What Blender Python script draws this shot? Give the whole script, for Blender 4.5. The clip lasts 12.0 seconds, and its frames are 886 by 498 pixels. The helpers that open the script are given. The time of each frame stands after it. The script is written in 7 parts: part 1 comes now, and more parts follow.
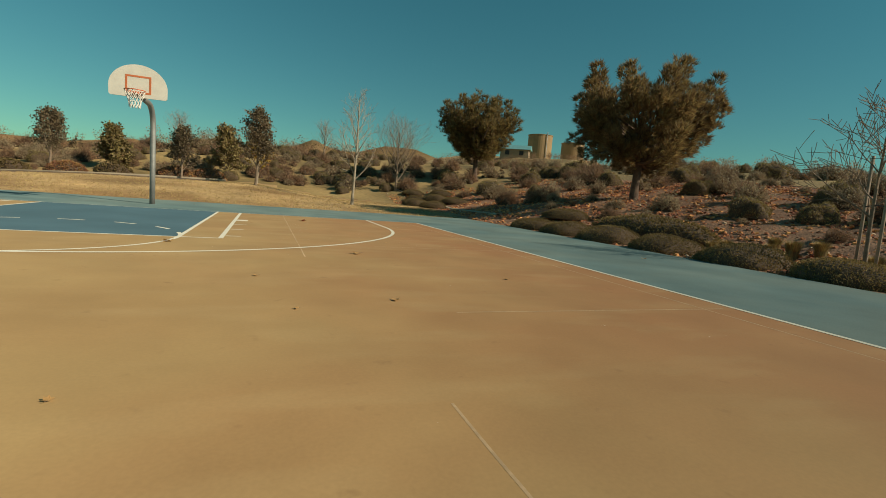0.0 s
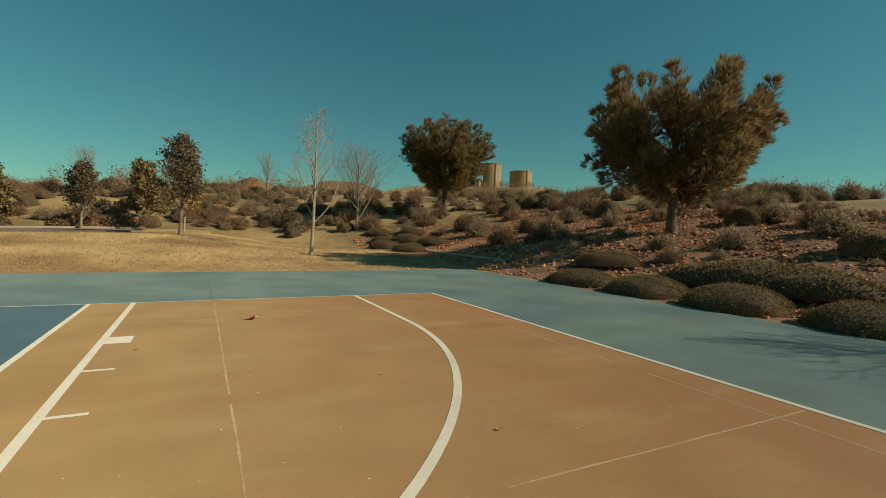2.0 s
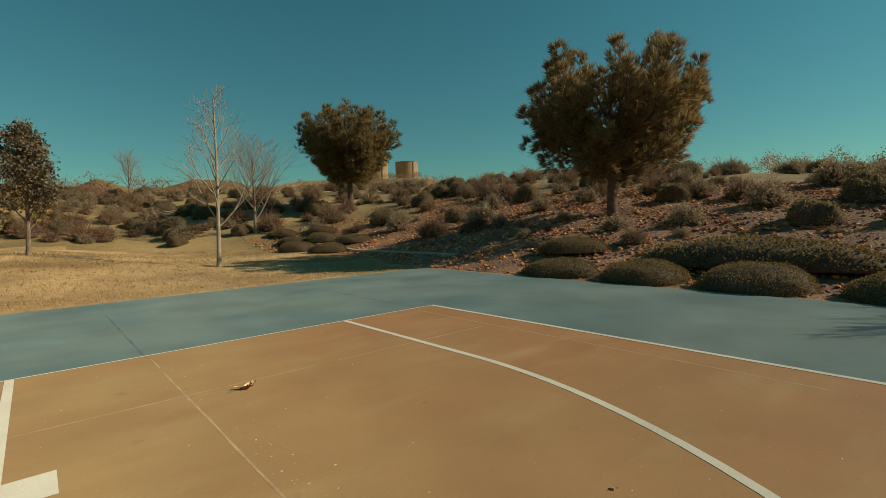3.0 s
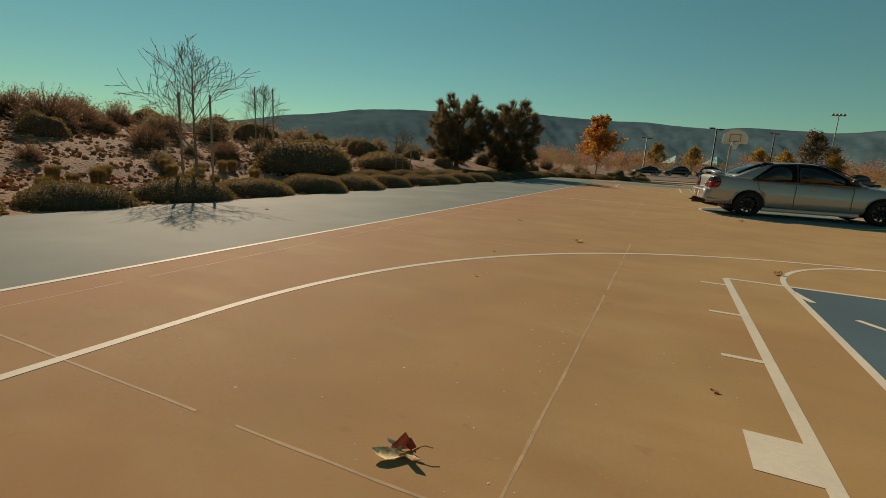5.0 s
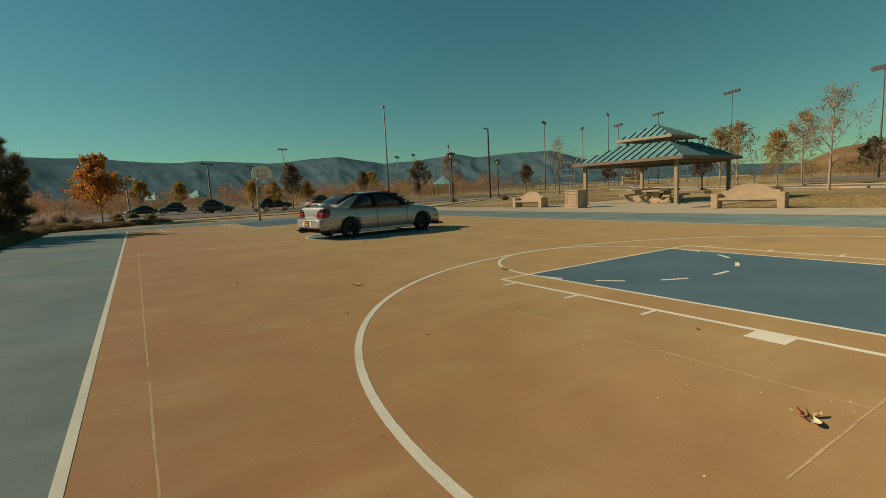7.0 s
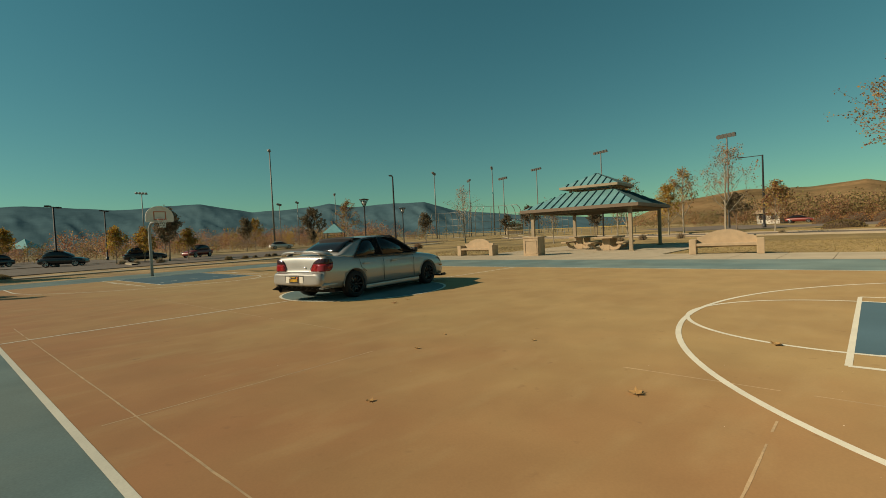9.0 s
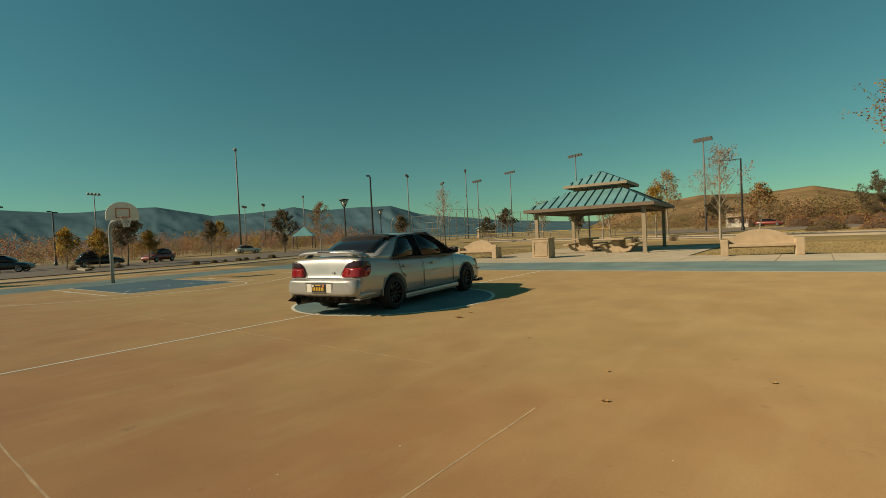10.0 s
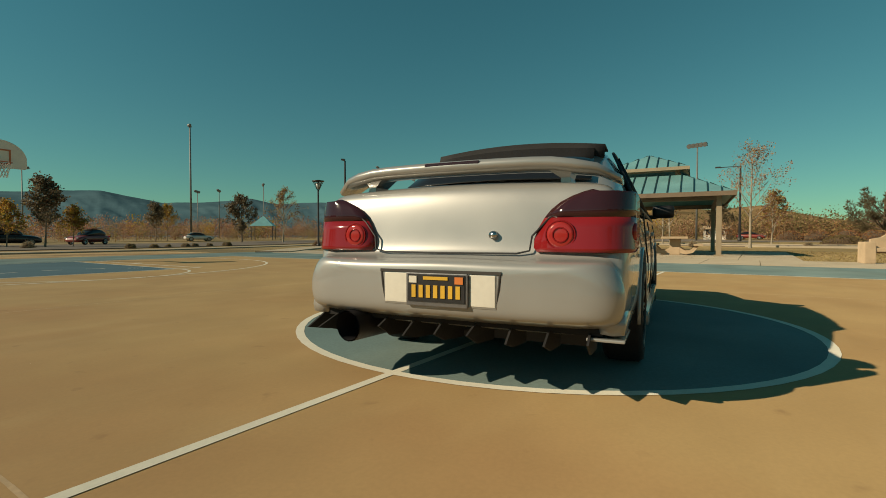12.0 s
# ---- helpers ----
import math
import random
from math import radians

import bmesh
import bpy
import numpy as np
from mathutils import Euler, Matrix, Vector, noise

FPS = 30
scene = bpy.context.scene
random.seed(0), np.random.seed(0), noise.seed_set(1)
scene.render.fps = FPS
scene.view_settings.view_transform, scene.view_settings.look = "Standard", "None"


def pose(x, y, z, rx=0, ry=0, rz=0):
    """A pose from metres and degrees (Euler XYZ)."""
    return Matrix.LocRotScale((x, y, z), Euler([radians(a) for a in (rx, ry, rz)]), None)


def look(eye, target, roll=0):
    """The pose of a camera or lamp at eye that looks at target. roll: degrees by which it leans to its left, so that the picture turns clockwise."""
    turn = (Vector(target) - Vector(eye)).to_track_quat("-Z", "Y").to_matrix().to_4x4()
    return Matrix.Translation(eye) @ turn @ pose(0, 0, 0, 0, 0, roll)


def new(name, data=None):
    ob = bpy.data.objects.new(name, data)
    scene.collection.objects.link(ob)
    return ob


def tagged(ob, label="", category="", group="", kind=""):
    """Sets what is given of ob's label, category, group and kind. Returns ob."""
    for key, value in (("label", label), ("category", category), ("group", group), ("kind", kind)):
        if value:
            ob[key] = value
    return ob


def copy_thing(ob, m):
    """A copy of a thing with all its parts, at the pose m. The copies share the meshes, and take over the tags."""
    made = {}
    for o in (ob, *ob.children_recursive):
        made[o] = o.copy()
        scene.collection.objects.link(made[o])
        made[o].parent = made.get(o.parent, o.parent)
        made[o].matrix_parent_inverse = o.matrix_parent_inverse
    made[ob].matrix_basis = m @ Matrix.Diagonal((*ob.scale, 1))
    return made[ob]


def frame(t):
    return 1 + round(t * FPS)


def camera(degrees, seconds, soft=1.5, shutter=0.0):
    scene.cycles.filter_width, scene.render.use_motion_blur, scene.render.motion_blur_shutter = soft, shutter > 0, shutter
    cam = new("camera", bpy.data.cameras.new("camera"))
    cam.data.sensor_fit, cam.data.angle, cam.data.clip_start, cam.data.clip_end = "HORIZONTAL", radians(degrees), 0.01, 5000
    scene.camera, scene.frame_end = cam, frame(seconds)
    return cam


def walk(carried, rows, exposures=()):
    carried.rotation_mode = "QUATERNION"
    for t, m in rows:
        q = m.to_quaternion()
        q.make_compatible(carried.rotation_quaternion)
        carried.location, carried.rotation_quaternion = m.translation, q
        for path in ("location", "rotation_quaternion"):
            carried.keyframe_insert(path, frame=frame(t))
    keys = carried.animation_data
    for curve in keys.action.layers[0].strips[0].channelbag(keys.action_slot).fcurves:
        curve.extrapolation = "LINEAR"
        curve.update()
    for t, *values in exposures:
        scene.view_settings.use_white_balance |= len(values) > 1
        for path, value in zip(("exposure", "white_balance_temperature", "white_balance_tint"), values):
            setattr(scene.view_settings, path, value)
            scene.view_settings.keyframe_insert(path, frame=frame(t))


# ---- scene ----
cam = camera(85.9, 12.0, soft=0.9)
PATH = [
    (0, pose(3.148, -14.445, 0.903, 83.74, 0, -20.88) @ pose(0, 0, 0, 0, 0, 4.53)),
    (0.5, pose(3.413, -13.164, 0.887, 81.60, 0, -19.35) @ pose(0, 0, 0, 0, 0, 7.08)),
    (1, pose(3.512, -11.773, 1.208, 85.00, 0, -22.83) @ pose(0, 0, 0, 0, 0, 3.87)),
    (1.5, pose(3.581, -10.351, 1.282, 87.02, 0, -25.46) @ pose(0, 0, 0, 0, 0, 2.29)),
    (2, pose(3.455, -8.734, 1.293, 87.76, 0, -27.01) @ pose(0, 0, 0, 0, 0, 1.94)),
    (2.5, pose(3.185, -7.164, 1.321, 87.59, 0, -31.29) @ pose(0, 0, 0, 0, 0, 0.46)),
    (3, pose(2.786, -6.009, 1.353, 86.81, 0, -40.70) @ pose(0, 0, 0, 0, 0, -1.82)),
    (3.2, pose(2.546, -5.778, 1.476, 85.59, 0, -46.17) @ pose(0, 0, 0, 0, 0, -3.50)),
    (4.8, pose(2.995, -0.762, 1.172, 78.53, 0, -145.43) @ pose(0, 0, 0, 0, 0, 3.94)),
    (5, pose(3.275, -0.404, 1.172, 79.00, 0, -155.47) @ pose(0, 0, 0, 0, 0, 3.20)),
    (5.5, pose(4.163, 0.163, 1.207, 80.05, 0, -176.64) @ pose(0, 0, 0, 0, 0, 0.82)),
    (6, pose(5.340, 0.300, 1.313, 79.92, 0, -194.13) @ pose(0, 0, 0, 0, 0, -1.03)),
    (6.5, pose(6.388, -0.009, 1.379, 79.97, 0, -209.00) @ pose(0, 0, 0, 0, 0, -3.07)),
    (7, pose(7.200, -0.819, 1.410, 83.07, 0, -212.58) @ pose(0, 0, 0, 0, 0, -2.89)),
    (7.2, pose(7.222, -1.394, 1.350, 84.07, 0, -213.62) @ pose(0, 0, 0, 0, 0, -0.20)),
    (8.8, pose(8.513, -5.551, 1.494, 88.32, 0, -225.62) @ pose(0, 0, 0, 0, 0, -2.13)),
    (9, pose(8.443, -6.262, 1.451, 88.28, 0, -227.74) @ pose(0, 0, 0, 0, 0, -2.85)),
    (9.5, pose(8.448, -7.722, 1.424, 88.43, 0, -230.71) @ pose(0, 0, 0, 0, 0, -3.32)),
    (10, pose(7.923, -9.282, 1.380, 88.57, 0, -231.80) @ pose(0, 0, 0, 0, 0, -2.86)),
    (10.5, pose(7.185, -10.816, 1.134, 88.75, 0, -232.64) @ pose(0, 0, 0, 0, 0, -2.40)),
    (11, pose(6.298, -12.325, 1.026, 89.03, 0, -233.69) @ pose(0, 0, 0, 0, 0, -1.65)),
    (11.5, pose(5.323, -13.777, 0.922, 89.02, 0, -234.98) @ pose(0, 0, 0, 0, 0, -0.84)),
    (12, pose(4.450, -15.207, 0.809, 88.60, 0, -236.63) @ pose(0, 0, 0, 0, 0, -0.01)),
]
walk(cam, PATH, exposures=[(0, 0.2, 6500, 7), (1.5, 0.18, 6600, 8), (3.2, 0.16, 6700, 9), (4.8, 0.12, 7750, 20), (5.5, 0.09, 7650, 20), (7, 0.1, 7100, 12), (9.5, 0.16, 7150, 10), (12, 0.16, 6900, 8)])

# ---- light: a low winter sun and a clear teal sky ----
SUN_EL = radians(30.5)
SUN_AZ = Vector((0.775, -0.632, 0)).normalized()
SUN_DIR = SUN_AZ * math.cos(SUN_EL) + Vector((0, 0, math.sin(SUN_EL)))
world = bpy.data.worlds.new("sky")
scene.world = world
world.use_nodes = True
wn = world.node_tree.nodes
wl = world.node_tree.links
sky = wn.new("ShaderNodeTexSky")
sky.sky_type = "NISHITA"
sky.sun_disc = False
sky.sun_elevation = SUN_EL
sky.sun_rotation = math.atan2(SUN_AZ.x, SUN_AZ.y)
sky.air_density, sky.dust_density, sky.ozone_density = 1.0, 0.0, 2.0
tint = wn.new("ShaderNodeMix")
tint.data_type, tint.blend_type = "RGBA", "MULTIPLY"
tint.inputs["Factor"].default_value = 1.0
haze = wn.new("ShaderNodeMix")
haze.data_type = "RGBA"
haze.inputs["A"].default_value = (0.405, 0.755, 0.61, 1)
haze.inputs["B"].default_value = (0.365, 0.93, 0.72, 1)
where = wn.new("ShaderNodeTexCoord")
lift = wn.new("ShaderNodeSeparateXYZ")
fade = wn.new("ShaderNodeMapRange")
fade.interpolation_type = "SMOOTHSTEP"
fade.inputs["From Min"].default_value, fade.inputs["From Max"].default_value = -0.05, 0.5
wl.new(where.outputs["Generated"], lift.inputs[0])
wl.new(lift.outputs["Z"], fade.inputs["Value"])
wl.new(fade.outputs[0], haze.inputs["Factor"])
wl.new(haze.outputs["Result"], tint.inputs["B"])
wl.new(sky.outputs["Color"], tint.inputs["A"])
wl.new(tint.outputs["Result"], wn["Background"].inputs["Color"])
wn["Background"].inputs["Strength"].default_value = 0.066
sun_data = bpy.data.lights.new("sun", "SUN")
sun_data.energy, sun_data.angle, sun_data.color = 4.5, radians(0.55), (1.0, 0.86, 0.66)
sun = new("sun", sun_data)
sun.matrix_world = look(SUN_DIR * 60, (0, 0, 0))

# ---- helpers ----
rng = random.Random(7)


def link(name, bm, material, parent=None, smooth=False):
    """One mesh object from a bmesh."""
    me = bpy.data.meshes.new(name)
    bm.to_mesh(me)
    bm.free()
    for m in (material if isinstance(material, (list, tuple)) else [material]):
        me.materials.append(m)
    if smooth:
        me.polygons.foreach_set("use_smooth", [True] * len(me.polygons))
    ob = new(name, me)
    if parent is not None:
        ob.parent = parent
    return ob


def part(name, bm, material, parent, label="", smooth=False):
    ob = link(name, bm, material, parent, smooth)
    if label:
        ob["label"] = label
    return ob


def thing(name, m, label, category, group="", kind=""):
    ob = new(name)
    ob.empty_display_size = 0.2
    ob.matrix_world = m
    return tagged(ob, label, category, group, kind)


def box(bm, c, s, m=None, bevel=0.0):
    """A box of size s round c, with bevelled edges."""
    mat = Matrix.Translation(c) @ Matrix.Diagonal((*s, 1))
    if m is not None:
        mat = m @ mat
    r = bmesh.ops.create_cube(bm, size=1, matrix=mat)
    if bevel:
        edges = list({e for v in r["verts"] for e in v.link_edges})
        bmesh.ops.bevel(bm, geom=edges, offset=bevel, segments=2, affect="EDGES", profile=0.7)
    return bm


def tube(bm, pts, radii, sides=8, cap=True):
    """A round bar through pts with a radius at each."""
    pts = [Vector(p) for p in pts]
    if not isinstance(radii, (list, tuple)):
        radii = [radii] * len(pts)
    rings = []
    ref = None
    for i, p in enumerate(pts):
        d = (pts[min(i + 1, len(pts) - 1)] - pts[max(i - 1, 0)]).normalized()
        if ref is None:
            ref = Vector((1, 0, 0)) if abs(d.x) < 0.8 else Vector((0, 1, 0))
        u = (ref - d * ref.dot(d)).normalized()
        ref = u
        w = d.cross(u)
        rings.append([bm.verts.new(p + (u * math.cos(a) + w * math.sin(a)) * radii[i])
                      for a in (2 * math.pi * k / sides for k in range(sides))])
    for a, b in zip(rings, rings[1:]):
        for k in range(sides):
            bm.faces.new((a[k], a[(k + 1) % sides], b[(k + 1) % sides], b[k]))
    if cap and sides > 2:
        bm.faces.new(rings[0][::-1])
        bm.faces.new(rings[-1])
    return bm


def poly(bm, pts):
    return bm.faces.new([bm.verts.new(p) for p in pts])


def slab(bm, outline, z0, z1):
    """An upright prism over a flat outline of (x, y)."""
    lo = [bm.verts.new((x, y, z0)) for x, y in outline]
    hi = [bm.verts.new((x, y, z1)) for x, y in outline]
    n = len(outline)
    bm.faces.new(hi)
    bm.faces.new(lo[::-1])
    for i in range(n):
        bm.faces.new((lo[i], lo[(i + 1) % n], hi[(i + 1) % n], hi[i]))
    bmesh.ops.recalc_face_normals(bm, faces=bm.faces[:])
    return bm


def ribbon(bm, pts, width, z, closed=False):
    """A flat painted band along pts."""
    n = len(pts)
    L, R = [], []
    for i in range(n):
        a = Vector(pts[i - 1] if (closed or i > 0) else pts[i])
        b = Vector(pts[(i + 1) % n] if (closed or i < n - 1) else pts[i])
        d = (b - a).normalized()
        s = Vector((-d.y, d.x)) * width / 2
        L.append(bm.verts.new((pts[i][0] + s.x, pts[i][1] + s.y, z)))
        R.append(bm.verts.new((pts[i][0] - s.x, pts[i][1] - s.y, z)))
    for i in range(n if closed else n - 1):
        j = (i + 1) % n
        bm.faces.new((R[i], R[j], L[j], L[i]))
    return bm


# ---- materials ----
def mat(name, color, rough=0.6, metal=0.0, var=0.25, scale=3.0, fine=40.0, bump=0.3, bump_scale=None, hue=0.0, spec=0.5, island=0.0, coat=0.0, obj=0.0, second=None, dist=0.01, dr=0.45):
    """A surface with blotches at two scales, fine relief and changing roughness."""
    m = bpy.data.materials.new(name)
    m.use_nodes = True
    n, l = m.node_tree.nodes, m.node_tree.links
    b = n["Principled BSDF"]
    b.inputs["Roughness"].default_value = rough
    b.inputs["Metallic"].default_value = metal
    b.inputs["Specular IOR Level"].default_value = spec
    b.inputs["Coat Weight"].default_value = coat
    b.inputs["Coat Roughness"].default_value = 0.06
    if "Diffuse Roughness" in b.inputs:
        b.inputs["Diffuse Roughness"].default_value = dr if rough > 0.6 else 0.0
    tc = n.new("ShaderNodeTexCoord")
    big = n.new("ShaderNodeTexNoise")
    big.inputs["Scale"].default_value, big.inputs["Detail"].default_value = scale, 5
    l.new(tc.outputs["Object"], big.inputs["Vector"])
    small = n.new("ShaderNodeTexNoise")
    small.inputs["Scale"].default_value, small.inputs["Detail"].default_value = fine, 6
    l.new(tc.outputs["Object"], small.inputs["Vector"])
    ramp = n.new("ShaderNodeMapRange")
    ramp.inputs["From Min"].default_value, ramp.inputs["From Max"].default_value = 0.3, 0.7
    ramp.inputs["To Min"].default_value, ramp.inputs["To Max"].default_value = 1 - var, 1 + var
    l.new(big.outputs["Fac"], ramp.inputs["Value"])
    ramp2 = n.new("ShaderNodeMapRange")
    ramp2.inputs["From Min"].default_value, ramp2.inputs["From Max"].default_value = 0.3, 0.7
    ramp2.inputs["To Min"].default_value, ramp2.inputs["To Max"].default_value = 1 - var * 0.6, 1 + var * 0.6
    l.new(small.outputs["Fac"], ramp2.inputs["Value"])
    mul = n.new("ShaderNodeMath")
    mul.operation = "MULTIPLY"
    l.new(ramp.outputs[0], mul.inputs[0])
    l.new(ramp2.outputs[0], mul.inputs[1])
    last = mul.outputs[0]
    for amount, out in ((island, ("ShaderNodeNewGeometry", "Random Per Island")), (obj, ("ShaderNodeObjectInfo", "Random"))):
        if amount:
            g = n.new(out[0])
            mr = n.new("ShaderNodeMapRange")
            mr.inputs["To Min"].default_value, mr.inputs["To Max"].default_value = 1 - amount, 1 + amount
            l.new(g.outputs[out[1]], mr.inputs["Value"])
            m2 = n.new("ShaderNodeMath")
            m2.operation = "MULTIPLY"
            l.new(last, m2.inputs[0])
            l.new(mr.outputs[0], m2.inputs[1])
            last = m2.outputs[0]
    hsv = n.new("ShaderNodeHueSaturation")
    hsv.inputs["Color"].default_value = (*color, 1)
    if second is not None:
        mix = n.new("ShaderNodeMix")
        mix.data_type = "RGBA"
        mix.inputs["A"].default_value = (*color, 1)
        mix.inputs["B"].default_value = (*second, 1)
        src = n.new("ShaderNodeTexNoise")
        src.inputs["Scale"].default_value, src.inputs["Detail"].default_value = scale * 0.6, 8
        off = n.new("ShaderNodeVectorMath")
        off.operation = "ADD"
        off.inputs[1].default_value = (13.1, 7.7, 3.3)
        l.new(tc.outputs["Object"], off.inputs[0])
        l.new(off.outputs[0], src.inputs["Vector"])
        cr = n.new("ShaderNodeMapRange")
        cr.inputs["From Min"].default_value, cr.inputs["From Max"].default_value = 0.42, 0.62
        l.new(src.outputs["Fac"], cr.inputs["Value"])
        l.new(cr.outputs[0], mix.inputs["Factor"])
        l.new(mix.outputs["Result"], hsv.inputs["Color"])
    l.new(last, hsv.inputs["Value"])
    if hue:
        hm = n.new("ShaderNodeMapRange")
        hm.inputs["To Min"].default_value, hm.inputs["To Max"].default_value = 0.5 - hue, 0.5 + hue
        if island:
            g = n.new("ShaderNodeNewGeometry")
            l.new(g.outputs["Random Per Island"], hm.inputs["Value"])
        else:
            l.new(big.outputs["Fac"], hm.inputs["Value"])
        l.new(hm.outputs[0], hsv.inputs["Hue"])
    l.new(hsv.outputs[0], b.inputs["Base Color"])
    rr = n.new("ShaderNodeMapRange")
    rr.inputs["To Min"].default_value, rr.inputs["To Max"].default_value = max(0.02, rough - 0.1), min(1, rough + 0.1)
    l.new(small.outputs["Fac"], rr.inputs["Value"])
    l.new(rr.outputs[0], b.inputs["Roughness"])
    if bump:
        bp = n.new("ShaderNodeBump")
        bp.inputs["Strength"].default_value, bp.inputs["Distance"].default_value = bump, dist
        if bump_scale:
            bs = n.new("ShaderNodeTexNoise")
            bs.inputs["Scale"].default_value, bs.inputs["Detail"].default_value = bump_scale, 5
            l.new(tc.outputs["Object"], bs.inputs["Vector"])
            l.new(bs.outputs["Fac"], bp.inputs["Height"])
        else:
            l.new(small.outputs["Fac"], bp.inputs["Height"])
        l.new(bp.outputs[0], b.inputs["Normal"])
    return m


def glass(name, color, rough=0.03):
    m = bpy.data.materials.new(name)
    m.use_nodes = True
    b = m.node_tree.nodes["Principled BSDF"]
    b.inputs["Base Color"].default_value = (*color, 1)
    b.inputs["Roughness"].default_value = rough
    b.inputs["Specular IOR Level"].default_value = 0.6
    return m


def court_mat():
    """Faded acrylic: tan in the open, redder towards the bank, with dust, scuffs and specks."""
    m = mat("court_acrylic_tan", (0.385, 0.257, 0.114), 0.85, dr=0.33, var=0.075, scale=1.3, fine=55, bump=0.12, bump_scale=400, second=(0.355, 0.228, 0.10), dist=0.002, spec=0.25)
    n, l = m.node_tree.nodes, m.node_tree.links
    mix = [q for q in n if q.bl_idname == "ShaderNodeMix"][0]
    hsv = [q for q in n if q.bl_idname == "ShaderNodeHueSaturation"][0]
    tc = [q for q in n if q.bl_idname == "ShaderNodeTexCoord"][0]
    sep = n.new("ShaderNodeSeparateXYZ")
    l.new(tc.outputs["Object"], sep.inputs[0])
    cloud = n.new("ShaderNodeTexNoise")
    cloud.inputs["Scale"].default_value, cloud.inputs["Detail"].default_value = 0.55, 8
    l.new(tc.outputs["Object"], cloud.inputs["Vector"])
    wob = n.new("ShaderNodeMath")
    wob.operation, wob.inputs[1].default_value = "MULTIPLY_ADD", 7.0
    l.new(cloud.outputs["Fac"], wob.inputs[0])
    l.new(sep.outputs["X"], wob.inputs[2])
    ramp = n.new("ShaderNodeMapRange")
    ramp.inputs["From Min"].default_value, ramp.inputs["From Max"].default_value = 5.7, 11.4
    l.new(wob.outputs[0], ramp.inputs["Value"])
    red = n.new("ShaderNodeMix")
    red.data_type = "RGBA"
    red.inputs["B"].default_value = (0.345, 0.174, 0.077, 1)
    l.new(ramp.outputs[0], red.inputs["Factor"])
    l.new(mix.outputs["Result"], red.inputs["A"])
    # pale streaks of dust
    mp = n.new("ShaderNodeMapping")
    mp.inputs["Scale"].default_value = (1.1, 3.2, 1)
    mp.inputs["Rotation"].default_value = (0, 0, 0.5)
    l.new(tc.outputs["Object"], mp.inputs["Vector"])
    st = n.new("ShaderNodeTexNoise")
    st.inputs["Scale"].default_value, st.inputs["Detail"].default_value = 0.8, 9
    l.new(mp.outputs[0], st.inputs["Vector"])
    sr = n.new("ShaderNodeMapRange")
    sr.inputs["From Min"].default_value, sr.inputs["From Max"].default_value = 0.52, 0.75
    sr.inputs["To Max"].default_value = 0.42
    l.new(st.outputs["Fac"], sr.inputs["Value"])
    dust = n.new("ShaderNodeMix")
    dust.data_type = "RGBA"
    dust.inputs["B"].default_value = (0.43, 0.30, 0.145, 1)
    l.new(sr.outputs[0], dust.inputs["Factor"])
    l.new(red.outputs["Result"], dust.inputs["A"])
    # small dark scuffs
    vo = n.new("ShaderNodeTexNoise")
    vo.inputs["Scale"].default_value, vo.inputs["Detail"].default_value = 6.0, 3
    l.new(tc.outputs["Object"], vo.inputs["Vector"])
    vr = n.new("ShaderNodeMapRange")
    vr.inputs["From Min"].default_value, vr.inputs["From Max"].default_value = 0.66, 0.80
    vr.inputs["To Max"].default_value = 0.4
    l.new(vo.outputs["Fac"], vr.inputs["Value"])
    scuff = n.new("ShaderNodeMix")
    scuff.data_type = "RGBA"
    scuff.inputs["B"].default_value = (0.17, 0.095, 0.05, 1)
    l.new(vr.outputs[0], scuff.inputs["Factor"])
    l.new(dust.outputs["Result"], scuff.inputs["A"])
    l.new(scuff.outputs["Result"], hsv.inputs["Color"])
    return m


M_COURT = court_mat()
M_BLUE = mat("court_acrylic_blue", (0.16, 0.215, 0.198), 0.8, spec=0.25, var=0.17, scale=0.8, fine=50, bump=0.12, bump_scale=400, second=(0.122, 0.185, 0.182), dist=0.002)
M_KEY = mat("court_key_blue", (0.075, 0.135, 0.165), 0.8, spec=0.2, var=0.12, scale=0.6, fine=50, bump=0.12, bump_scale=400, dist=0.002)
M_LINE = mat("line_paint", (0.66, 0.62, 0.5), 0.7, var=0.08, scale=2, fine=60, bump=0.1)
M_JOINT = mat("joint_filler", (0.455, 0.315, 0.175), 0.8, var=0.2, scale=4, fine=30, bump=0)
M_BJOINT = mat("blue_joint_filler", (0.11, 0.15, 0.16), 0.8, var=0.25, scale=4, fine=30, bump=0)
M_GRASS = mat("dry_grass", (0.45, 0.30, 0.135), 0.95, var=0.32, scale=0.4, fine=7, bump=0.6, bump_scale=25, second=(0.25, 0.145, 0.055), dist=0.05)
M_LAWN = mat("worn_olive_lawn", (0.32, 0.22, 0.088), 0.95, var=0.35, scale=0.18, fine=5, bump=0.6, bump_scale=25, second=(0.19, 0.135, 0.05), dist=0.05)
M_MULCH = mat("mulch_soil", (0.21, 0.105, 0.056), 0.95, var=0.4, scale=0.8, fine=9, bump=0.9, bump_scale=14, second=(0.30, 0.16, 0.085), dist=0.08)
M_CONC = mat("walk_concrete", (0.40, 0.33, 0.23), 0.85, var=0.12, scale=0.8, fine=30, bump=0.25)
M_CAST = mat("cast_concrete", (0.49, 0.36, 0.225), 0.85, var=0.12, scale=3, fine=50, bump=0.35)
M_ASPH = mat("asphalt", (0.145, 0.11, 0.082), 0.9, var=0.2, scale=0.5, fine=40, bump=0.3)
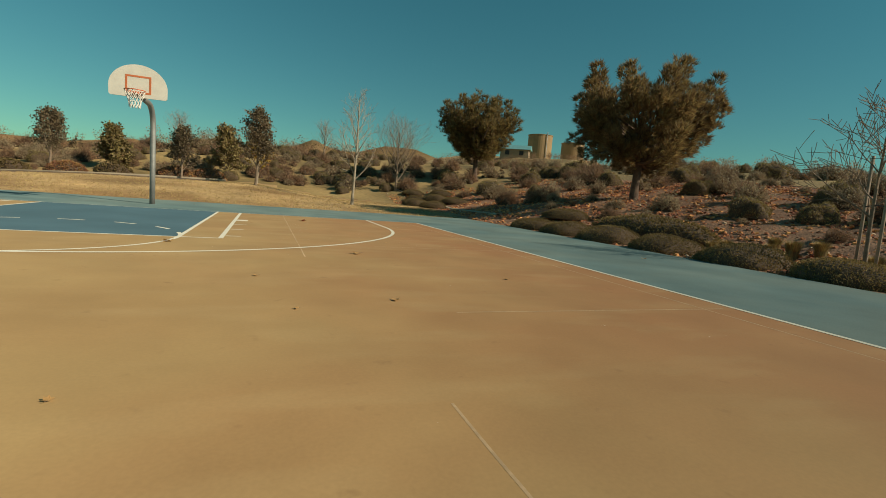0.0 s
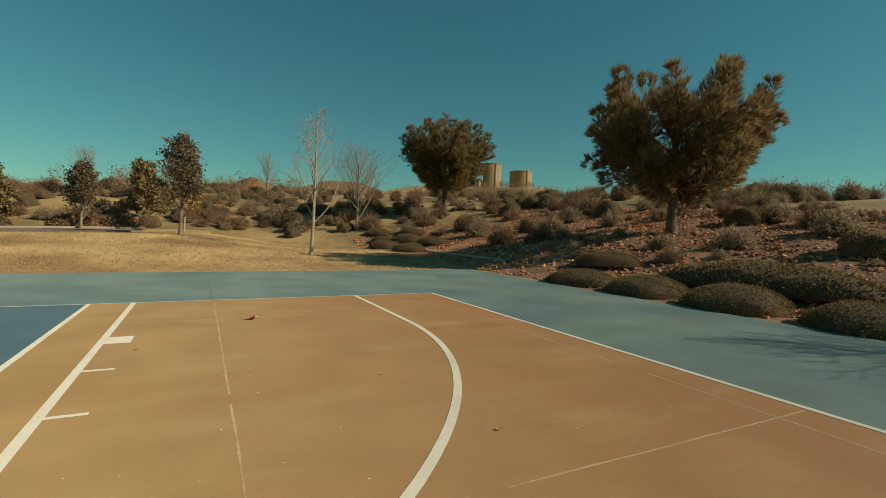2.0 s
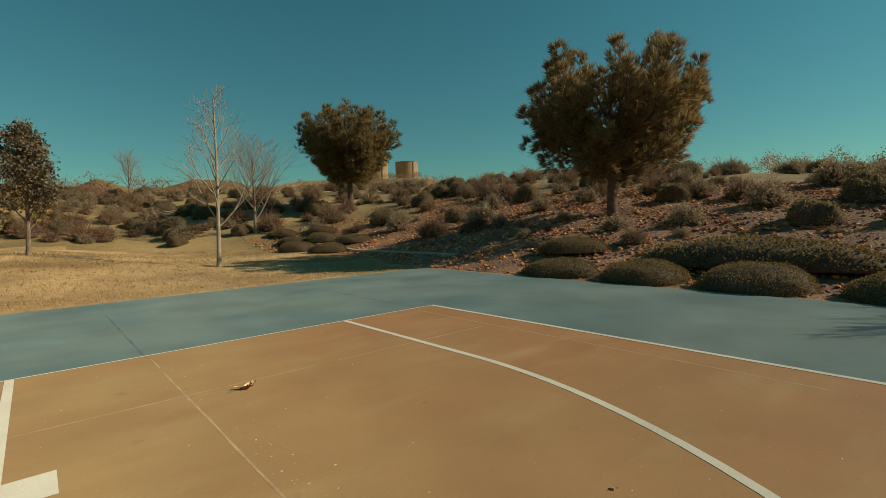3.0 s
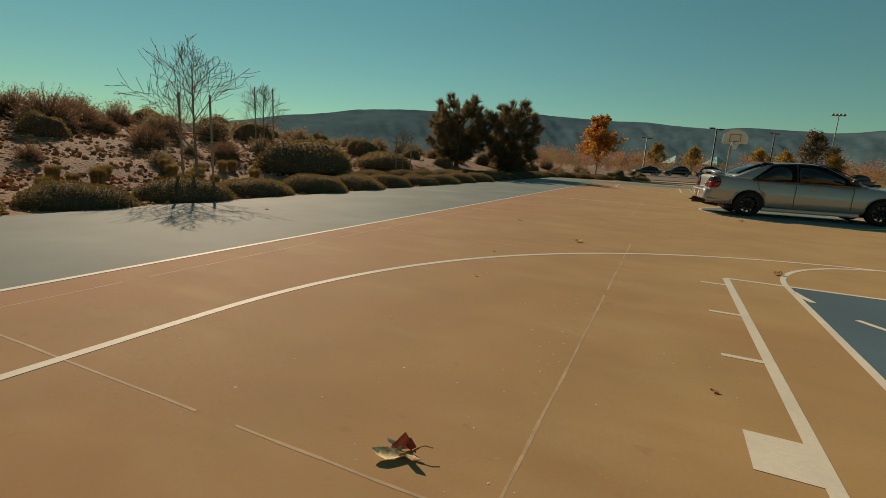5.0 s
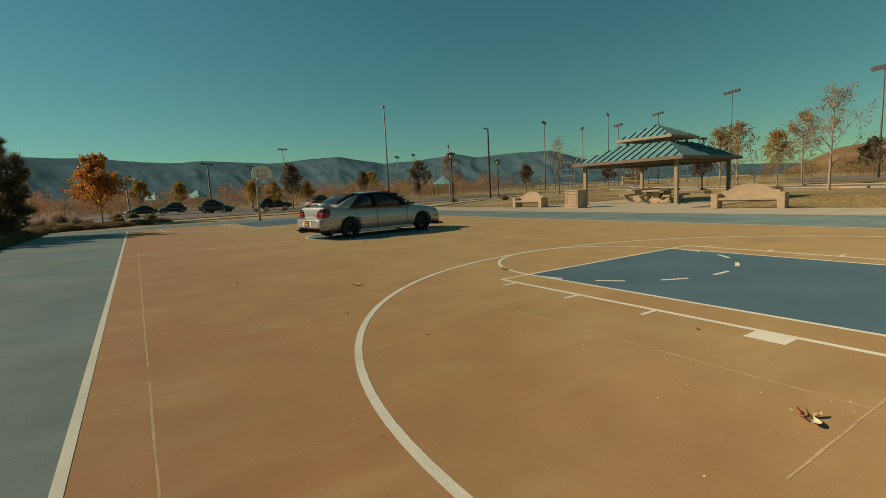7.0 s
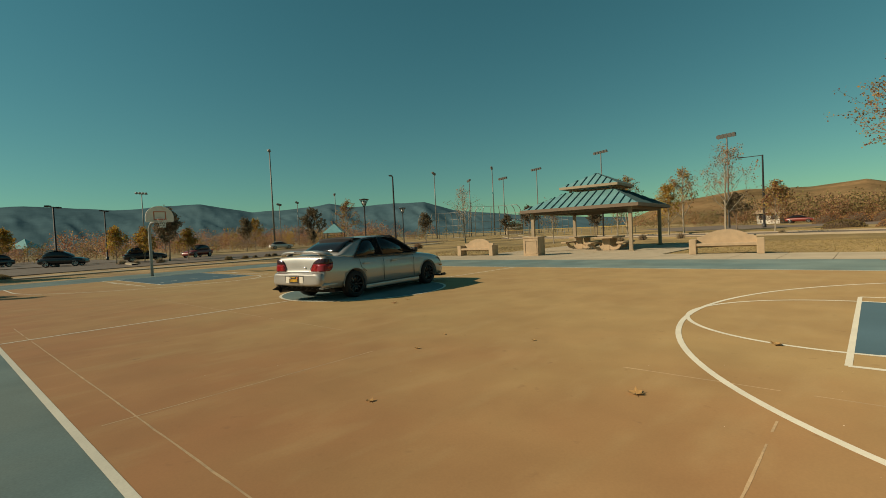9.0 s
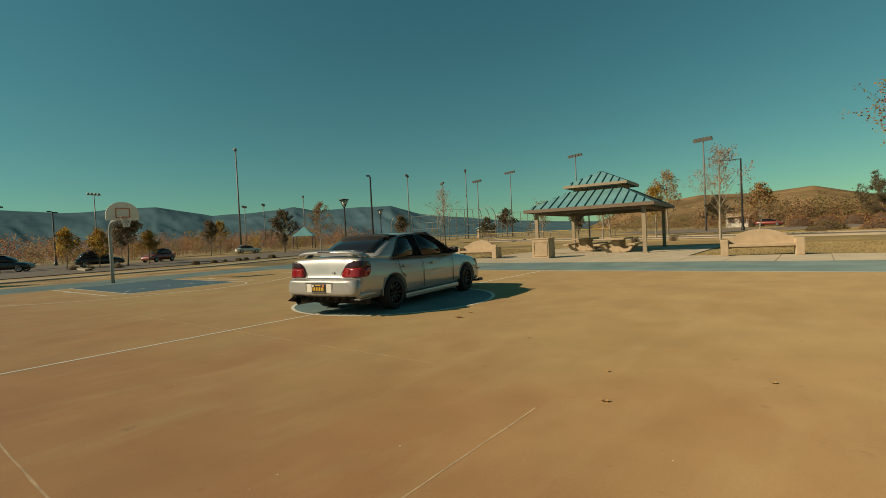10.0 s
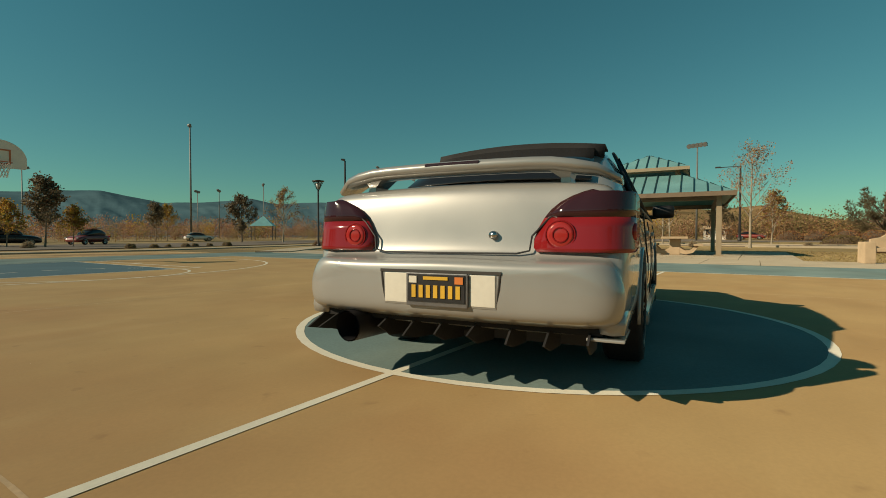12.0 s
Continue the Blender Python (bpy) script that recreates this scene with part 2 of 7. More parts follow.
M_STEEL = mat("galvanised_steel", (0.33, 0.33, 0.31), 0.5, metal=0.5, var=0.15, scale=4, fine=30, bump=0.1)
M_BOARD = mat("painted_fibreglass_board", (0.74, 0.70, 0.60), 0.5, var=0.06, scale=4, fine=30, bump=0.05)
bn, bl = M_BOARD.node_tree.nodes, M_BOARD.node_tree.links
shine = bn.new("ShaderNodeBsdfTranslucent")
shine.inputs["Color"].default_value = (0.8, 0.76, 0.66, 1)
blend = bn.new("ShaderNodeMixShader")
blend.inputs[0].default_value = 0.14
bl.new(bn["Principled BSDF"].outputs[0], blend.inputs[1])
bl.new(shine.outputs[0], blend.inputs[2])
bl.new(blend.outputs[0], bn["Material Output"].inputs["Surface"])
M_BOARD_MARK = mat("orange_board_paint", (0.55, 0.16, 0.06), 0.5, var=0.1, bump=0.05)
M_RIM = mat("rim_orange", (0.55, 0.12, 0.04), 0.45, var=0.1, bump=0.05)
M_NET = mat("nylon_net", (0.82, 0.78, 0.7), 0.9, var=0.1, bump=0.1)

# ---- ground: one sheet with a planted bank east of the court ----
FOOT = [(13.2, -400), (13.2, -60), (11.9, -20), (11.9, 6), (13.2, 13), (12, 18), (6, 23), (-2, 24.5), (-10, 25), (-60, 44), (-400, 120)]


def foot_distance(x, y):
    """How far a point lies up the bank from its foot (negative: on the flat)."""
    best = None
    for (ax, ay), (bx, by) in zip(FOOT, FOOT[1:]):
        dx, dy = bx - ax, by - ay
        t = np.clip(((x - ax) * dx + (y - ay) * dy) / (dx * dx + dy * dy), 0, 1)
        d = np.hypot(x - ax - t * dx, y - ay - t * dy)
        s = np.where(dx * (y - ay) - dy * (x - ax) < 0, d, -d)
        best = s if best is None else np.where(np.abs(s) < np.abs(best), s, best)
    return best


def height(x, y):
    """The lie of the land."""
    x, y = np.asarray(x, float), np.asarray(y, float)
    e = foot_distance(x, y)
    top = np.interp(y, [-90, -45, -29, -22, -11, -4, 4, 14, 26, 45, 60], [0.4, 0.9, 1.5, 2.0, 2.1, 3.0, 4.4, 5.8, 7.0, 6.6, 6.0])
    top = top * np.interp(x, [-20, 8], [0.4, 1.0])
    up = np.clip(e - 2.2 * np.interp(y, [-5, 4], [1, 0]), 0, None)
    bank = top * (1 - np.exp(-(0.31 * up / np.maximum(top, 0.1)) ** 1.25))
    north = 0.087 * np.clip(y - 5.6, 0, 9.0) * np.interp(x, [-14, -5, 2.5, 8], [0.25, 0.85, 1, 0.18])
    west = 0.5 * np.clip((-x - 32) / 60, 0, 1)
    rough = np.clip((np.hypot(x, y + 16) - 60) / 200, 0, 1) * 0.8 * np.sin(x * 0.021) * np.cos(y * 0.017)
    rise = 0.1 * np.clip(e - 30, 0, 110) * np.clip((y - 0.9 * x) / 20, 0, 1) * np.clip((x - 35) / 35, 0, 1) * np.clip((260 - y) / 60, 0, 1)
    return bank + north + west + rough + rise


def h(x, y):
    return float(height(x, y))


def axis(lo, hi, fine_lo, fine_hi, step):
    out = list(np.arange(fine_lo, fine_hi + step / 2, step))
    d, v = step, fine_hi
    while v < hi:
        d *= 1.35
        v += d
        out.append(v)
    d, v = step, fine_lo
    while v > lo:
        d *= 1.35
        v -= d
        out.insert(0, v)
    return out


def build_ground():
    xs, ys = axis(-3000, 3000, -40, 48, 0.8), axis(-3000, 3000, -62, 62, 0.8)
    X, Y = np.meshgrid(xs, ys)
    Z = height(X, Y)
    e = foot_distance(X, Y)
    near = (e > 0.3) & (np.abs(Y) < 120)
    Z = Z + np.where(near, 0.07 * np.sin(X * 2.3 + 1.7 * np.sin(Y * 1.1)) * np.sin(Y * 1.9 + X * 0.4), 0) - 0.03
    nx, ny = len(xs), len(ys)
    verts = np.stack([X.ravel(), Y.ravel(), Z.ravel()], 1)
    faces = [(j * nx + i, j * nx + i + 1, (j + 1) * nx + i + 1, (j + 1) * nx + i) for j in range(ny - 1) for i in range(nx - 1)]
    me = bpy.data.meshes.new("ground")
    me.from_pydata(verts.tolist(), [], faces)
    me.materials.append(M_GRASS)
    me.materials.append(M_MULCH)
    me.materials.append(M_LAWN)
    E = (e[:-1, :-1] + e[1:, 1:]) / 2
    me.polygons.foreach_set("material_index", np.where((E > 0) & (E < 15) & (Y[:-1, :-1] < 17 + 2 * np.sin(X[:-1, :-1] * 0.9)), 1, np.where((E > 0.6) & (E < 120), 2, np.where((X[:-1, :-1] < -11) & (Y[:-1, :-1] < 9 + 2 * np.sin(X[:-1, :-1] * 0.4)), 2, 0))).ravel())
    me.polygons.foreach_set("use_smooth", [True] * len(faces))
    ob = new("ground", me)
    tagged(ob, "dry winter grass field and mulched planted bank", "ground", kind="structure")


build_ground()

# ---- court ----
W, L, FT, LANE, KEY, ARC_X, CIRC, DISC = 7.68, 17.0, 6.47, 2.54, 1.97, 6.07, 2.03, 2.27
PAD_E, PAD_W, PAD_N, PAD_S = 11.7, -11.9, 5.2, -38.6
court = thing("court_pavement", Matrix.Identity(4), "tan and blue painted concrete basketball court with white lines", "basketball court", kind="structure")
bm = bmesh.new()
box(bm, ((PAD_E + PAD_W) / 2, (PAD_N + PAD_S) / 2, -0.1), (PAD_E - PAD_W, PAD_N - PAD_S, 0.2), bevel=0.01)
part("border_slab", bm, M_BLUE, court, "weathered blue painted border slab")
bm = bmesh.new()
box(bm, (0, -L, 0), (2 * W, 2 * L, 0.008))
part("playing_surface", bm, M_COURT, court, "faded tan playing surface")


def arc(cx, cy, rx, ry, a0, a1, n=48):
    return [(cx + rx * math.cos(a0 + (a1 - a0) * i / n), cy + ry * math.sin(a0 + (a1 - a0) * i / n)) for i in range(n + 1)]


paint_z = [0.0056]


def line(name, pts, width=0.06, closed=False, z=0):
    paint_z[0] += 0.00003
    z = paint_z[0]
    part(name, ribbon(bmesh.new(), pts, width, z, closed), M_LINE, court)


def half_court(s, y0):
    """The markings of one end; s is +1 for the end whose baseline lies north."""
    def p(x, d):
        return (x, y0 - s * d)
    bm = bmesh.new()
    pts = [p(-KEY, 0), p(KEY, 0), p(KEY, FT), p(-KEY, FT)]
    f = poly(bm, [(*q, 0.0051) for q in pts])
    bmesh.ops.recalc_face_normals(bm, faces=bm.faces[:])
    if f.normal.z < 0:
        f.normal_flip()
    part("key_panel", bm, M_KEY, court, "deep blue painted key")
    for side in (-1, 1):
        line("key_line", [p(side * KEY, 0), p(side * KEY, FT)])
        line("lane_line", [p(side * LANE, 0), p(side * LANE, FT)], 0.07)
        for i, (d, w, ln) in enumerate(((2.68, 0.33, 0.27), (3.85, 0.05, 0.27), (4.93, 0.05, 0.27), (6.10, 0.05, 0.27))):
            line("lane_mark", [p(side * LANE, d), p(side * (LANE + ln), d)], w)
    line("free_throw_line", [p(-LANE, FT), p(LANE, FT)])
    yc = FT
    line("free_throw_circle", [p(x, yc + d) for x, d in arc(0, 0, KEY, CIRC, 0, math.pi)])
    for k in range(7):
        a0 = math.pi + (k + 0.3) * math.pi / 7
        line("circle_dash", [p(x, yc + d) for x, d in arc(0, 0, KEY, CIRC, a0, a0 + 0.45 * math.pi / 7, 6)])
    bend = 2.6
    pts = [p(ARC_X, 0)] + [p(x, bend + d) for x, d in arc(0, 0, ARC_X, 8.46 - bend, 0, math.pi, 72)] + [p(-ARC_X, 0)]
    line("three_point_line", pts, 0.07)


half_court(1, 0)
half_court(-1, -2 * L)
line("boundary_line", [(W, 0), (-W, 0), (-W, -2 * L), (W, -2 * L)], 0.07, True)
line("centre_line", [(-W, -L), (W, -L)])
bm = bmesh.new()
f = poly(bm, [(x, y, 0.0051) for x, y in arc(0, -L, DISC, DISC, 0, 2 * math.pi * 63 / 64, 63)])
part("centre_disc", bm, M_BLUE, court, "blue painted centre disc")
line("centre_circle", arc(0, -L, DISC, DISC, 0, 2 * math.pi * 63 / 64, 63), 0.07, True)


def joint(pts, mat_, z=0.0046, w=0.017, gaps=0.06):
    """A worn filled joint: broken into short uneven strips."""
    bm = bmesh.new()
    (ax, ay), (bx, by) = pts
    n = max(2, int(math.hypot(bx - ax, by - ay) / 0.22))
    q = [(ax + (bx - ax) * i / n + rng.uniform(-0.003, 0.003), ay + (by - ay) * i / n + rng.uniform(-0.003, 0.003)) for i in range(n + 1)]
    for a, b in zip(q, q[1:]):
        if rng.random() > gaps:
            ribbon(bm, [a, b], w * rng.uniform(0.75, 1.1), z)
    part("control_joint", bm, mat_, court, "pale worn control joint")


for x, y0, y1 in ((3.66, -0.2, -8.2), (3.95, -12.6, -22.5), (7.25, -0.1, -19), (-3.7, -9, -24)):
    joint([(x, y0), (x, y1)], M_JOINT)
for y, x0, x1 in ((-1.72, 7.1, 2.5), (-6.8, 7.6, 4.4), (-11.05, 7.5, 4.6), (-21.9, 7.4, -5)):
    joint([(x0, y), (x1, y)], M_JOINT, 0.0050)
for x in (-7.4, -3.7, 3.63, 7.4):
    joint([(x, 0.1), (x, PAD_N - 0.1)], M_BJOINT, 0.0012, 0.024, 0.05)

# ---- things on the court ----


REACH = 1.75


def backboard_goal(y, turn):
    """A fan-board basketball goal on a bent steel pole; it faces +y before the turn."""
    g = thing("basketball_goal", pose(0, y, 0, 0, 0, turn), "white fan-shaped basketball backboard on a bent galvanised pole", "basketball goal", "court goals")
    bm = bmesh.new()
    pts = [(0, 0, 0), (0, 0, 1.2), (0, 0, 2.3)] + [(0, 0.6 - 0.6 * math.cos(a), 2.3 + 0.56 * math.sin(a)) for a in (0.3, 0.6, 0.9, 1.2, 1.45)] + [(0, 0.75, 2.87), (0, REACH - 0.02, 2.9)]
    tube(bm, pts, 0.075, 14)
    part("pole", bm, M_STEEL, g, "bent galvanised steel pole", True)
    bm = bmesh.new()
    # fan outline in x, z: a flat foot, short upright sides and a round head
    out = [(-0.62, 2.83), (0.62, 2.83), (0.655, 2.87), (0.66, 3.08)]
    out += [(0.66 * math.cos(a), 3.08 + 0.57 * math.sin(a)) for a in (math.pi * k / 24 for k in range(1, 24))]
    out += [(-0.66, 3.08), (-0.655, 2.87)]
    a = [bm.verts.new((x, REACH + 0.04, z)) for x, z in out]
    b = [bm.verts.new((x, REACH, z)) for x, z in out]
    bm.faces.new(a)
    bm.faces.new(b[::-1])
    for i in range(len(out)):
        j = (i + 1) % len(out)
        bm.faces.new((a[i], b[i], b[j], a[j]))
    bmesh.ops.recalc_face_normals(bm, faces=bm.faces[:])
    board = part("backboard", bm, M_BOARD, g, "white fan-shaped board")
    bm = bmesh.new()
    f = REACH + 0.043
    for c, s in (((0, f, 3.355), (0.58, 0.006, 0.045)), ((0, f, 2.95), (0.58, 0.006, 0.045)), ((-0.268, f, 3.153), (0.045, 0.006, 0.36)), ((0.268, f, 3.153), (0.045, 0.006, 0.36))):
        box(bm, c, s)
    part("target_square", bm, M_BOARD_MARK, board, "orange painted target square")
    bm = bmesh.new()
    cy, rz = REACH + 0.38, 2.95
    ring = [(0.23 * math.cos(t), cy + 0.23 * math.sin(t), rz) for t in (2 * math.pi * k / 28 for k in range(29))]
    tube(bm, ring, 0.012, 8, cap=False)
    box(bm, (0, REACH + 0.1, rz - 0.02), (0.16, 0.13, 0.05))
    for sx in (-1, 1):
        tube(bm, [(0.06 * sx, REACH + 0.05, rz - 0.1), (0.12 * sx, REACH + 0.2, rz - 0.01)], 0.009, 6)
    part("rim", bm, M_RIM, g, "orange steel rim", True)
    bm = bmesh.new()
    rows = [(0.225, rz - 0.01), (0.2, rz - 0.11), (0.16, rz - 0.21), (0.13, rz - 0.31), (0.125, rz - 0.43)]
    for k in range(12):
        for d in (-1, 1):
            tube(bm, [(r * math.cos((k + d * 0.5 * i) * math.pi / 6), cy + r * math.sin((k + d * 0.5 * i) * math.pi / 6), z) for i, (r, z) in enumerate(rows)], 0.008, 4)
    part("net", bm, M_NET, g, "white knotted net")
    bm = bmesh.new()
    for z in (2.9, 3.12):
        for sx in (-1, 1):
            tube(bm, [(0, REACH - 0.18, 2.86), (0.28 * sx, REACH - 0.005, z + 0.08)], 0.018, 6)
    box(bm, (0, REACH - 0.03, 2.95), (0.3, 0.04, 0.28))
    part("bracket", bm, M_STEEL, g, "steel mounting bracket")
    return g


backboard_goal(2.05, 180)
backboard_goal(-35.3, 0)

# ---- more materials ----
M_TEAL = mat("teal_standing_seam", (0.19, 0.40, 0.40), 0.38, metal=0.25, var=0.12, scale=1.2, fine=20, bump=0.08, obj=0.12)
M_SEAM = mat("teal_seam_rib", (0.02, 0.06, 0.065), 0.5, metal=0.2, var=0.1, bump=0.05)
M_TANPAINT = mat("tan_painted_steel", (0.30, 0.23, 0.145), 0.6, var=0.1, scale=3, fine=30, bump=0.1)
M_SOFFIT = mat("brown_fascia", (0.20, 0.14, 0.09), 0.65, var=0.12, scale=2, fine=30, bump=0.1)
M_DARKPOST = mat("dark_bronze_paint", (0.025, 0.022, 0.02), 0.45, var=0.15, scale=4, fine=30, bump=0.05)
M_LENS = mat("lamp_lens", (0.5, 0.5, 0.46), 0.3, var=0.05, bump=0)
M_BARK = mat("bark_grey", (0.26, 0.19, 0.13), 0.95, var=0.3, scale=6, fine=40, bump=0.6, dist=0.02)
M_PALEBARK = mat("pale_bark", (0.36, 0.30, 0.22), 0.9, var=0.25, scale=6, fine=40, bump=0.4, dist=0.02)
M_PINEBARK = mat("pine_bark", (0.14, 0.09, 0.06), 0.95, var=0.35, scale=5, fine=25, bump=0.9, dist=0.03)
M_STAKE = mat("wood_stake", (0.36, 0.27, 0.19), 0.85, var=0.25, scale=5, fine=50, bump=0.3)


def leaf_mat(name, color, hue=0.03, island=0.35, rough=0.65, trans=0.25):
    """Thin leaves: varied leaf by leaf, letting some light through."""
    m = mat(name, color, rough, var=0.2, scale=0.7, fine=8, bump=0, island=island, hue=hue, obj=0.12)
    n, l = m.node_tree.nodes, m.node_tree.links
    b = n["Principled BSDF"]
    src = b.inputs["Base Color"].links[0].from_socket
    t = n.new("ShaderNodeBsdfTranslucent")
    l.new(src, t.inputs["Color"])
    mx = n.new("ShaderNodeMixShader")
    mx.inputs[0].default_value = trans
    l.new(b.outputs[0], mx.inputs[1])
    l.new(t.outputs[0], mx.inputs[2])
    l.new(mx.outputs[0], n["Material Output"].inputs["Surface"])
    return m


M_NEEDLE = leaf_mat("pine_needles", (0.245, 0.165, 0.07), 0.025, 0.5, trans=0.42)
# sunlight on the second pine's crown is mixed into this lighter needle colour
M_GOLDNEEDLE = leaf_mat("sun_tinted_pine_needles", (0.29, 0.205, 0.08), 0.025, 0.5, trans=0.5)
# dark needles; for the southern pair the darkness stands in for backlight
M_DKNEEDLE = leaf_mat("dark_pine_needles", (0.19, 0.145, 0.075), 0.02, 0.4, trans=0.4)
M_OAK = leaf_mat("evergreen_oak_leaves", (0.17, 0.125, 0.07), 0.02, 0.4, trans=0.35)
M_OLIVE = leaf_mat("olive_green_leaves", (0.25, 0.185, 0.07), 0.02, 0.35, trans=0.35)
M_ORANGE = leaf_mat("autumn_orange_leaves", (0.36, 0.2, 0.075), 0.05, 0.4, trans=0.4)
M_BLAZE = leaf_mat("blazing_orange_leaves", (0.55, 0.23, 0.04), 0.04, 0.35, trans=0.45)
M_YELLOW = leaf_mat("autumn_yellow_leaves", (0.42, 0.25, 0.045), 0.03, 0.3, trans=0.4)
M_RUST = leaf_mat("rusty_leaves", (0.34, 0.165, 0.07), 0.03, 0.35, trans=0.3)
M_HEDGE = leaf_mat("trimmed_shrub_leaves", (0.205, 0.145, 0.055), 0.012, 0.16, rough=0.85, trans=0.35)
M_SAGE = leaf_mat("grey_sage_leaves", (0.40, 0.31, 0.19), 0.02, 0.35, trans=0.3)
M_BROWNBUSH = leaf_mat("brown_shrub_leaves", (0.34, 0.195, 0.105), 0.03, 0.35, trans=0.3)
M_STRAW = leaf_mat("straw_grass", (0.34, 0.235, 0.085), 0.02, 0.35, trans=0.2)
# dark solid core inside shrubs, coloured as the shade between their leaves
M_CORE = mat("shrub_shade_dark", (0.10, 0.066, 0.04), 1.0, var=0.3, scale=4, fine=20, bump=0.5)
M_ROCK = mat("bank_rubble", (0.42, 0.31, 0.2), 0.9, var=0.3, scale=4, fine=30, bump=0.4, island=0.5)
M_CHIP = mat("bark_chips", (0.46, 0.185, 0.075), 0.95, var=0.3, scale=4, fine=30, bump=0.3, island=0.6, hue=0.02)
M_LAWNBLADE = leaf_mat("olive_grass_blades", (0.28, 0.20, 0.075), 0.03, 0.45, trans=0.1)
M_LITTER = leaf_mat("fallen_grass_blades", (0.44, 0.31, 0.13), 0.02, 0.4, trans=0.1)


# ---- plants ----
def mesh_from(name, verts, faces, material, parent=None, smooth=False):
    me = bpy.data.meshes.new(name)
    me.from_pydata(verts, [], faces)
    me.materials.append(material)
    if smooth:
        me.polygons.foreach_set("use_smooth", [True] * len(me.polygons))
    ob = new(name, me)
    if parent is not None:
        ob.parent = parent
    return ob


def rand_unit(r):
    z = r.uniform(-1, 1)
    a = r.uniform(0, 2 * math.pi)
    q = math.sqrt(1 - z * z)
    return Vector((q * math.cos(a), q * math.sin(a), z))


def add_leaf(verts, faces, c, d, up, ln, w):
    """A pointed four-cornered leaf at c along d."""
    s = d.cross(up)
    if s.length < 1e-3:
        s = d.orthogonal()
    s = s.normalized() * w
    i = len(verts)
    m = c + d * ln * 0.5
    verts += [tuple(c), tuple(m + s), tuple(c + d * ln), tuple(m - s)]
    faces.append((i, i + 1, i + 2, i + 3))


def branch(bm, r, start, d, length, rad, level, levels, tips, bend=0.25, kids=(3, 5), up=0.15, spread=0.8, shrink=0.62, sides=6):
    """A limb with side shoots; tips gathers where foliage sits."""
    n = 5 if level < 2 else 3
    pts, rr = [start], [rad]
    p, v = Vector(start), d.normalized()
    for i in range(n):
        v = (v + rand_unit(r) * bend * 0.5 + Vector((0, 0, up * 0.4))).normalized()
        p = p + v * length / n
        pts.append(p.copy())
        rr.append(max(0.006, rad * (1 - 0.75 * (i + 1) / n)))
    tube(bm, pts, rr, max(3, sides - level * 2), cap=False)
    if level >= levels:
        tips.extend(pts[1:])
        return
    tips.append(pts[-1])
    k = r.randint(*kids)
    for j in range(k):
        f = 0.25 + 0.75 * (j + r.random() * 0.6) / k
        i = min(n - 1, int(f * n))
        base = pts[i].lerp(pts[i + 1], f * n - i if f * n - i <= 1 else 1)
        side = rand_unit(r)
        side = (side - v * side.dot(v)).normalized()
        dd = (v * (1 - spread * 0.5) + side * spread + Vector((0, 0, up))).normalized()
        branch(bm, r, base, dd, length * shrink * r.uniform(0.75, 1.15), rr[i] * 0.6, level + 1, levels, tips, bend, kids, up, spread, shrink, sides)


def tree_wood(r, height_, trunk_r, crown_from, limbs, levels, spread, up, lean=0.03, limb_len=0.42, kids=(3, 5), bend=0.3, taper=0.8):
    bm = bmesh.new()
    tips = []
    pts, rr = [], []
    n = 9
    p = Vector((0, 0, -0.15))
    for i in range(n + 1):
        f = i / n
        pts.append(Vector((lean * height_ * math.sin(f * 2.1), lean * height_ * 0.6 * math.sin(f * 3.3), -0.15 + f * (height_ * 0.93 + 0.15))))
        rr.append(trunk_r * (1.25 if i == 0 else 1) * (1 - taper * f) + 0.004)
    tube(bm, pts, rr, 10, cap=False)
    for k in range(limbs):
        f = crown_from + (0.97 - crown_from) * (k + r.random() * 0.5) / limbs
        i = min(n - 1, int(f * n))
        base = pts[i].lerp(pts[i + 1], f * n - i)
        a = k * 2.4 + r.uniform(-0.4, 0.4)
        d = Vector((math.cos(a) * spread, math.sin(a) * spread, up + 0.5 * f))
        ln = height_ * limb_len * (1.05 - 0.75 * ((f - crown_from) / (1 - crown_from)) ** 1.3)
        branch(bm, r, base, d, ln, rr[i] * 0.55, 1, levels, tips, bend, kids, up * 0.3)
    tips.append(pts[-1])
    return bm, tips


def bare_tree(name, m, seed, height_, label, material=None, trunk_r=None, crown_from=0.28, limbs=14, levels=3, spread=0.9, up=0.5, limb_len=0.42, leaves=None, leaf_n=0, leaf_size=0.1, jitter=0.3, group="", kids=(3, 4), lean=0.02, category="tree", crown_label=""):
    r = random.Random(seed)
    t = thing(name, m, label, category, group)
    bm, tips = tree_wood(r, height_, trunk_r or height_ * 0.014, crown_from, limbs, levels, spread, up, lean, limb_len, kids)
    part("trunk", bm, material or M_BARK, t, smooth=True)
    if leaves is not None:
        verts, faces = [], []
        for _ in range(leaf_n):
            c = r.choice(tips) + rand_unit(r) * r.uniform(0, jitter)
            d = rand_unit(r)
            s = leaf_size * r.uniform(0.6, 1.3)
            add_leaf(verts, faces, c, d, rand_unit(r), s, s * 0.36)
        ob = mesh_from("crown", verts, faces, leaves, t)
        if crown_label:
            ob["label"] = crown_label
    return t


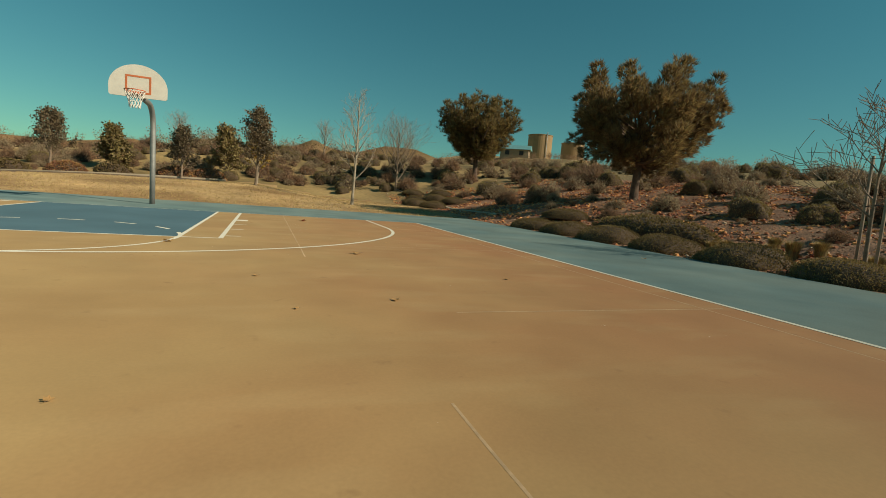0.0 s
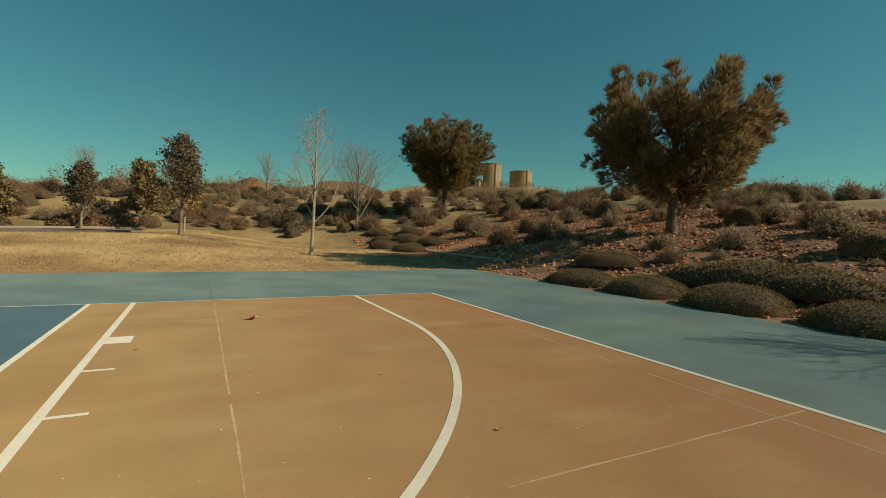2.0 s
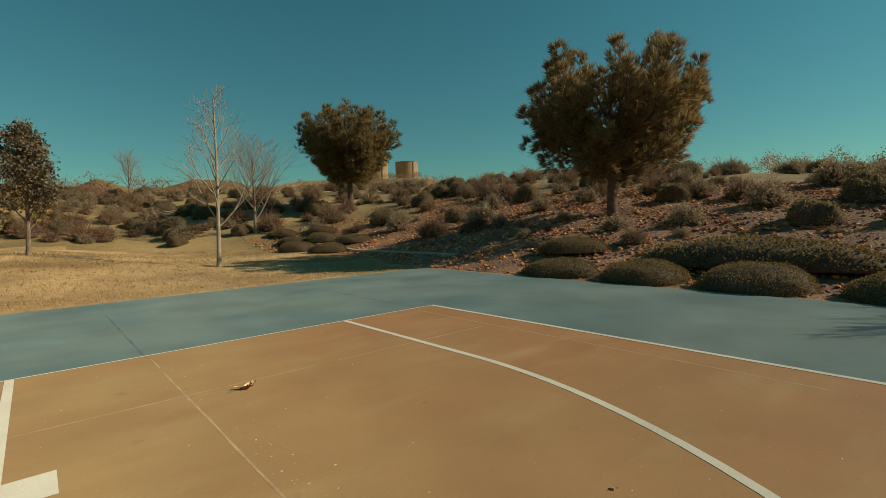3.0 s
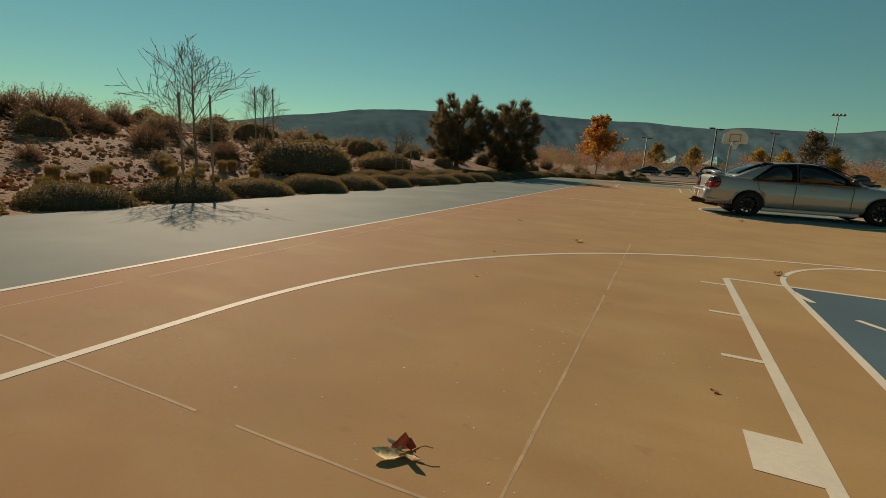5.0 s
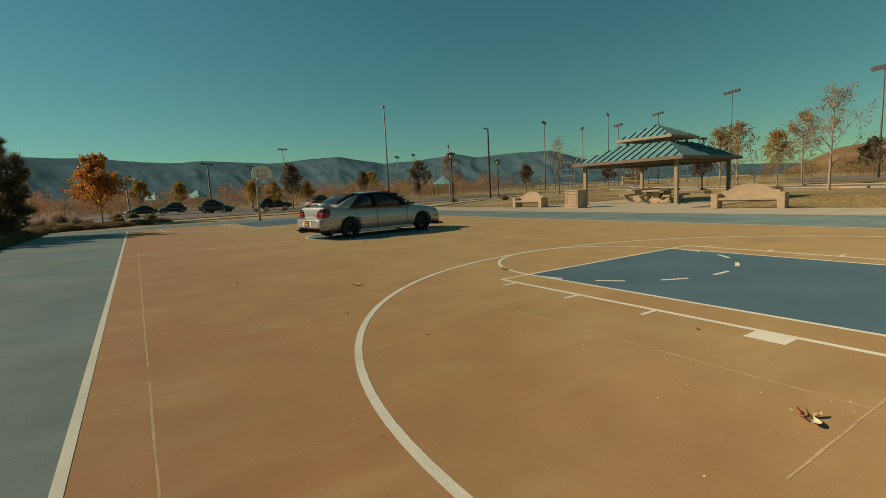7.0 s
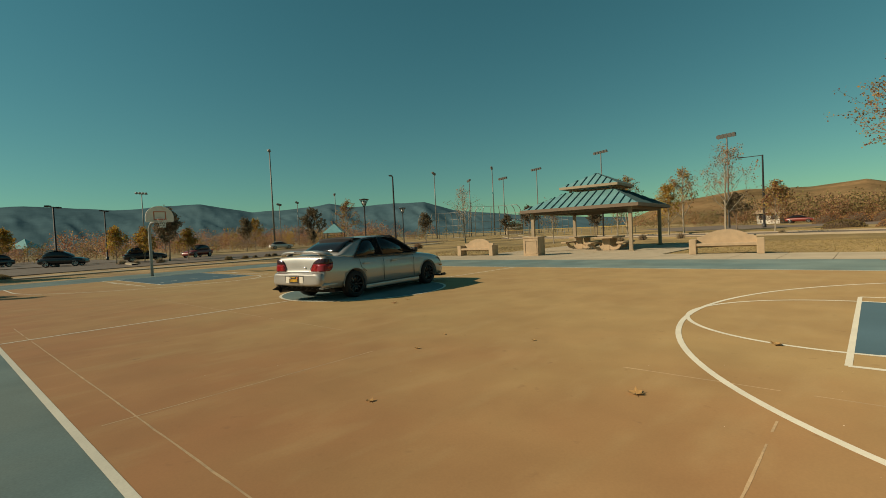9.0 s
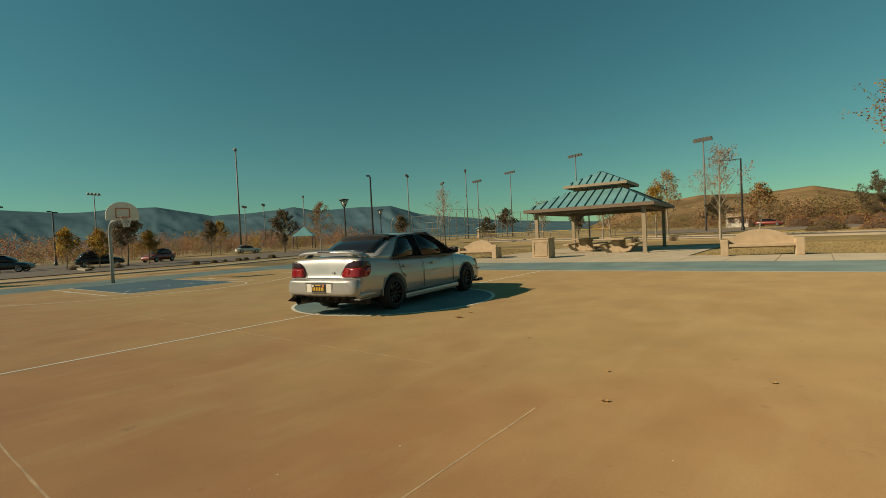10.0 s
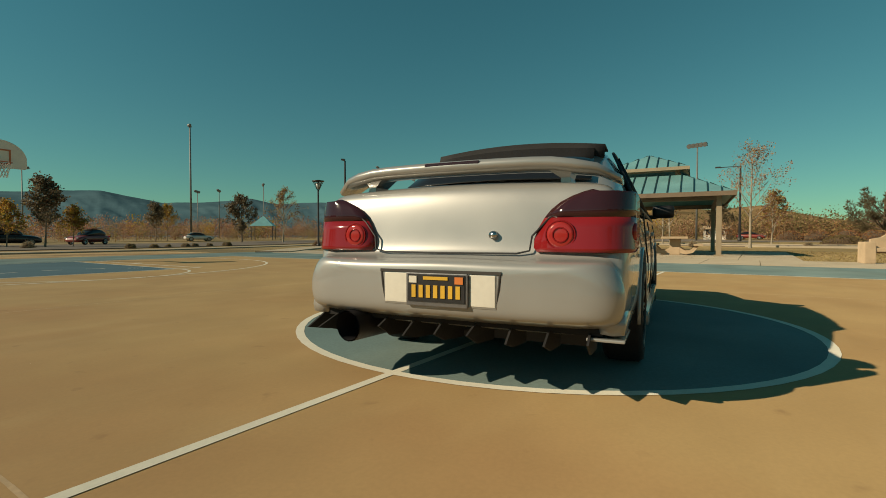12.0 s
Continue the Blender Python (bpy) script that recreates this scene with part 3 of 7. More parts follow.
def pine_tree(m, seed, height_, width, label, needles, tuft=0.3, tufts=900, blades=18, crown_from=0.2, lobes=9, group="pines"):
    """A broad pine: limbs that end in upswept fingers covered with needle tufts, with gaps between."""
    r = random.Random(seed)
    t = thing("pine_tree", m, label, "pine tree", group)
    bm = bmesh.new()
    tube(bm, [(0, 0, -0.2), (0.05, 0.02, height_ * 0.12), (0.12, -0.04, height_ * 0.3), (0.06, 0.03, height_ * 0.55), (0.0, 0.05, height_ * 0.8)], [height_ * 0.034, height_ * 0.026, height_ * 0.023, height_ * 0.017, 0.02], 10, cap=False)
    fingers = []
    mid_z, half_z = height_ * (crown_from + 1) / 2 - 0.1, height_ * (1 - crown_from) / 2
    for k in range(lobes):
        f = (k + 0.5) / lobes
        a = k * 2.399 + r.uniform(-0.3, 0.3)
        sz = -0.85 + 1.75 * f
        cz = math.sqrt(max(0.0, 1 - min(1, abs(sz)) ** 2.3))
        q = r.uniform(0.72, 1.08)
        out = Vector((math.cos(a), math.sin(a), 0))
        tip = out * (width / 2 * cz * q) + Vector((0, 0, mid_z + half_z * sz * r.uniform(0.88, 1.02)))
        axis_ = (out * (0.9 if sz < 0.2 else 0.35) + Vector((0, 0, 0.35 if sz < 0 else 0.8)) + rand_unit(r) * 0.25).normalized()
        ln = width * r.uniform(0.17, 0.27)
        foot = tip - axis_ * ln
        fingers.append((foot, tip, width * r.uniform(0.055, 0.085)))
        base = Vector((0.05, 0, max(height_ * crown_from * 0.9, foot.z - height_ * 0.2)))
        mid = base.lerp(foot, 0.55) + Vector((0, 0, -0.12))
        tube(bm, [base, mid, foot, foot.lerp(tip, 0.8)], [height_ * 0.011, height_ * 0.008, height_ * 0.005, 0.01], 6, cap=False)
        for _ in range(3):
            s0 = mid.lerp(foot, r.uniform(0.1, 1))
            e = s0 + (rand_unit(r) * 0.7 + axis_ * 0.6 + out * 0.3).normalized() * width * r.uniform(0.08, 0.15)
            tube(bm, [s0, e], [height_ * 0.004, 0.006], 4, cap=False)
            fingers.append((s0.lerp(e, 0.4), e, width * r.uniform(0.04, 0.06)))
    part("trunk", bm, M_PINEBARK, t, "rough brown trunk and limbs", True)
    verts, faces = [], []
    size = [(b - a).length * c for a, b, c in fingers]
    for (foot, tip, rad), sz in zip(fingers, size):
        ax = (tip - foot).normalized()
        for _ in range(max(6, int(tufts * sz / sum(size)))):
            f = r.uniform(-0.1, 1) ** 1 if r.random() < 0.9 else 1.0
            u = rand_unit(r)
            u = (u - ax * u.dot(ax)).normalized()
            w = rad * (1.25 - 0.75 * max(0, f)) * r.uniform(0.2, 1.1)
            p = foot.lerp(tip, f) + u * w
            grow = (ax * 0.7 + u * 0.6 + Vector((0, 0, 0.35))).normalized()
            for _ in range(blades):
                d = (grow + rand_unit(r) * 0.55).normalized()
                ln = tuft * r.uniform(0.6, 1.2)
                ww = d.orthogonal().normalized() * 0.014
                ww.rotate(Matrix.Rotation(r.uniform(0, 6.28), 3, d))
                i = len(verts)
                b = p + rand_unit(r) * 0.05
                verts += [tuple(b - ww), tuple(b + ww), tuple(b + d * ln)]
                faces.append((i, i + 1, i + 2))
    mesh_from("crown", verts, faces, needles, t)
    return t


def shrub(name, m, seed, size, leaves, label, n=900, leaf=0.07, upright=0.2, lumps=0.15, group="", flat=False, category="shrub"):
    """A dense shrub: a solid core coloured as inner shade and a coat of small leaves."""
    r = random.Random(seed)
    t = thing(name, m, label, category, group)
    ph = [r.uniform(0, 6) for _ in range(4)]

    def surf(u):
        k = 1 + lumps * (math.sin(4 * u.x + ph[0]) * math.sin(3 * u.y + ph[1]) + 0.6 * math.sin(7 * u.y + ph[2]) * math.sin(6 * u.z + ph[3]))
        return Vector((u.x * size[0] / 2 * k, u.y * size[1] / 2 * k, max(-0.05, u.z) * size[2] * k))
    bm = bmesh.new()
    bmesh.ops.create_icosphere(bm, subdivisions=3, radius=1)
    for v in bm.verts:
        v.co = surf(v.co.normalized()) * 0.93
    part("shade_core", bm, M_CORE, t, "solid dark core for the shaded inside", True)
    verts, faces = [], []
    for _ in range(n):
        u = rand_unit(r)
        u.z = abs(u.z)
        c = surf(u) * r.uniform(0.88, 1.0)
        c.z = max(c.z, 0.01)
        d = (u + rand_unit(r) * 0.8 + Vector((0, 0, upright))).normalized()
        s = leaf * r.uniform(0.6, 1.4)
        add_leaf(verts, faces, c, d, rand_unit(r), s, s * 0.35)
    mesh_from("foliage", verts, faces, leaves, t)
    return t


def tuft(m, seed, label="rounded straw-coloured ornamental grass tuft"):
    r = random.Random(seed)
    t = thing("grass_tuft", m, label, "ornamental grass", "grass tufts on the bank")
    verts, faces = [], []
    for _ in range(900):
        a = r.uniform(0, 6.283)
        q = r.uniform(0.01, 0.10)
        b = Vector((math.cos(a) * q, math.sin(a) * q, 0))
        lean_ = r.uniform(0.02, 0.24)
        d = Vector((math.cos(a) * lean_, math.sin(a) * lean_, 1)).normalized()
        ln = r.uniform(0.26, 0.44)
        w = Vector((-math.sin(a), math.cos(a), 0)) * 0.007
        i = len(verts)
        tip = b + d * ln + Vector((math.cos(a), math.sin(a), -0.5)) * 0.06
        mid = b + d * ln * 0.6
        verts += [tuple(b - w), tuple(b + w), tuple(mid + w), tuple(mid - w), tuple(tip)]
        faces += [(i, i + 1, i + 2, i + 3), (i + 3, i + 2, i + 4)]
    mesh_from("clump", verts, faces, M_STRAW, t)
    return t


def at_ground(x, y, rz=0.0, s=1.0, dz=0.0):
    return Matrix.Translation((x, y, h(x, y) - 0.03 + dz)) @ Matrix.Rotation(rz, 4, "Z")


# the large pine on the bank, a second one further on, and a pair to the south coloured dark as backlit
pine_tree(at_ground(19.15, 3.3, 0.5), 11, 6.5, 7.4, "large broad pine with sunlit olive-brown needles on the mulched bank", M_NEEDLE, 0.27, 7800, 15, 0.28, 46)
pine_tree(at_ground(20.7, 25.0, 1.9), 23, 8.0, 6.8, "rounded olive pine with sun-gold needle colour standing higher on the bank", M_GOLDNEEDLE, 0.34, 8200, 14, 0.3, 84)
pine_tree(at_ground(17.0, -32.0, 0.2), 31, 5.4, 4.5, "pine with needles darkened for backlight at the edge of the bank", M_DKNEEDLE, 0.36, 3600, 12, 0.06, 34)
pine_tree(at_ground(13.5, -33.8, 1.2), 37, 5.6, 4.3, "pine with needles darkened for backlight beside the parking lot", M_DKNEEDLE, 0.38, 3600, 12, 0.06, 34)

# trees on the grass north of the court and along the road there
bare_tree("young_bare_tree", at_ground(7.5, 11.1), 41, 6.0, "slender leafless young tree with pale bark on dry grass", M_PALEBARK, 0.075, 0.25, 17, 3, 0.75, 0.75, 0.30, kids=(3, 4), group="young trees on the grass")
bare_tree("oak_tree", at_ground(2.65, 14.6), 42, 4.1, "small dark evergreen oak with a narrow uneven crown", M_BARK, 0.07, 0.22, 15, 2, 0.7, 0.7, 0.33, M_OAK, 6500, 0.105, 0.32, "oaks by the road")
bare_tree("oak_tree", at_ground(-2.1, 21.7), 43, 3.4, "small dark evergreen oak with a narrow uneven crown", M_BARK, 0.07, 0.2, 14, 2, 0.7, 0.7, 0.33, M_OAK, 5000, 0.11, 0.32, "oaks by the road")
bare_tree("oak_tree", at_ground(-9.5, 22.4), 44, 3.9, "small dark evergreen oak with a rounded crown", M_BARK, 0.08, 0.3, 15, 2, 0.8, 0.6, 0.36, M_OAK, 5500, 0.11, 0.3, "oaks by the road")
bare_tree("oak_tree", at_ground(-14.8, 23.2), 45, 3.6, "small dark evergreen oak with a rounded crown", M_BARK, 0.07, 0.25, 14, 2, 0.8, 0.6, 0.36, M_OAK, 4800, 0.11, 0.3, "oaks by the road")
bare_tree("broadleaf_tree", at_ground(0.2, 26.8), 46, 3.7, "dense olive-green rounded tree beside the road", M_BARK, 0.09, 0.08, 18, 2, 0.8, 0.5, 0.34, M_OLIVE, 5200, 0.2, 0.42)
bare_tree("broadleaf_tree", at_ground(-7.4, 27.4), 47, 3.2, "dense olive-green rounded tree beside the road", M_BARK, 0.09, 0.08, 18, 2, 0.8, 0.5, 0.34, M_OLIVE, 4200, 0.2, 0.42)
bare_tree("bare_tree", at_ground(13.0, 23.2), 48, 5.0, "leafless vase-shaped tree with many fine twigs", M_BARK, 0.10, 0.18, 22, 3, 0.9, 0.85, 0.62, kids=(4, 5), lean=0.01)
bare_tree("bare_tree", at_ground(-4.3, 35.4), 49, 3.4, "leafless vase-shaped tree with many fine twigs", M_BARK, 0.08, 0.2, 15, 3, 0.62, 0.9, 0.5, kids=(4, 4), lean=0.01)
bare_tree("bare_tree", at_ground(9.5, 44), 50, 3.9, "leafless vase-shaped tree with many fine twigs", M_BARK, 0.08, 0.2, 15, 3, 0.62, 0.9, 0.5, kids=(4, 4), lean=0.01)
bare_tree("autumn_tree", at_ground(2.64, 20.1), 51, 3.6, "small thinning tree with yellow autumn leaves", M_PALEBARK, 0.05, 0.3, 12, 2, 0.7, 0.6, 0.3, M_YELLOW, 700, 0.17, 0.25)


def staked_tree(m, seed, height_, label, tall=0.72):
    t = bare_tree("staked_tree", m, seed, height_, label, M_BARK, height_ * 0.0125, 0.34, 12, 3, 1.0, 0.6, 0.42, kids=(4, 5), group="staked young trees", lean=0.015)
    for k, a in enumerate((0.4, 3.5)):
        bm = bmesh.new()
        x, y = 0.34 * math.cos(a), 0.34 * math.sin(a)
        tube(bm, [(x, y, -0.1), (x + 0.02, y, height_ * tall)], 0.028, 8)
        part("stake", bm, M_STAKE, t, "wooden lodgepole stake", True)
    bm = bmesh.new()
    tube(bm, [(0.34 * math.cos(0.4), 0.34 * math.sin(0.4), height_ * 0.42), (0, 0, height_ * 0.43), (0.34 * math.cos(3.5), 0.34 * math.sin(3.5), height_ * 0.42)], 0.012, 6)
    part("tree_tie", bm, M_DARKPOST, t, "dark rubber tie")
    return t


staked_tree(at_ground(14.0, -8.8, 0.55), 61, 3.3, "leafless young tree tied to two wooden stakes behind low shrubs")
staked_tree(at_ground(18.4, -15.4, 0.43), 62, 2.6, "small leafless tree between two tall wooden stakes on the bank", 1.0)
staked_tree(at_ground(14.6, -20.2, 0.13), 63, 2.05, "small leafless tree between two tall wooden stakes on the bank", 0.95)

# clipped mounds along the slab: built a few times, then copied
mounds = []
for i in range(5):
    s = (1.75 + 0.06 * i, 2.0 - 0.06 * ((i * 3) % 5), 0.42 + 0.04 * (i % 3))
    mounds.append(shrub("clipped_shrub", at_ground(12.6, 0.95 - 2.08 * i, i), 70 + i, s, M_HEDGE, "low clipped dark green mounded shrub edging the court slab", 9500, 0.027, 0.3, 0.07, "clipped mounds along the court"))
for i in range(5, 23):
    copy_thing(mounds[(i * 2) % 5], at_ground(12.6 + rng.uniform(-0.12, 0.12), 0.95 - 2.08 * i + rng.uniform(-0.2, 0.2), rng.uniform(0, 6)))
for i in range(20):
    x, y = 14.4 + rng.uniform(-0.2, 0.3), 1.8 - 2.15 * i + rng.uniform(-0.25, 0.25)
    if 0 < i < 8:
        continue
    copy_thing(mounds[i % 5], at_ground(x, y, rng.uniform(0, 6)))
for x, y in ((13.6, 19.0), (12.8, 16.8), (14.6, 17.6), (13.3, 14.4), (15.0, 15.2), (14.0, 21.5), (15.8, 20.0)):
    copy_thing(mounds[int(x * 7) % 5], at_ground(x, y, x * 3))
for x, y in ((5.6, -46.2), (7.0, -44.6), (8.4, -43.4), (9.9, -42.7), (11.3, -42.2), (10.6, -44.4), (8.9, -45.2)):
    copy_thing(mounds[int(x * 9) % 5], at_ground(x, y, x * 3) @ Matrix.Scale(1.05, 4))
shrub("clipped_hedge", at_ground(16.0, -15.2, 0.15), 81, (2.8, 5.2, 1.15), M_HEDGE, "long clipped dark hedge on the bank", 5200, 0.07, 0.3, 0.05, category="hedge")
shrub("clipped_hedge", at_ground(16.4, -21.5, 0.1), 82, (2.4, 4.6, 0.8), M_HEDGE, "long clipped dark hedge on the bank", 4200, 0.07, 0.3, 0.05, category="hedge")
shrub("clipped_hedge", at_ground(14.75, -2.5, 0.05), 83, (1.9, 5.0, 0.62), M_HEDGE, "long clipped dark hedge on the bank", 4600, 0.06, 0.3, 0.06, category="hedge")

# loose scrub over the bank
def scrub(name, m, seed, size, twig, leaves, label, stems=420, leafy=2400, leaf=0.06):
    """A dormant shrub: many thin stems fanning from the root, small leaves on their outer ends."""
    r = random.Random(seed)
    t = thing(name, m, label, "shrub", "scrub on the bank")
    ph = [r.uniform(0, 6.28) for _ in range(3)]
    # small solid core coloured as the shade among the stems
    bm = bmesh.new()
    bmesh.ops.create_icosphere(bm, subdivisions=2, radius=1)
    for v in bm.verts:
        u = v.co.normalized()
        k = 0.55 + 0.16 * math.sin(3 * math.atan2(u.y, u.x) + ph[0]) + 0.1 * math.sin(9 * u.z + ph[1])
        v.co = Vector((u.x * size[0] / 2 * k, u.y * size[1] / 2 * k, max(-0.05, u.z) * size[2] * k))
    part("shade_core", bm, M_CORE, t, "solid dark core for the shaded inside", True)
    verts, faces, ends = [], [], []
    for _ in range(stems):
        a = r.uniform(0, 6.283)
        e = math.asin(r.uniform(0.08, 1.0))
        u = Vector((math.cos(a) * math.cos(e), math.sin(a) * math.cos(e), math.sin(e)))
        k = r.uniform(0.72, 1.08) * (1 + 0.2 * math.sin(3 * a + ph[0]) + 0.13 * math.sin(5 * a + 4 * e + ph[2]))
        tip = Vector((u.x * size[0] / 2 * k, u.y * size[1] / 2 * k, u.z * size[2] * k + 0.05))
        foot = Vector((u.x * 0.1, u.y * 0.1, 0))
        mid = foot.lerp(tip, 0.55) + Vector((0, 0, 0.08 * size[2])) + rand_unit(r) * 0.05
        w = tip.cross(rand_unit(r)).normalized() * 0.011
        i = len(verts)
        verts += [tuple(foot - w), tuple(foot + w), tuple(mid + w), tuple(mid - w), tuple(tip)]
        faces += [(i, i + 1, i + 2, i + 3), (i + 3, i + 2, i + 4)]
        ends.append((mid, tip))
        for _ in range(3):
            b = mid.lerp(tip, r.uniform(0.0, 0.8))
            q = b + ((tip - mid).normalized() + rand_unit(r) * 0.7).normalized() * r.uniform(0.1, 0.24)
            i = len(verts)
            verts += [tuple(b - w * 0.6), tuple(b + w * 0.6), tuple(q)]
            faces.append((i, i + 1, i + 2))
            ends.append((b, q))
    mesh_from("twig_fan", verts, faces, twig, t)
    verts, faces = [], []
    for _ in range(leafy):
        b, q = r.choice(ends)
        c = b.lerp(q, r.uniform(0.35, 1.05)) + rand_unit(r) * 0.035
        c.z = max(c.z, 0.02)
        add_leaf(verts, faces, c, (rand_unit(r) + Vector((0, 0, 0.5))).normalized(), rand_unit(r), leaf * r.uniform(0.6, 1.4), leaf * 0.3)
    mesh_from("foliage", verts, faces, leaves, t)
    return t


M_TWIG = leaf_mat("dry_shrub_twigs", (0.23, 0.14, 0.085), 0.02, 0.35, trans=0.15)
sages = [scrub("sage_shrub", at_ground(x, y), 90 + i, (1.5, 1.4, 0.85), M_TWIG, M_SAGE, "pale grey-green sage shrub on the mulched bank", 300, 2600, 0.06) for i, (x, y) in enumerate(((24.5, 3.0), (26, -2.5), (22.0, 12.0)))]
browns = [scrub("brown_shrub", at_ground(x, y), 100 + i, (2.2, 2.0, 1.1), M_TWIG, M_BROWNBUSH, "rust-brown dormant shrub on the bank", 520, 2600, 0.05) for i, (x, y) in enumerate(((27, -7), (17.6, 22.5), (21, -9)))]
greens = [shrub("rounded_shrub", at_ground(x, y), 110 + i, (1.7, 1.7, 0.95), M_OLIVE, "rounded olive-green shrub on the bank", 3800, 0.05, 0.4, 0.18, "scrub on the bank") for i, (x, y) in enumerate(((18.5, 17.5), (12.2, 30.5), (23.5, 20)))]
spots = []
rs = random.Random(5)
for _ in range(2600):
    y = rs.uniform(-48, 70)
    x = rs.uniform(-18, 46)
    e = float(foot_distance(x, y))
    if e < 3.2 or e > 34 or (x - 17.0) ** 2 + (y + 32.0) ** 2 < 3 or (x - 13.5) ** 2 + (y + 33.8) ** 2 < 4 or (x - 19.8) ** 2 + (y - 4) ** 2 < 6:
        continue
    if any((x - a) ** 2 + (y - b) ** 2 < (2.4 if y > 8 else 3.0) + e * 0.05 for a, b in spots):
        continue
    if y < 8 and e < 6.5 and -26 < y:
        continue
    spots.append((x, y))
    if len(spots) > 340:
        break
for i, (x, y) in enumerate(spots):
    e = float(foot_distance(x, y))
    pool = sages if rs.random() < (0.5 if y < 10 else 0.25) else (browns if rs.random() < 0.55 else greens)
    ob = copy_thing(pool[i % 3], at_ground(x, y, rs.uniform(0, 6), dz=-0.05) @ Matrix.Scale(rs.uniform(0.6, 1.15), 4))
for x, y, k, pool in ((18.0, 0.2, 0.75, 0), (20.8, -1.2, 0.95, 0), (22.5, 1.5, 0.85, 0), (21.5, -4, 0.8, 0), (24, -5, 0.9, 1), (19.8, -6.2, 0.75, 1), (18.6, -10.6, 0.7, 1), (23, -9, 0.9, 1), (25.5, -2, 1.1, 0), (17.2, 2.0, 0.5, 0), (22.0, 6.0, 0.7, 0), (17.6, 7.5, 0.6, 0), (16.4, 10.5, 0.7, 1), (20.2, -12.4, 0.85, 1), (17.4, -12.6, 0.6, 1)):
    copy_thing((sages, browns)[pool][int(x * 5) % 3], at_ground(x, y, x * 2, dz=-0.05) @ Matrix.Scale(k, 4))
for i in range(110):
    x, y = rs.uniform(14.5, 34), rs.uniform(-12, 34)
    e = float(foot_distance(x, y))
    if e < 3.5 or (x - 19.5) ** 2 + (y - 3.8) ** 2 < 2:
        continue
    copy_thing((sages, browns, sages)[i % 3][i % 3], at_ground(x, y, rs.uniform(0, 6), dz=-0.03) @ Matrix.Scale(rs.uniform(0.22, 0.5), 4))
for i in range(190):
    x, y = rs.uniform(-16, 13), rs.uniform(23.5, 44)
    if float(foot_distance(x, y)) < 1.2:
        continue
    copy_thing((browns, greens, sages)[i % 3][i % 3], at_ground(x, y, rs.uniform(0, 6), dz=-0.03) @ Matrix.Scale(rs.uniform(0.4, 0.9), 4))
tufts = [tuft(at_ground(14.3, -5.6), 120), tuft(at_ground(15.2, -6.2), 121)]
for i in range(15):
    x, y = rs.uniform(13.9, 16.2), rs.uniform(-12.5, -5.3)
    copy_thing(tufts[i % 2], at_ground(x, y, rs.uniform(0, 6)) @ Matrix.Scale(rs.uniform(0.75, 1.15), 4))


def rubble(name, seed, n, size, material, label, area, category):
    """Loose stones or chips strewn over the bank, too many to count."""
    r = random.Random(seed)
    verts, faces = [], []
    while len(faces) < n * 6:
        x, y = r.uniform(*area[0]), r.uniform(*area[1])
        e = float(foot_distance(x, y))
        if e < 0.15 or e > 16:
            continue
        z = h(x, y) - 0.02
        s = size * r.uniform(0.4, 1.5)
        m = Euler((r.uniform(-0.5, 0.5), r.uniform(-0.5, 0.5), r.uniform(0, 6.28))).to_matrix()
        i = len(verts)
        for c in ((-1, -1, -1), (1, -1, -1), (1, 1, -1), (-1, 1, -1), (-0.6, -0.7, 1), (0.7, -0.5, 1), (0.6, 0.6, 1), (-0.7, 0.6, 1)):
            q = m @ Vector((c[0] * s * r.uniform(0.6, 1.2), c[1] * s * 0.7 * r.uniform(0.6, 1.2), c[2] * s * 0.35))
            verts.append((x + q.x, y + q.y, z + s * 0.25 + q.z))
        faces += [(i, i + 3, i + 2, i + 1), (i + 4, i + 5, i + 6, i + 7), (i, i + 1, i + 5, i + 4), (i + 1, i + 2, i + 6, i + 5), (i + 2, i + 3, i + 7, i + 6), (i + 3, i, i + 4, i + 7)]
    ob = mesh_from(name, verts, faces, material)
    tagged(ob, label, category, kind="stuff")


rubble("bank_rubble", 131, 2000, 0.055, M_ROCK, "pale broken stones strewn over the planted bank", ((11.9, 30), (-34, 24)), "rubble")
rubble("bark_mulch", 132, 17000, 0.055, M_CHIP, "reddish brown bark chips and dead leaves on the bank", ((11.9, 27), (-26, 22)), "mulch")


def turf(name, seed, n, area, label, material=None):
    r = random.Random(seed)
    verts, faces = [], []
    for _ in range(n):
        x, y = r.uniform(*area[0]), r.uniform(*area[1])
        if float(foot_distance(x, y)) > -0.1:
            continue
        z = h(x, y) - 0.035
        for _ in range(5):
            a = r.uniform(0, 6.28)
            ln = r.uniform(0.03, 0.075)
            bx, by = x + r.uniform(-0.06, 0.06), y + r.uniform(-0.06, 0.06)
            w = 0.006
            i = len(verts)
            verts += [(bx - w * math.sin(a), by + w * math.cos(a), z), (bx + w * math.sin(a), by - w * math.cos(a), z), (bx + math.cos(a) * ln * 0.7, by + math.sin(a) * ln * 0.7, z + ln)]
            faces.append((i, i + 1, i + 2))
    tagged(mesh_from(name, verts, faces, material or M_LITTER), label, "grass", kind="stuff")


turf("dry_turf", 141, 15000, ((-14, 13), (5.45, 20)), "dry straw-coloured dormant turf beside the slab")
turf("dry_turf", 142, 12000, ((-30, -15.6), (-34, 2)), "thin olive-brown dormant turf beside the walk", M_LAWNBLADE)

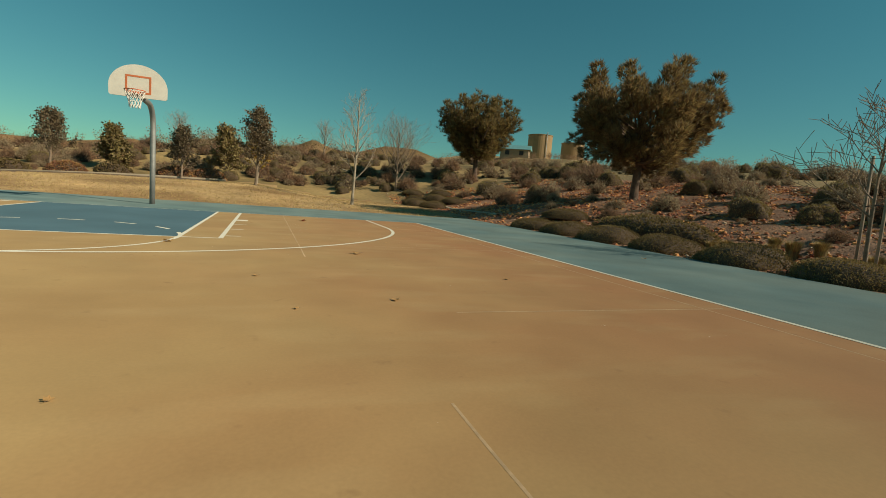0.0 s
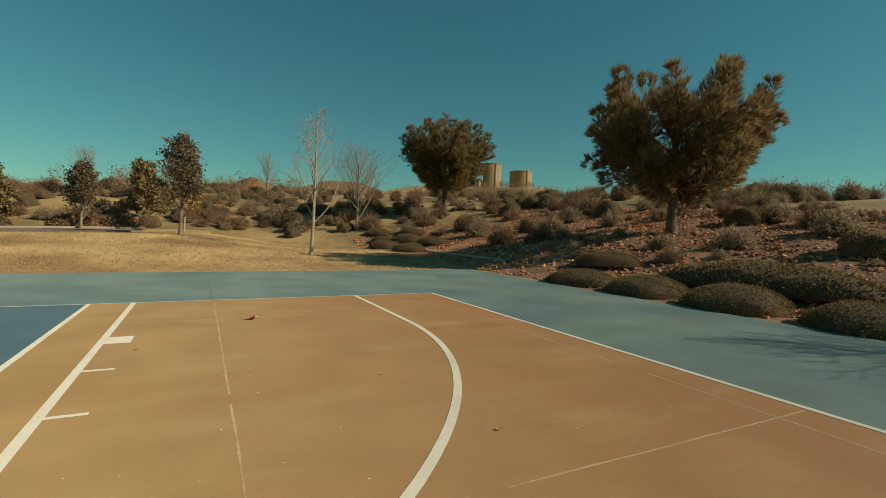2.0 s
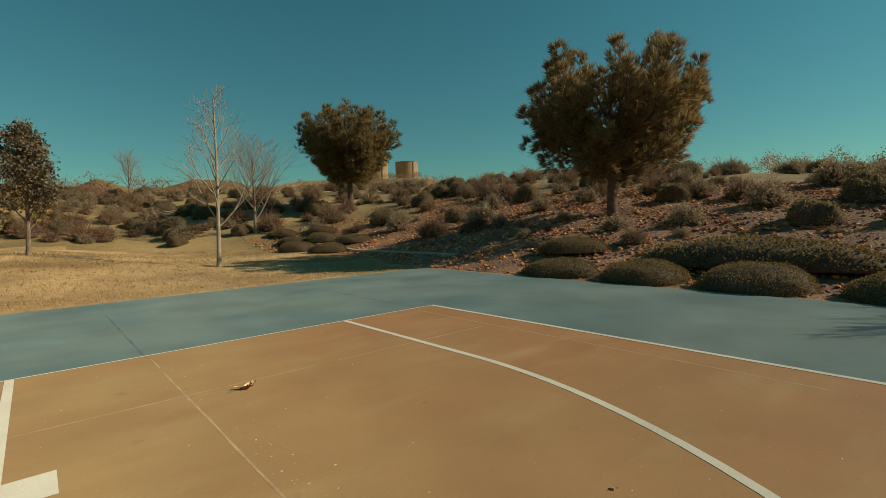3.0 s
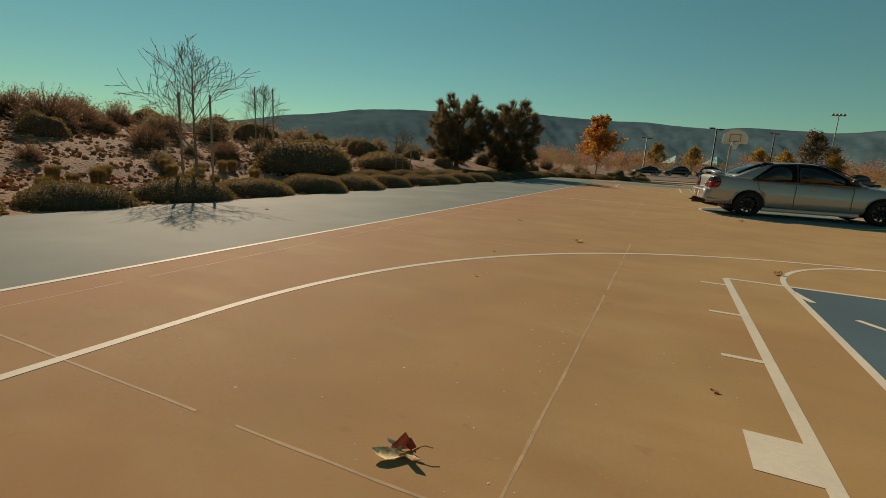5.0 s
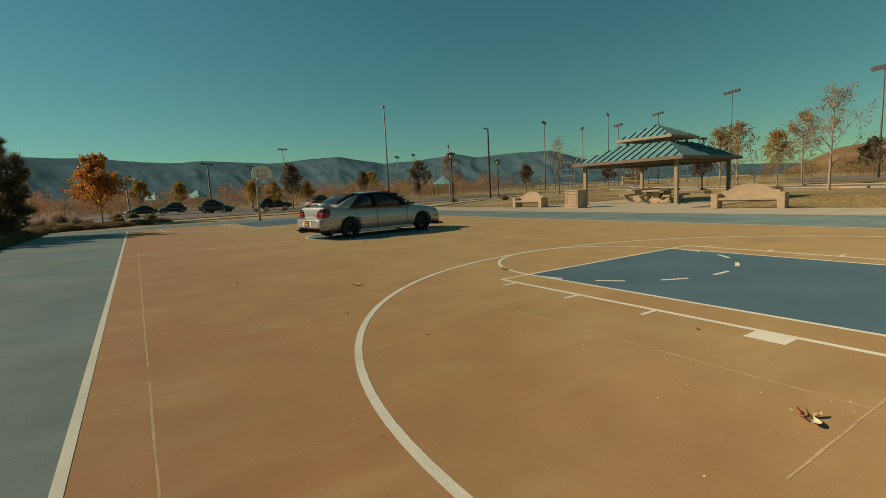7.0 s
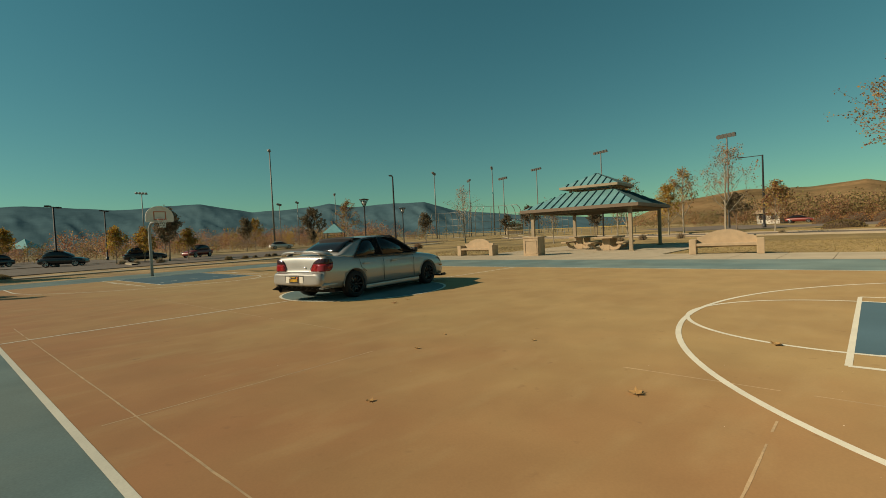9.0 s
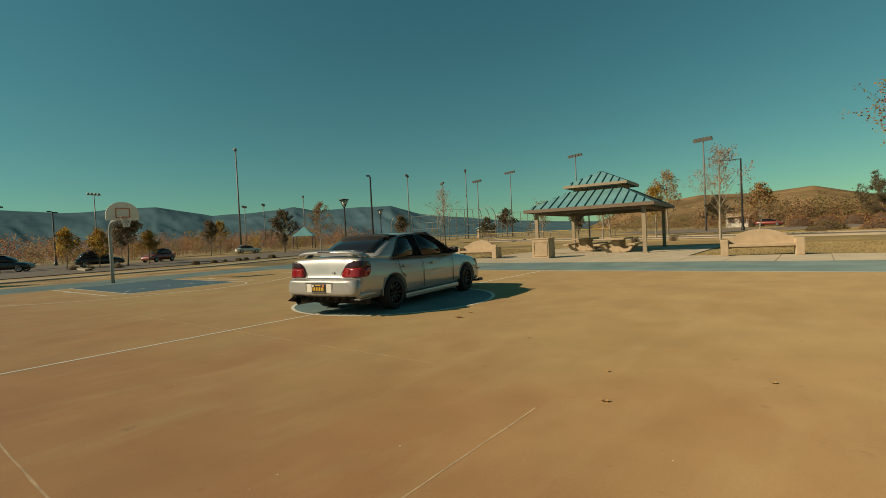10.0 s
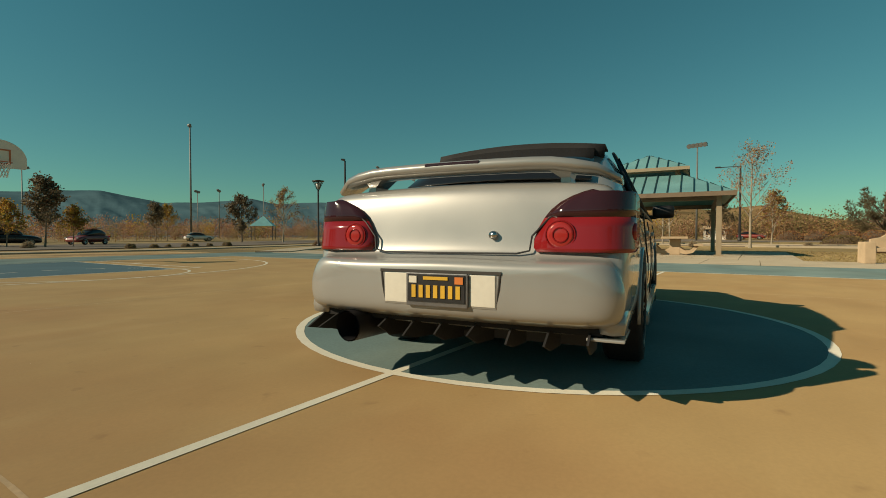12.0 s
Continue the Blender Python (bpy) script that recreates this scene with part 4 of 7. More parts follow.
# ---- west of the court: walk, lawn road, pavilion, seats ----
walk_w = thing("concrete_walk", Matrix.Identity(4), "pale broom-finished concrete walk along the court", "walkway", kind="structure")
for i in range(28):
    bm = bmesh.new()
    box(bm, (-13.75, 4.4 - i * 1.56, -0.04), (3.66, 1.545, 0.1), bevel=0.01)
    part("slab", bm, M_CONC, walk_w)
for i in range(6):
    for j in range(6):
        bm = bmesh.new()
        box(bm, (-16.6 - i * 2.0, -14.8 - j * 1.9, -0.035), (1.985, 1.885, 0.09), bevel=0.01)
        part("slab", bm, M_CONC, walk_w)


def strip(name, pts, width, material, label, dz=0.03, kind="structure", category="road", thick=0.12):
    """A paved band draped over the ground."""
    dense = []
    for (ax, ay), (bx, by) in zip(pts, pts[1:]):
        n = max(1, int(math.hypot(bx - ax, by - ay) / 2.5))
        dense += [(ax + (bx - ax) * i / n, ay + (by - ay) * i / n) for i in range(n)]
    dense.append(pts[-1])
    bm = bmesh.new()
    rows = []
    for i, p in enumerate(dense):
        a, b = Vector(dense[max(0, i - 1)]), Vector(dense[min(len(dense) - 1, i + 1)])
        d = (b - a).normalized()
        s = Vector((-d.y, d.x)) * width / 2
        m = 1 if width < 1 else 4
        ring = [(p[0] + s.x * (1 - 2 * k / m), p[1] + s.y * (1 - 2 * k / m)) for k in range(m + 1)]
        hi = [bm.verts.new((x, y, h(x, y) + dz)) for x, y in ring]
        lo = [bm.verts.new((x, y, h(x, y) + dz - thick)) for x, y in reversed(ring)]
        rows.append(hi + lo)
    for a, b in zip(rows, rows[1:]):
        n = len(a)
        for k in range(n):
            bm.faces.new((a[k], a[(k + 1) % n], b[(k + 1) % n], b[k]))
    bmesh.ops.recalc_face_normals(bm, faces=bm.faces[:])
    ob = link(name, bm, material)
    return tagged(ob, label, category, kind=kind)


road_w = [(-36, 40), (-38, 8), (-43, -14), (-52, -36), (-62, -52), (-80, -66)]
strip("road", road_w, 6.0, M_ASPH, "grey asphalt park drive west of the lawn", 0.03)
strip("kerb", [(x + 3.1, y) for x, y in road_w], 0.25, M_CONC, "pale concrete kerb of the park drive", 0.12, category="kerb", thick=0.2)
strip("kerb", [(x - 3.1, y) for x, y in road_w], 0.25, M_CONC, "pale concrete kerb of the park drive", 0.12, category="kerb", thick=0.2)
strip("road", [(-70, 6), (-70, -22), (-110, -40)], 16, M_ASPH, "asphalt parking court beyond the park drive", 0.04)
strip("road", [(-60, 36), (-34, 24.5), (-20, 20), (-9, 18.3), (0.4, 19.2)], 6.2, M_ASPH, "asphalt road north of the dry lawn", 0.06)
strip("kerb", [(-60, 39.3), (-34, 27.8), (-20, 23.3), (-9, 21.5), (0.6, 22.3)], 0.4, M_CONC, "pale concrete kerb along the north road", 0.16, category="kerb", thick=0.2)
strip("parking_lot", [(14, -62), (-14, -66), (-34, -74), (-60, -80)], 22, M_ASPH, "wide asphalt parking lot south of the court", 0.03)
strip("parking_lot", [(2, -78), (-2, -140)], 26, M_ASPH, "wide asphalt parking lot running away south", 0.035)
strip("concrete_walk", [(14, -45.5), (-10, -47), (-32, -55), (-48, -58)], 1.6, M_CONC, "pale concrete path south of the court", 0.05, category="walkway")
strip("concrete_walk", [(-11.9, -37), (-17, -41), (-30, -50)], 1.8, M_CONC, "pale concrete path leading to the parking lot", 0.055, category="walkway")
strip("kerb", [(-7, -69.5), (-5.2, -58)], 0.5, M_CONC, "pale concrete kerb in the parking lot", 0.16, category="kerb", thick=0.25)
strip("kerb", [(13.4, 5.6), (13.9, 13), (14.1, 20), (11, 33), (9, 40)], 0.16, M_CONC, "thin pale concrete mow strip at the foot of the bank", 0.04, category="kerb", thick=0.2)
strip("ballfield", [(-62, 10), (-66, -14), (-80, -42), (-110, -80)], 26, M_LAWN, "worn olive-brown ball field", 0.02, category="field")
strip("lawn", [(-26, -122), (-50, -106), (-66, -90), (-72, -72), (-66, -56)], 15, M_LAWN, "olive-brown mown lawn between the lots", 0.035, category="lawn")


def hip_panel(parent, c0, c1, c2, c3, material, ribs, rib_mat, name):
    """One sloping roof face with raised standing seams: eave c0-c1, top c3-c2."""
    c0, c1, c2, c3 = (Vector(c) for c in (c0, c1, c2, c3))
    n = (c1 - c0).cross(c3 - c0).normalized()
    bm = bmesh.new()
    top = [bm.verts.new(c) for c in (c0, c1, c2, c3)]
    low = [bm.verts.new(c - n * 0.05) for c in (c0, c1, c2, c3)]
    bm.faces.new(top)
    bm.faces.new(low[::-1])
    for i in range(4):
        bm.faces.new((top[i], low[i], low[(i + 1) % 4], top[(i + 1) % 4]))
    bmesh.ops.recalc_face_normals(bm, faces=bm.faces[:])
    pan = part(name, bm, material, parent, "teal standing-seam metal roof face")
    along = (c1 - c0).normalized()
    upv = n.cross(along).normalized()
    if upv.dot(c3 - c0) < 0:
        upv = -upv
    for k in range(1, ribs):
        s = (c1 - c0).length * k / ribs
        a = c0 + along * s
        rise_l = (c3 - c0).dot(along)
        rise_r = (c1 - c2).dot(along)
        full = (c3 - c0).dot(upv)
        lim = full
        if s < rise_l:
            lim = full * s / rise_l
        if (c1 - c0).length - s < rise_r:
            lim = min(lim, full * ((c1 - c0).length - s) / rise_r)
        b = a + upv * lim
        bm = bmesh.new()
        mid = (a + b) / 2 + n * 0.025
        fr = Matrix((along, upv, n)).transposed().to_4x4()
        box(bm, (0, 0, 0), (0.04, (b - a).length, 0.05), Matrix.Translation(mid) @ fr)
        part("seam", bm, rib_mat, pan)
    return pan


def pavilion(m):
    p = thing("picnic_pavilion", m, "tan steel picnic pavilion with a two-tier teal metal hip roof", "pavilion")
    PX, PY = 3.59, 3.02
    for sx, sy in ((-1, -1), (-1, 1), (1, -1), (1, 1)):
        bm = bmesh.new()
        box(bm, (sx * PX, sy * PY, 1.35), (0.2, 0.2, 2.7), bevel=0.012)
        box(bm, (sx * PX, sy * PY, 0.03), (0.34, 0.34, 0.06), bevel=0.01)
        part("post", bm, M_TANPAINT, p, "square tan steel post")
    ez, ex, ey = 2.82, 4.15, 3.6
    for s in (-1, 1):
        for nm, c_, s_ in (("beam", (s * PX, 0, 2.62), (0.16, 2 * PY, 0.22)), ("fascia", (s * ex, 0, ez - 0.06), (0.06, 2 * ey + 0.06, 0.2)),
                           ("beam", (0, s * PY, 2.62), (2 * PX - 0.17, 0.16, 0.215)), ("fascia", (0, s * ey, ez - 0.06), (2 * ex - 0.07, 0.06, 0.2))):
            part(nm, box(bmesh.new(), c_, s_), M_SOFFIT, p)
    t1, z1 = 1.6, 3.95
    corners = [(-ex, -ey), (ex, -ey), (ex, ey), (-ex, ey)]
    inner = [(-t1, -t1), (t1, -t1), (t1, t1), (-t1, t1)]
    for i in range(4):
        a, b = corners[i], corners[(i + 1) % 4]
        c, d = inner[(i + 1) % 4], inner[i]
        hip_panel(p, (*a, ez), (*b, ez), (*c, z1), (*d, z1), M_TEAL, 14, M_SEAM, "lower_roof")
    bm = bmesh.new()
    for sx, sy in ((-1, -1), (-1, 1), (1, -1), (1, 1)):
        box(bm, (sx * 1.32, sy * 1.32, 4.08), (0.14, 0.14, 0.6))
    for s in (-1, 1):
        box(bm, (s * 1.85, 0, 4.27), (0.06, 3.76, 0.16))
        box(bm, (0, s * 1.85, 4.27), (3.64, 0.06, 0.16))
        box(bm, (s * 1.4, 0, 4.24), (0.1, 2.7, 0.14))
        box(bm, (0, s * 1.4, 4.24), (2.7, 0.1, 0.14))
    part("cupola_frame", bm, M_TANPAINT, p, "tan frame between the roof tiers")
    cor = [(-1.86, -1.86), (1.86, -1.86), (1.86, 1.86), (-1.86, 1.86)]
    for i in range(4):
        a, b = cor[i], cor[(i + 1) % 4]
        c, d = [(q[0] * 0.03, q[1] * 0.03) for q in (cor[(i + 1) % 4], cor[i])]
        hip_panel(p, (*a, 4.34), (*b, 4.34), (*c, 5.25), (*d, 5.25), M_TEAL, 8, M_SEAM, "upper_roof")
    return p


pavilion(pose(-22.1, -19.9, 0.01, 0, 0, 5.6) @ Matrix.Diagonal((1, 1, 0.95, 1)))


def picnic_table(m):
    t = thing("picnic_table", m, "cast concrete picnic table with curved bench supports", "picnic table")
    bm = bmesh.new()
    box(bm, (0, 0, 0.78), (1.1, 2.6, 0.1), bevel=0.02)
    part("tabletop", bm, M_CAST, t)
    for sx in (-1, 1):
        bm = bmesh.new()
        box(bm, (sx * 0.95, 0, 0.46), (0.38, 2.6, 0.1), bevel=0.02)
        part("bench", bm, M_CAST, t)
    for sy in (-1, 1):
        bm = bmesh.new()
        box(bm, (0, sy * 0.75, 0.37), (0.42, 0.16, 0.74), bevel=0.015)
        for sx in (-1, 1):
            pts = [(sx * 0.2, 0.08), (sx * 0.45, 0.02), (sx * 0.75, 0.1), (sx * 0.98, 0.41), (sx * 0.82, 0.41), (sx * 0.62, 0.22), (sx * 0.42, 0.2), (sx * 0.2, 0.34)]
            a = [bm.verts.new((x, sy * 0.75 - 0.07, z)) for x, z in pts]
            b = [bm.verts.new((x, sy * 0.75 + 0.07, z)) for x, z in pts]
            bm.faces.new(a)
            bm.faces.new(b[::-1])
            for i in range(len(pts)):
                j = (i + 1) % len(pts)
                bm.faces.new((a[i], b[i], b[j], a[j]))
        bmesh.ops.recalc_face_normals(bm, faces=bm.faces[:])
        part("pedestal", bm, M_CAST, t, "curved concrete pedestal")
    return t


table = picnic_table(pose(-20.3, -18.4, 0.015, 0, 0, 95.6))
tagged(table, group="pavilion tables")
copy_thing(table, pose(-22.9, -21.4, 0.015, 0, 0, 95.6))


def park_bench(m):
    """A heavy cast bench with block arms and an arched back; it faces +x."""
    b = thing("park_bench", m, "tan cast concrete bench with block arms and arched back", "bench", "benches beside the court")
    for sy in (-1, 1):
        bm = bmesh.new()
        box(bm, (0.05, sy * 1.27, 0.33), (0.62, 0.28, 0.66), bevel=0.03)
        part("arm", bm, M_CAST, b, "solid concrete arm block")
    bm = bmesh.new()
    box(bm, (0.08, 0, 0.42), (0.5, 2.27, 0.12), bevel=0.02)
    part("seat", bm, M_CAST, b)
    bm = bmesh.new()
    n = 28
    pts = [(-1.13, 0.3), (1.13, 0.3), (1.13, 0.74)]
    for i in range(n + 1):
        y = 0.85 - 1.7 * i / n
        pts.append((y, 0.8 + 0.26 * math.cos(y / 0.85 * math.pi / 2) ** 0.7 if abs(y) < 0.849 else 0.8))
    pts.append((-1.13, 0.74))
    f = [bm.verts.new((-0.12, y, z)) for y, z in pts]
    g = [bm.verts.new((-0.27, y, z)) for y, z in pts]
    bm.faces.new(f)
    bm.faces.new(g[::-1])
    for i in range(len(pts)):
        j = (i + 1) % len(pts)
        bm.faces.new((f[i], g[i], g[j], f[j]))
    bmesh.ops.recalc_face_normals(bm, faces=bm.faces[:])
    part("backrest", bm, M_CAST, b, "arched concrete backrest")
    return b


bench = park_bench(pose(-15.3, -11.1, 0.01, 0, 0, 8))
copy_thing(bench, pose(-15.6, -25.1, 0.01, 0, 0, 0))


def litter_bin(m):
    b = thing("litter_bin", m, "square tan cast concrete litter bin with recessed panels", "litter bin")
    bm = bmesh.new()
    box(bm, (0, 0, 0.5), (0.86, 0.92, 1.0), bevel=0.02)
    part("body", bm, M_CAST, b)
    bm = bmesh.new()
    box(bm, (0, 0, 1.03), (0.92, 0.98, 0.07), bevel=0.015)
    part("lid", bm, M_CAST, b, "flat concrete lid")
    for s, a in ((1, 0), (-1, 0), (1, 1), (-1, 1)):
        bm = bmesh.new()
        for c, z in (((0, 0.36), (0.06, 0.72)), ((0, -0.36), (0.06, 0.72))):
            box(bm, (s * 0.44, c[1], 0.5), (0.03, 0.06, 0.72)) if a == 0 else box(bm, (c[1] * 0.93, s * 0.47, 0.5), (0.06, 0.03, 0.72))
        for z in (0.14, 0.86):
            box(bm, (s * 0.44, 0, z), (0.03, 0.66, 0.06)) if a == 0 else box(bm, (0, s * 0.47, z), (0.61, 0.03, 0.06))
        part("panel_frame", bm, M_CAST, b)
    return b


litter_bin(pose(-15.2, -20.7, 0.01, 0, 0, 4))


# ---- lamps ----
def post_lamp(m):
    t = thing("post_lamp", m, "dark bronze path lamp with a flared lantern top", "street lamp", "park lamps")
    bm = bmesh.new()
    tube(bm, [(0, 0, 0), (0, 0, 0.25), (0, 0, 0.26), (0, 0, 4.4)], [0.15, 0.15, 0.075, 0.06], 12)
    part("post", bm, M_DARKPOST, t, smooth=True)
    bm = bmesh.new()
    for k in range(8):
        a = k * math.pi / 4
        tube(bm, [(0.07 * math.cos(a), 0.07 * math.sin(a), 4.35), (0.38 * math.cos(a), 0.38 * math.sin(a), 5.0)], 0.02, 5)
    part("cage", bm, M_DARKPOST, t, "flared lamp ribs")
    bm = bmesh.new()
    tube(bm, [(0, 0, 4.98), (0, 0, 5.02), (0, 0, 5.06), (0, 0, 5.12)], [0.42, 0.46, 0.46, 0.1], 20)
    part("cap", bm, M_DARKPOST, t, smooth=True)
    bm = bmesh.new()
    tube(bm, [(0, 0, 4.45), (0, 0, 4.9)], [0.07, 0.2], 14)
    part("lens", bm, M_LENS, t, "pale lamp lens", True)
    return t


lamp = post_lamp(at_ground(-23.7, -46.5) @ Matrix.Scale(1.12, 4))
copy_thing(lamp, at_ground(-46, -30))
copy_thing(lamp, at_ground(-40, -58))


def area_lamp(m, height_, material, label, arm=0.9, heads=1):
    t = thing("street_lamp", m, label, "street lamp", "park lamps")
    bm = bmesh.new()
    tube(bm, [(0, 0, -0.2), (0, 0, 0.6), (0, 0, 0.61), (0, 0, height_)], [0.22, 0.22, height_ * 0.011 + 0.04, height_ * 0.007 + 0.03], 12)
    part("post", bm, material, t, smooth=True)
    for k in range(heads):
        sgn = 1 if k == 0 else -1
        bm = bmesh.new()
        box(bm, (sgn * arm * 0.5, 0, height_ - 0.06), (arm, 0.09, 0.09))
        part("arm", bm, material, t)
        bm = bmesh.new()
        box(bm, (sgn * (arm + 0.28), 0, height_ - 0.03), (0.62, 0.42, 0.16), bevel=0.03)
        part("head", bm, material, t, "flat box lamp head")
    return t


area_lamp(at_ground(-38.1, -57.7, 0.6), 10.2, M_DARKPOST, "tall dark square street lamp with one flat head")
area_lamp(at_ground(-66.5, -17, 4.75), 9.6, M_DARKPOST, "tall dark street lamp with one arm over the drive", 2.2)
area_lamp(at_ground(-1.6, -72, 1.0), 6.6, M_DARKPOST, "dark twin-headed parking lot lamp", 0.8, 2)
area_lamp(at_ground(-12, -98, 1.0), 8.0, M_DARKPOST, "dark twin-headed parking lot lamp", 0.8, 2)
area_lamp(at_ground(8, -105, 1.0), 7.0, M_DARKPOST, "dark twin-headed parking lot lamp", 0.8, 2)


# steel coloured darker to stand for masts seen against the light
M_MAST = mat("mast_steel_backlit_tone", (0.17, 0.17, 0.16), 0.6, metal=0.3, var=0.15, scale=2, fine=20, bump=0.1)


def flood_pole(m, height_, material, label, lamps=4, width=3.0):
    t = thing("floodlight_mast", m, label, "floodlight mast", "sports floodlights")
    bm = bmesh.new()
    tube(bm, [(0, 0, -0.3), (0, 0, height_)], [height_ * 0.007 + 0.05, height_ * 0.004 + 0.04], 10)
    part("mast", bm, material, t, smooth=True)
    bm = bmesh.new()
    box(bm, (0, 0, height_), (width, 0.14, 0.14))
    part("crossarm", bm, material, t)
    for k in range(lamps):
        x = -width / 2 + width * (k + 0.5) / lamps
        bm = bmesh.new()
        tube(bm, [(x, -0.3, height_ + 0.12), (x, 0.05, height_ + 0.3), (x, 0.2, height_ + 0.38)], [0.34, 0.28, 0.12], 10)
        part("floodlight", bm, material, t)
    return t


flood_pole(at_ground(-43.7, -102.9, 0.3), 21.2, M_MAST, "tall galvanised light mast with one angled flood head", 1, 0.8)
flood_pole(at_ground(-34.9, -159.9, 0.3), 17.0, M_MAST, "distant sports floodlight mast with a short bar of lamps", 4, 3.6)
for x, y, z, wd in ((-98, -52.6, 18.0, 4.4), (-110.2, -76.9, 18.0, 4.5), (-103.7, -87.6, 19.2, 4.5), (-99.8, -93.1, 16, 4), (-86.1, -94.1, 17.4, 4), (-74.5, -22.6, 13.8, 2.8), (-97.2, -79.4, 15, 4), (-83.8, -136.6, 15.4, 4), (-72, -140, 13, 4), (-67, -142, 12.5, 4)):
    flood_pole(at_ground(x, y, rng.uniform(-0.4, 0.4) + 0.9), z, M_MAST, "distant sports floodlight mast with a bar of lamps", 5, wd)

# ---- autumn trees and scrub in the park ----
park = [
    ("autumn_tree", -37.5, -15.6, 201, 7.4, M_PALEBARK, M_RUST, 900, 0.17, "nearly bare young sycamore holding a few rusty leaves"),
    ("autumn_tree", -53.3, -23.2, 202, 7.4, M_PALEBARK, M_ORANGE, 1250, 0.24, "young sycamore with thinning orange-brown leaves"),
    ("autumn_tree", -55.8, -30.9, 203, 7.6, M_PALEBARK, M_ORANGE, 1450, 0.25, "sycamore with thinning orange-brown leaves on the lawn"),
    ("autumn_tree", -25.6, -3.4, 204, 9.8, M_BARK, M_ORANGE, 9000, 0.13, "tall sycamore with sparse orange and green leaves"),
    ("autumn_tree", -46.2, -51.3, 205, 8.0, M_PALEBARK, M_RUST, 420, 0.18, "nearly bare young sycamore holding a few rusty leaves"),
    ("autumn_tree", -34.5, -30.2, 206, 4.2, M_PALEBARK, M_ORANGE, 420, 0.18, "nearly bare young sycamore holding a few rusty leaves"),
    ("autumn_tree", -48.1, -29.2, 207, 6.6, M_PALEBARK, M_YELLOW, 1400, 0.22, "young sycamore with thinning golden leaves"),
    ("autumn_tree", -41.8, -74.3, 208, 7.8, M_PALEBARK, M_ORANGE, 1400, 0.24, "young sycamore with thinning orange-brown leaves"),
    ("autumn_tree", -8.4, -66.4, 209, 3.7, M_BARK, M_YELLOW, 1700, 0.22, "small golden-leaved tree in a parking island"),
    ("autumn_tree", -12.9, -66.2, 217, 3.5, M_BARK, M_YELLOW, 1500, 0.22, "small golden-leaved tree in a parking island"),
    ("autumn_tree", -6.2, -68.4, 210, 3.9, M_BARK, M_YELLOW, 1300, 0.24, "small golden-leaved tree in a parking island"),
    ("autumn_tree", -40.2, -104.7, 211, 6.5, M_BARK, M_YELLOW, 2000, 0.26, "small golden-leaved tree beside the parking lot"),
    ("autumn_tree", 9.4, -47, 212, 5.3, M_BARK, M_BLAZE, 5200, 0.27, "broad tree in full orange autumn leaf"),
    ("autumn_tree", 6.0, -110, 213, 6.0, M_BARK, M_YELLOW, 2400, 0.32, "rounded golden-leaved tree far across the lot"),
    ("autumn_tree", -1.0, -112, 214, 5.6, M_BARK, M_YELLOW, 2200, 0.32, "rounded golden-leaved tree far across the lot"),
    ("autumn_tree", -47, -23, 215, 5.4, M_PALEBARK, M_YELLOW, 1200, 0.24, "young sycamore with thinning golden leaves"),
    ("autumn_tree", -52, -14, 216, 5.0, M_PALEBARK, M_ORANGE, 1400, 0.24, "young sycamore with thinning orange-brown leaves"),
]
for nm, x, y, sd, hh, bark, lf, n, sz, lab in park:
    if hh > 9:
        bare_tree(nm, at_ground(x, y, 1.0), sd, hh, lab, bark, 0.2, 0.2, 26, 3, 0.85, 0.55, 0.44, lf, n, sz, 0.3, "park trees", (4, 5))
    else:
        bare_tree(nm, at_ground(x, y, sd * 0.7), sd, hh, lab, bark, hh * 0.013, 0.2 if n > 1000 else 0.28, 15, 3, 0.75, 0.65, 0.36, lf, int(n * 1.8), sz * 0.68, 0.35, "park trees", (3, 4))
dark_oaks = [bare_tree("oak_tree", at_ground(-40.0, -81.7), 221, 7.2, "round-crowned dark evergreen oak on a bare trunk", M_BARK, 0.1, 0.32, 16, 2, 0.85, 0.5, 0.34, M_OAK, 3600, 0.24, 0.45, "park oaks")]
for x, y, s in ((-10.8, -66.0, 0.82), (-36, -76, 0.45), (-55.4, -68.5, 0.75), (-57, -51, 0.55), (-57.7, -18.5, 0.62), (-52.7, -34.1, 0.5), (-62, -38, 0.7), (-70, -55, 0.8), (-36, -100, 0.9), (-20, -96, 0.8)):
    copy_thing(dark_oaks[0], at_ground(x, y, x) @ Matrix.Scale(s, 4))
# planting along the lots and round the drive
for x, y, s, pool in ((-12.5, -54.5, 0.42, 2), (-14.5, -55.2, 0.36, 2), (-15.9, -55.8, 0.3, 2), (-17.6, -56.2, 0.38, 2), (-18.6, -56.6, 0.36, 2), (-20.4, -57.4, 0.34, 2), (-22.4, -57.8, 0.46, 2), (-24.5, -47.5, 0.55, 1), (-31, -46, 0.6, 1), (-8, -60, 0.6, 0), (-6.4, -62, 0.5, 0), (-5.8, -64.5, 0.6, 0),
                      (-37.5, -22.5, 0.6, 0), (-36, -24, 0.5, 0), (-38.6, -19.5, 0.55, 0), (-40, -12, 0.5, 0), (12.5, -46.5, 0.7, 0), (10.5, -48.5, 0.6, 2), (13.5, -50, 0.8, 1), (8.5, -52, 0.6, 2), (6, -56, 0.7, 2), (12, -57, 0.9, 0), (9, -66, 0.8, 2), (14, -66, 1.0, 1), (7.5, -70, 0.8, 2), (15.5, -47, 0.9, 2), (17, -60, 1.1, 1), (20, -49, 1.1, 2)):
    copy_thing((sages, browns, greens)[pool][int(abs(x * 3)) % 3], at_ground(x, y, x) @ Matrix.Scale(s, 4))
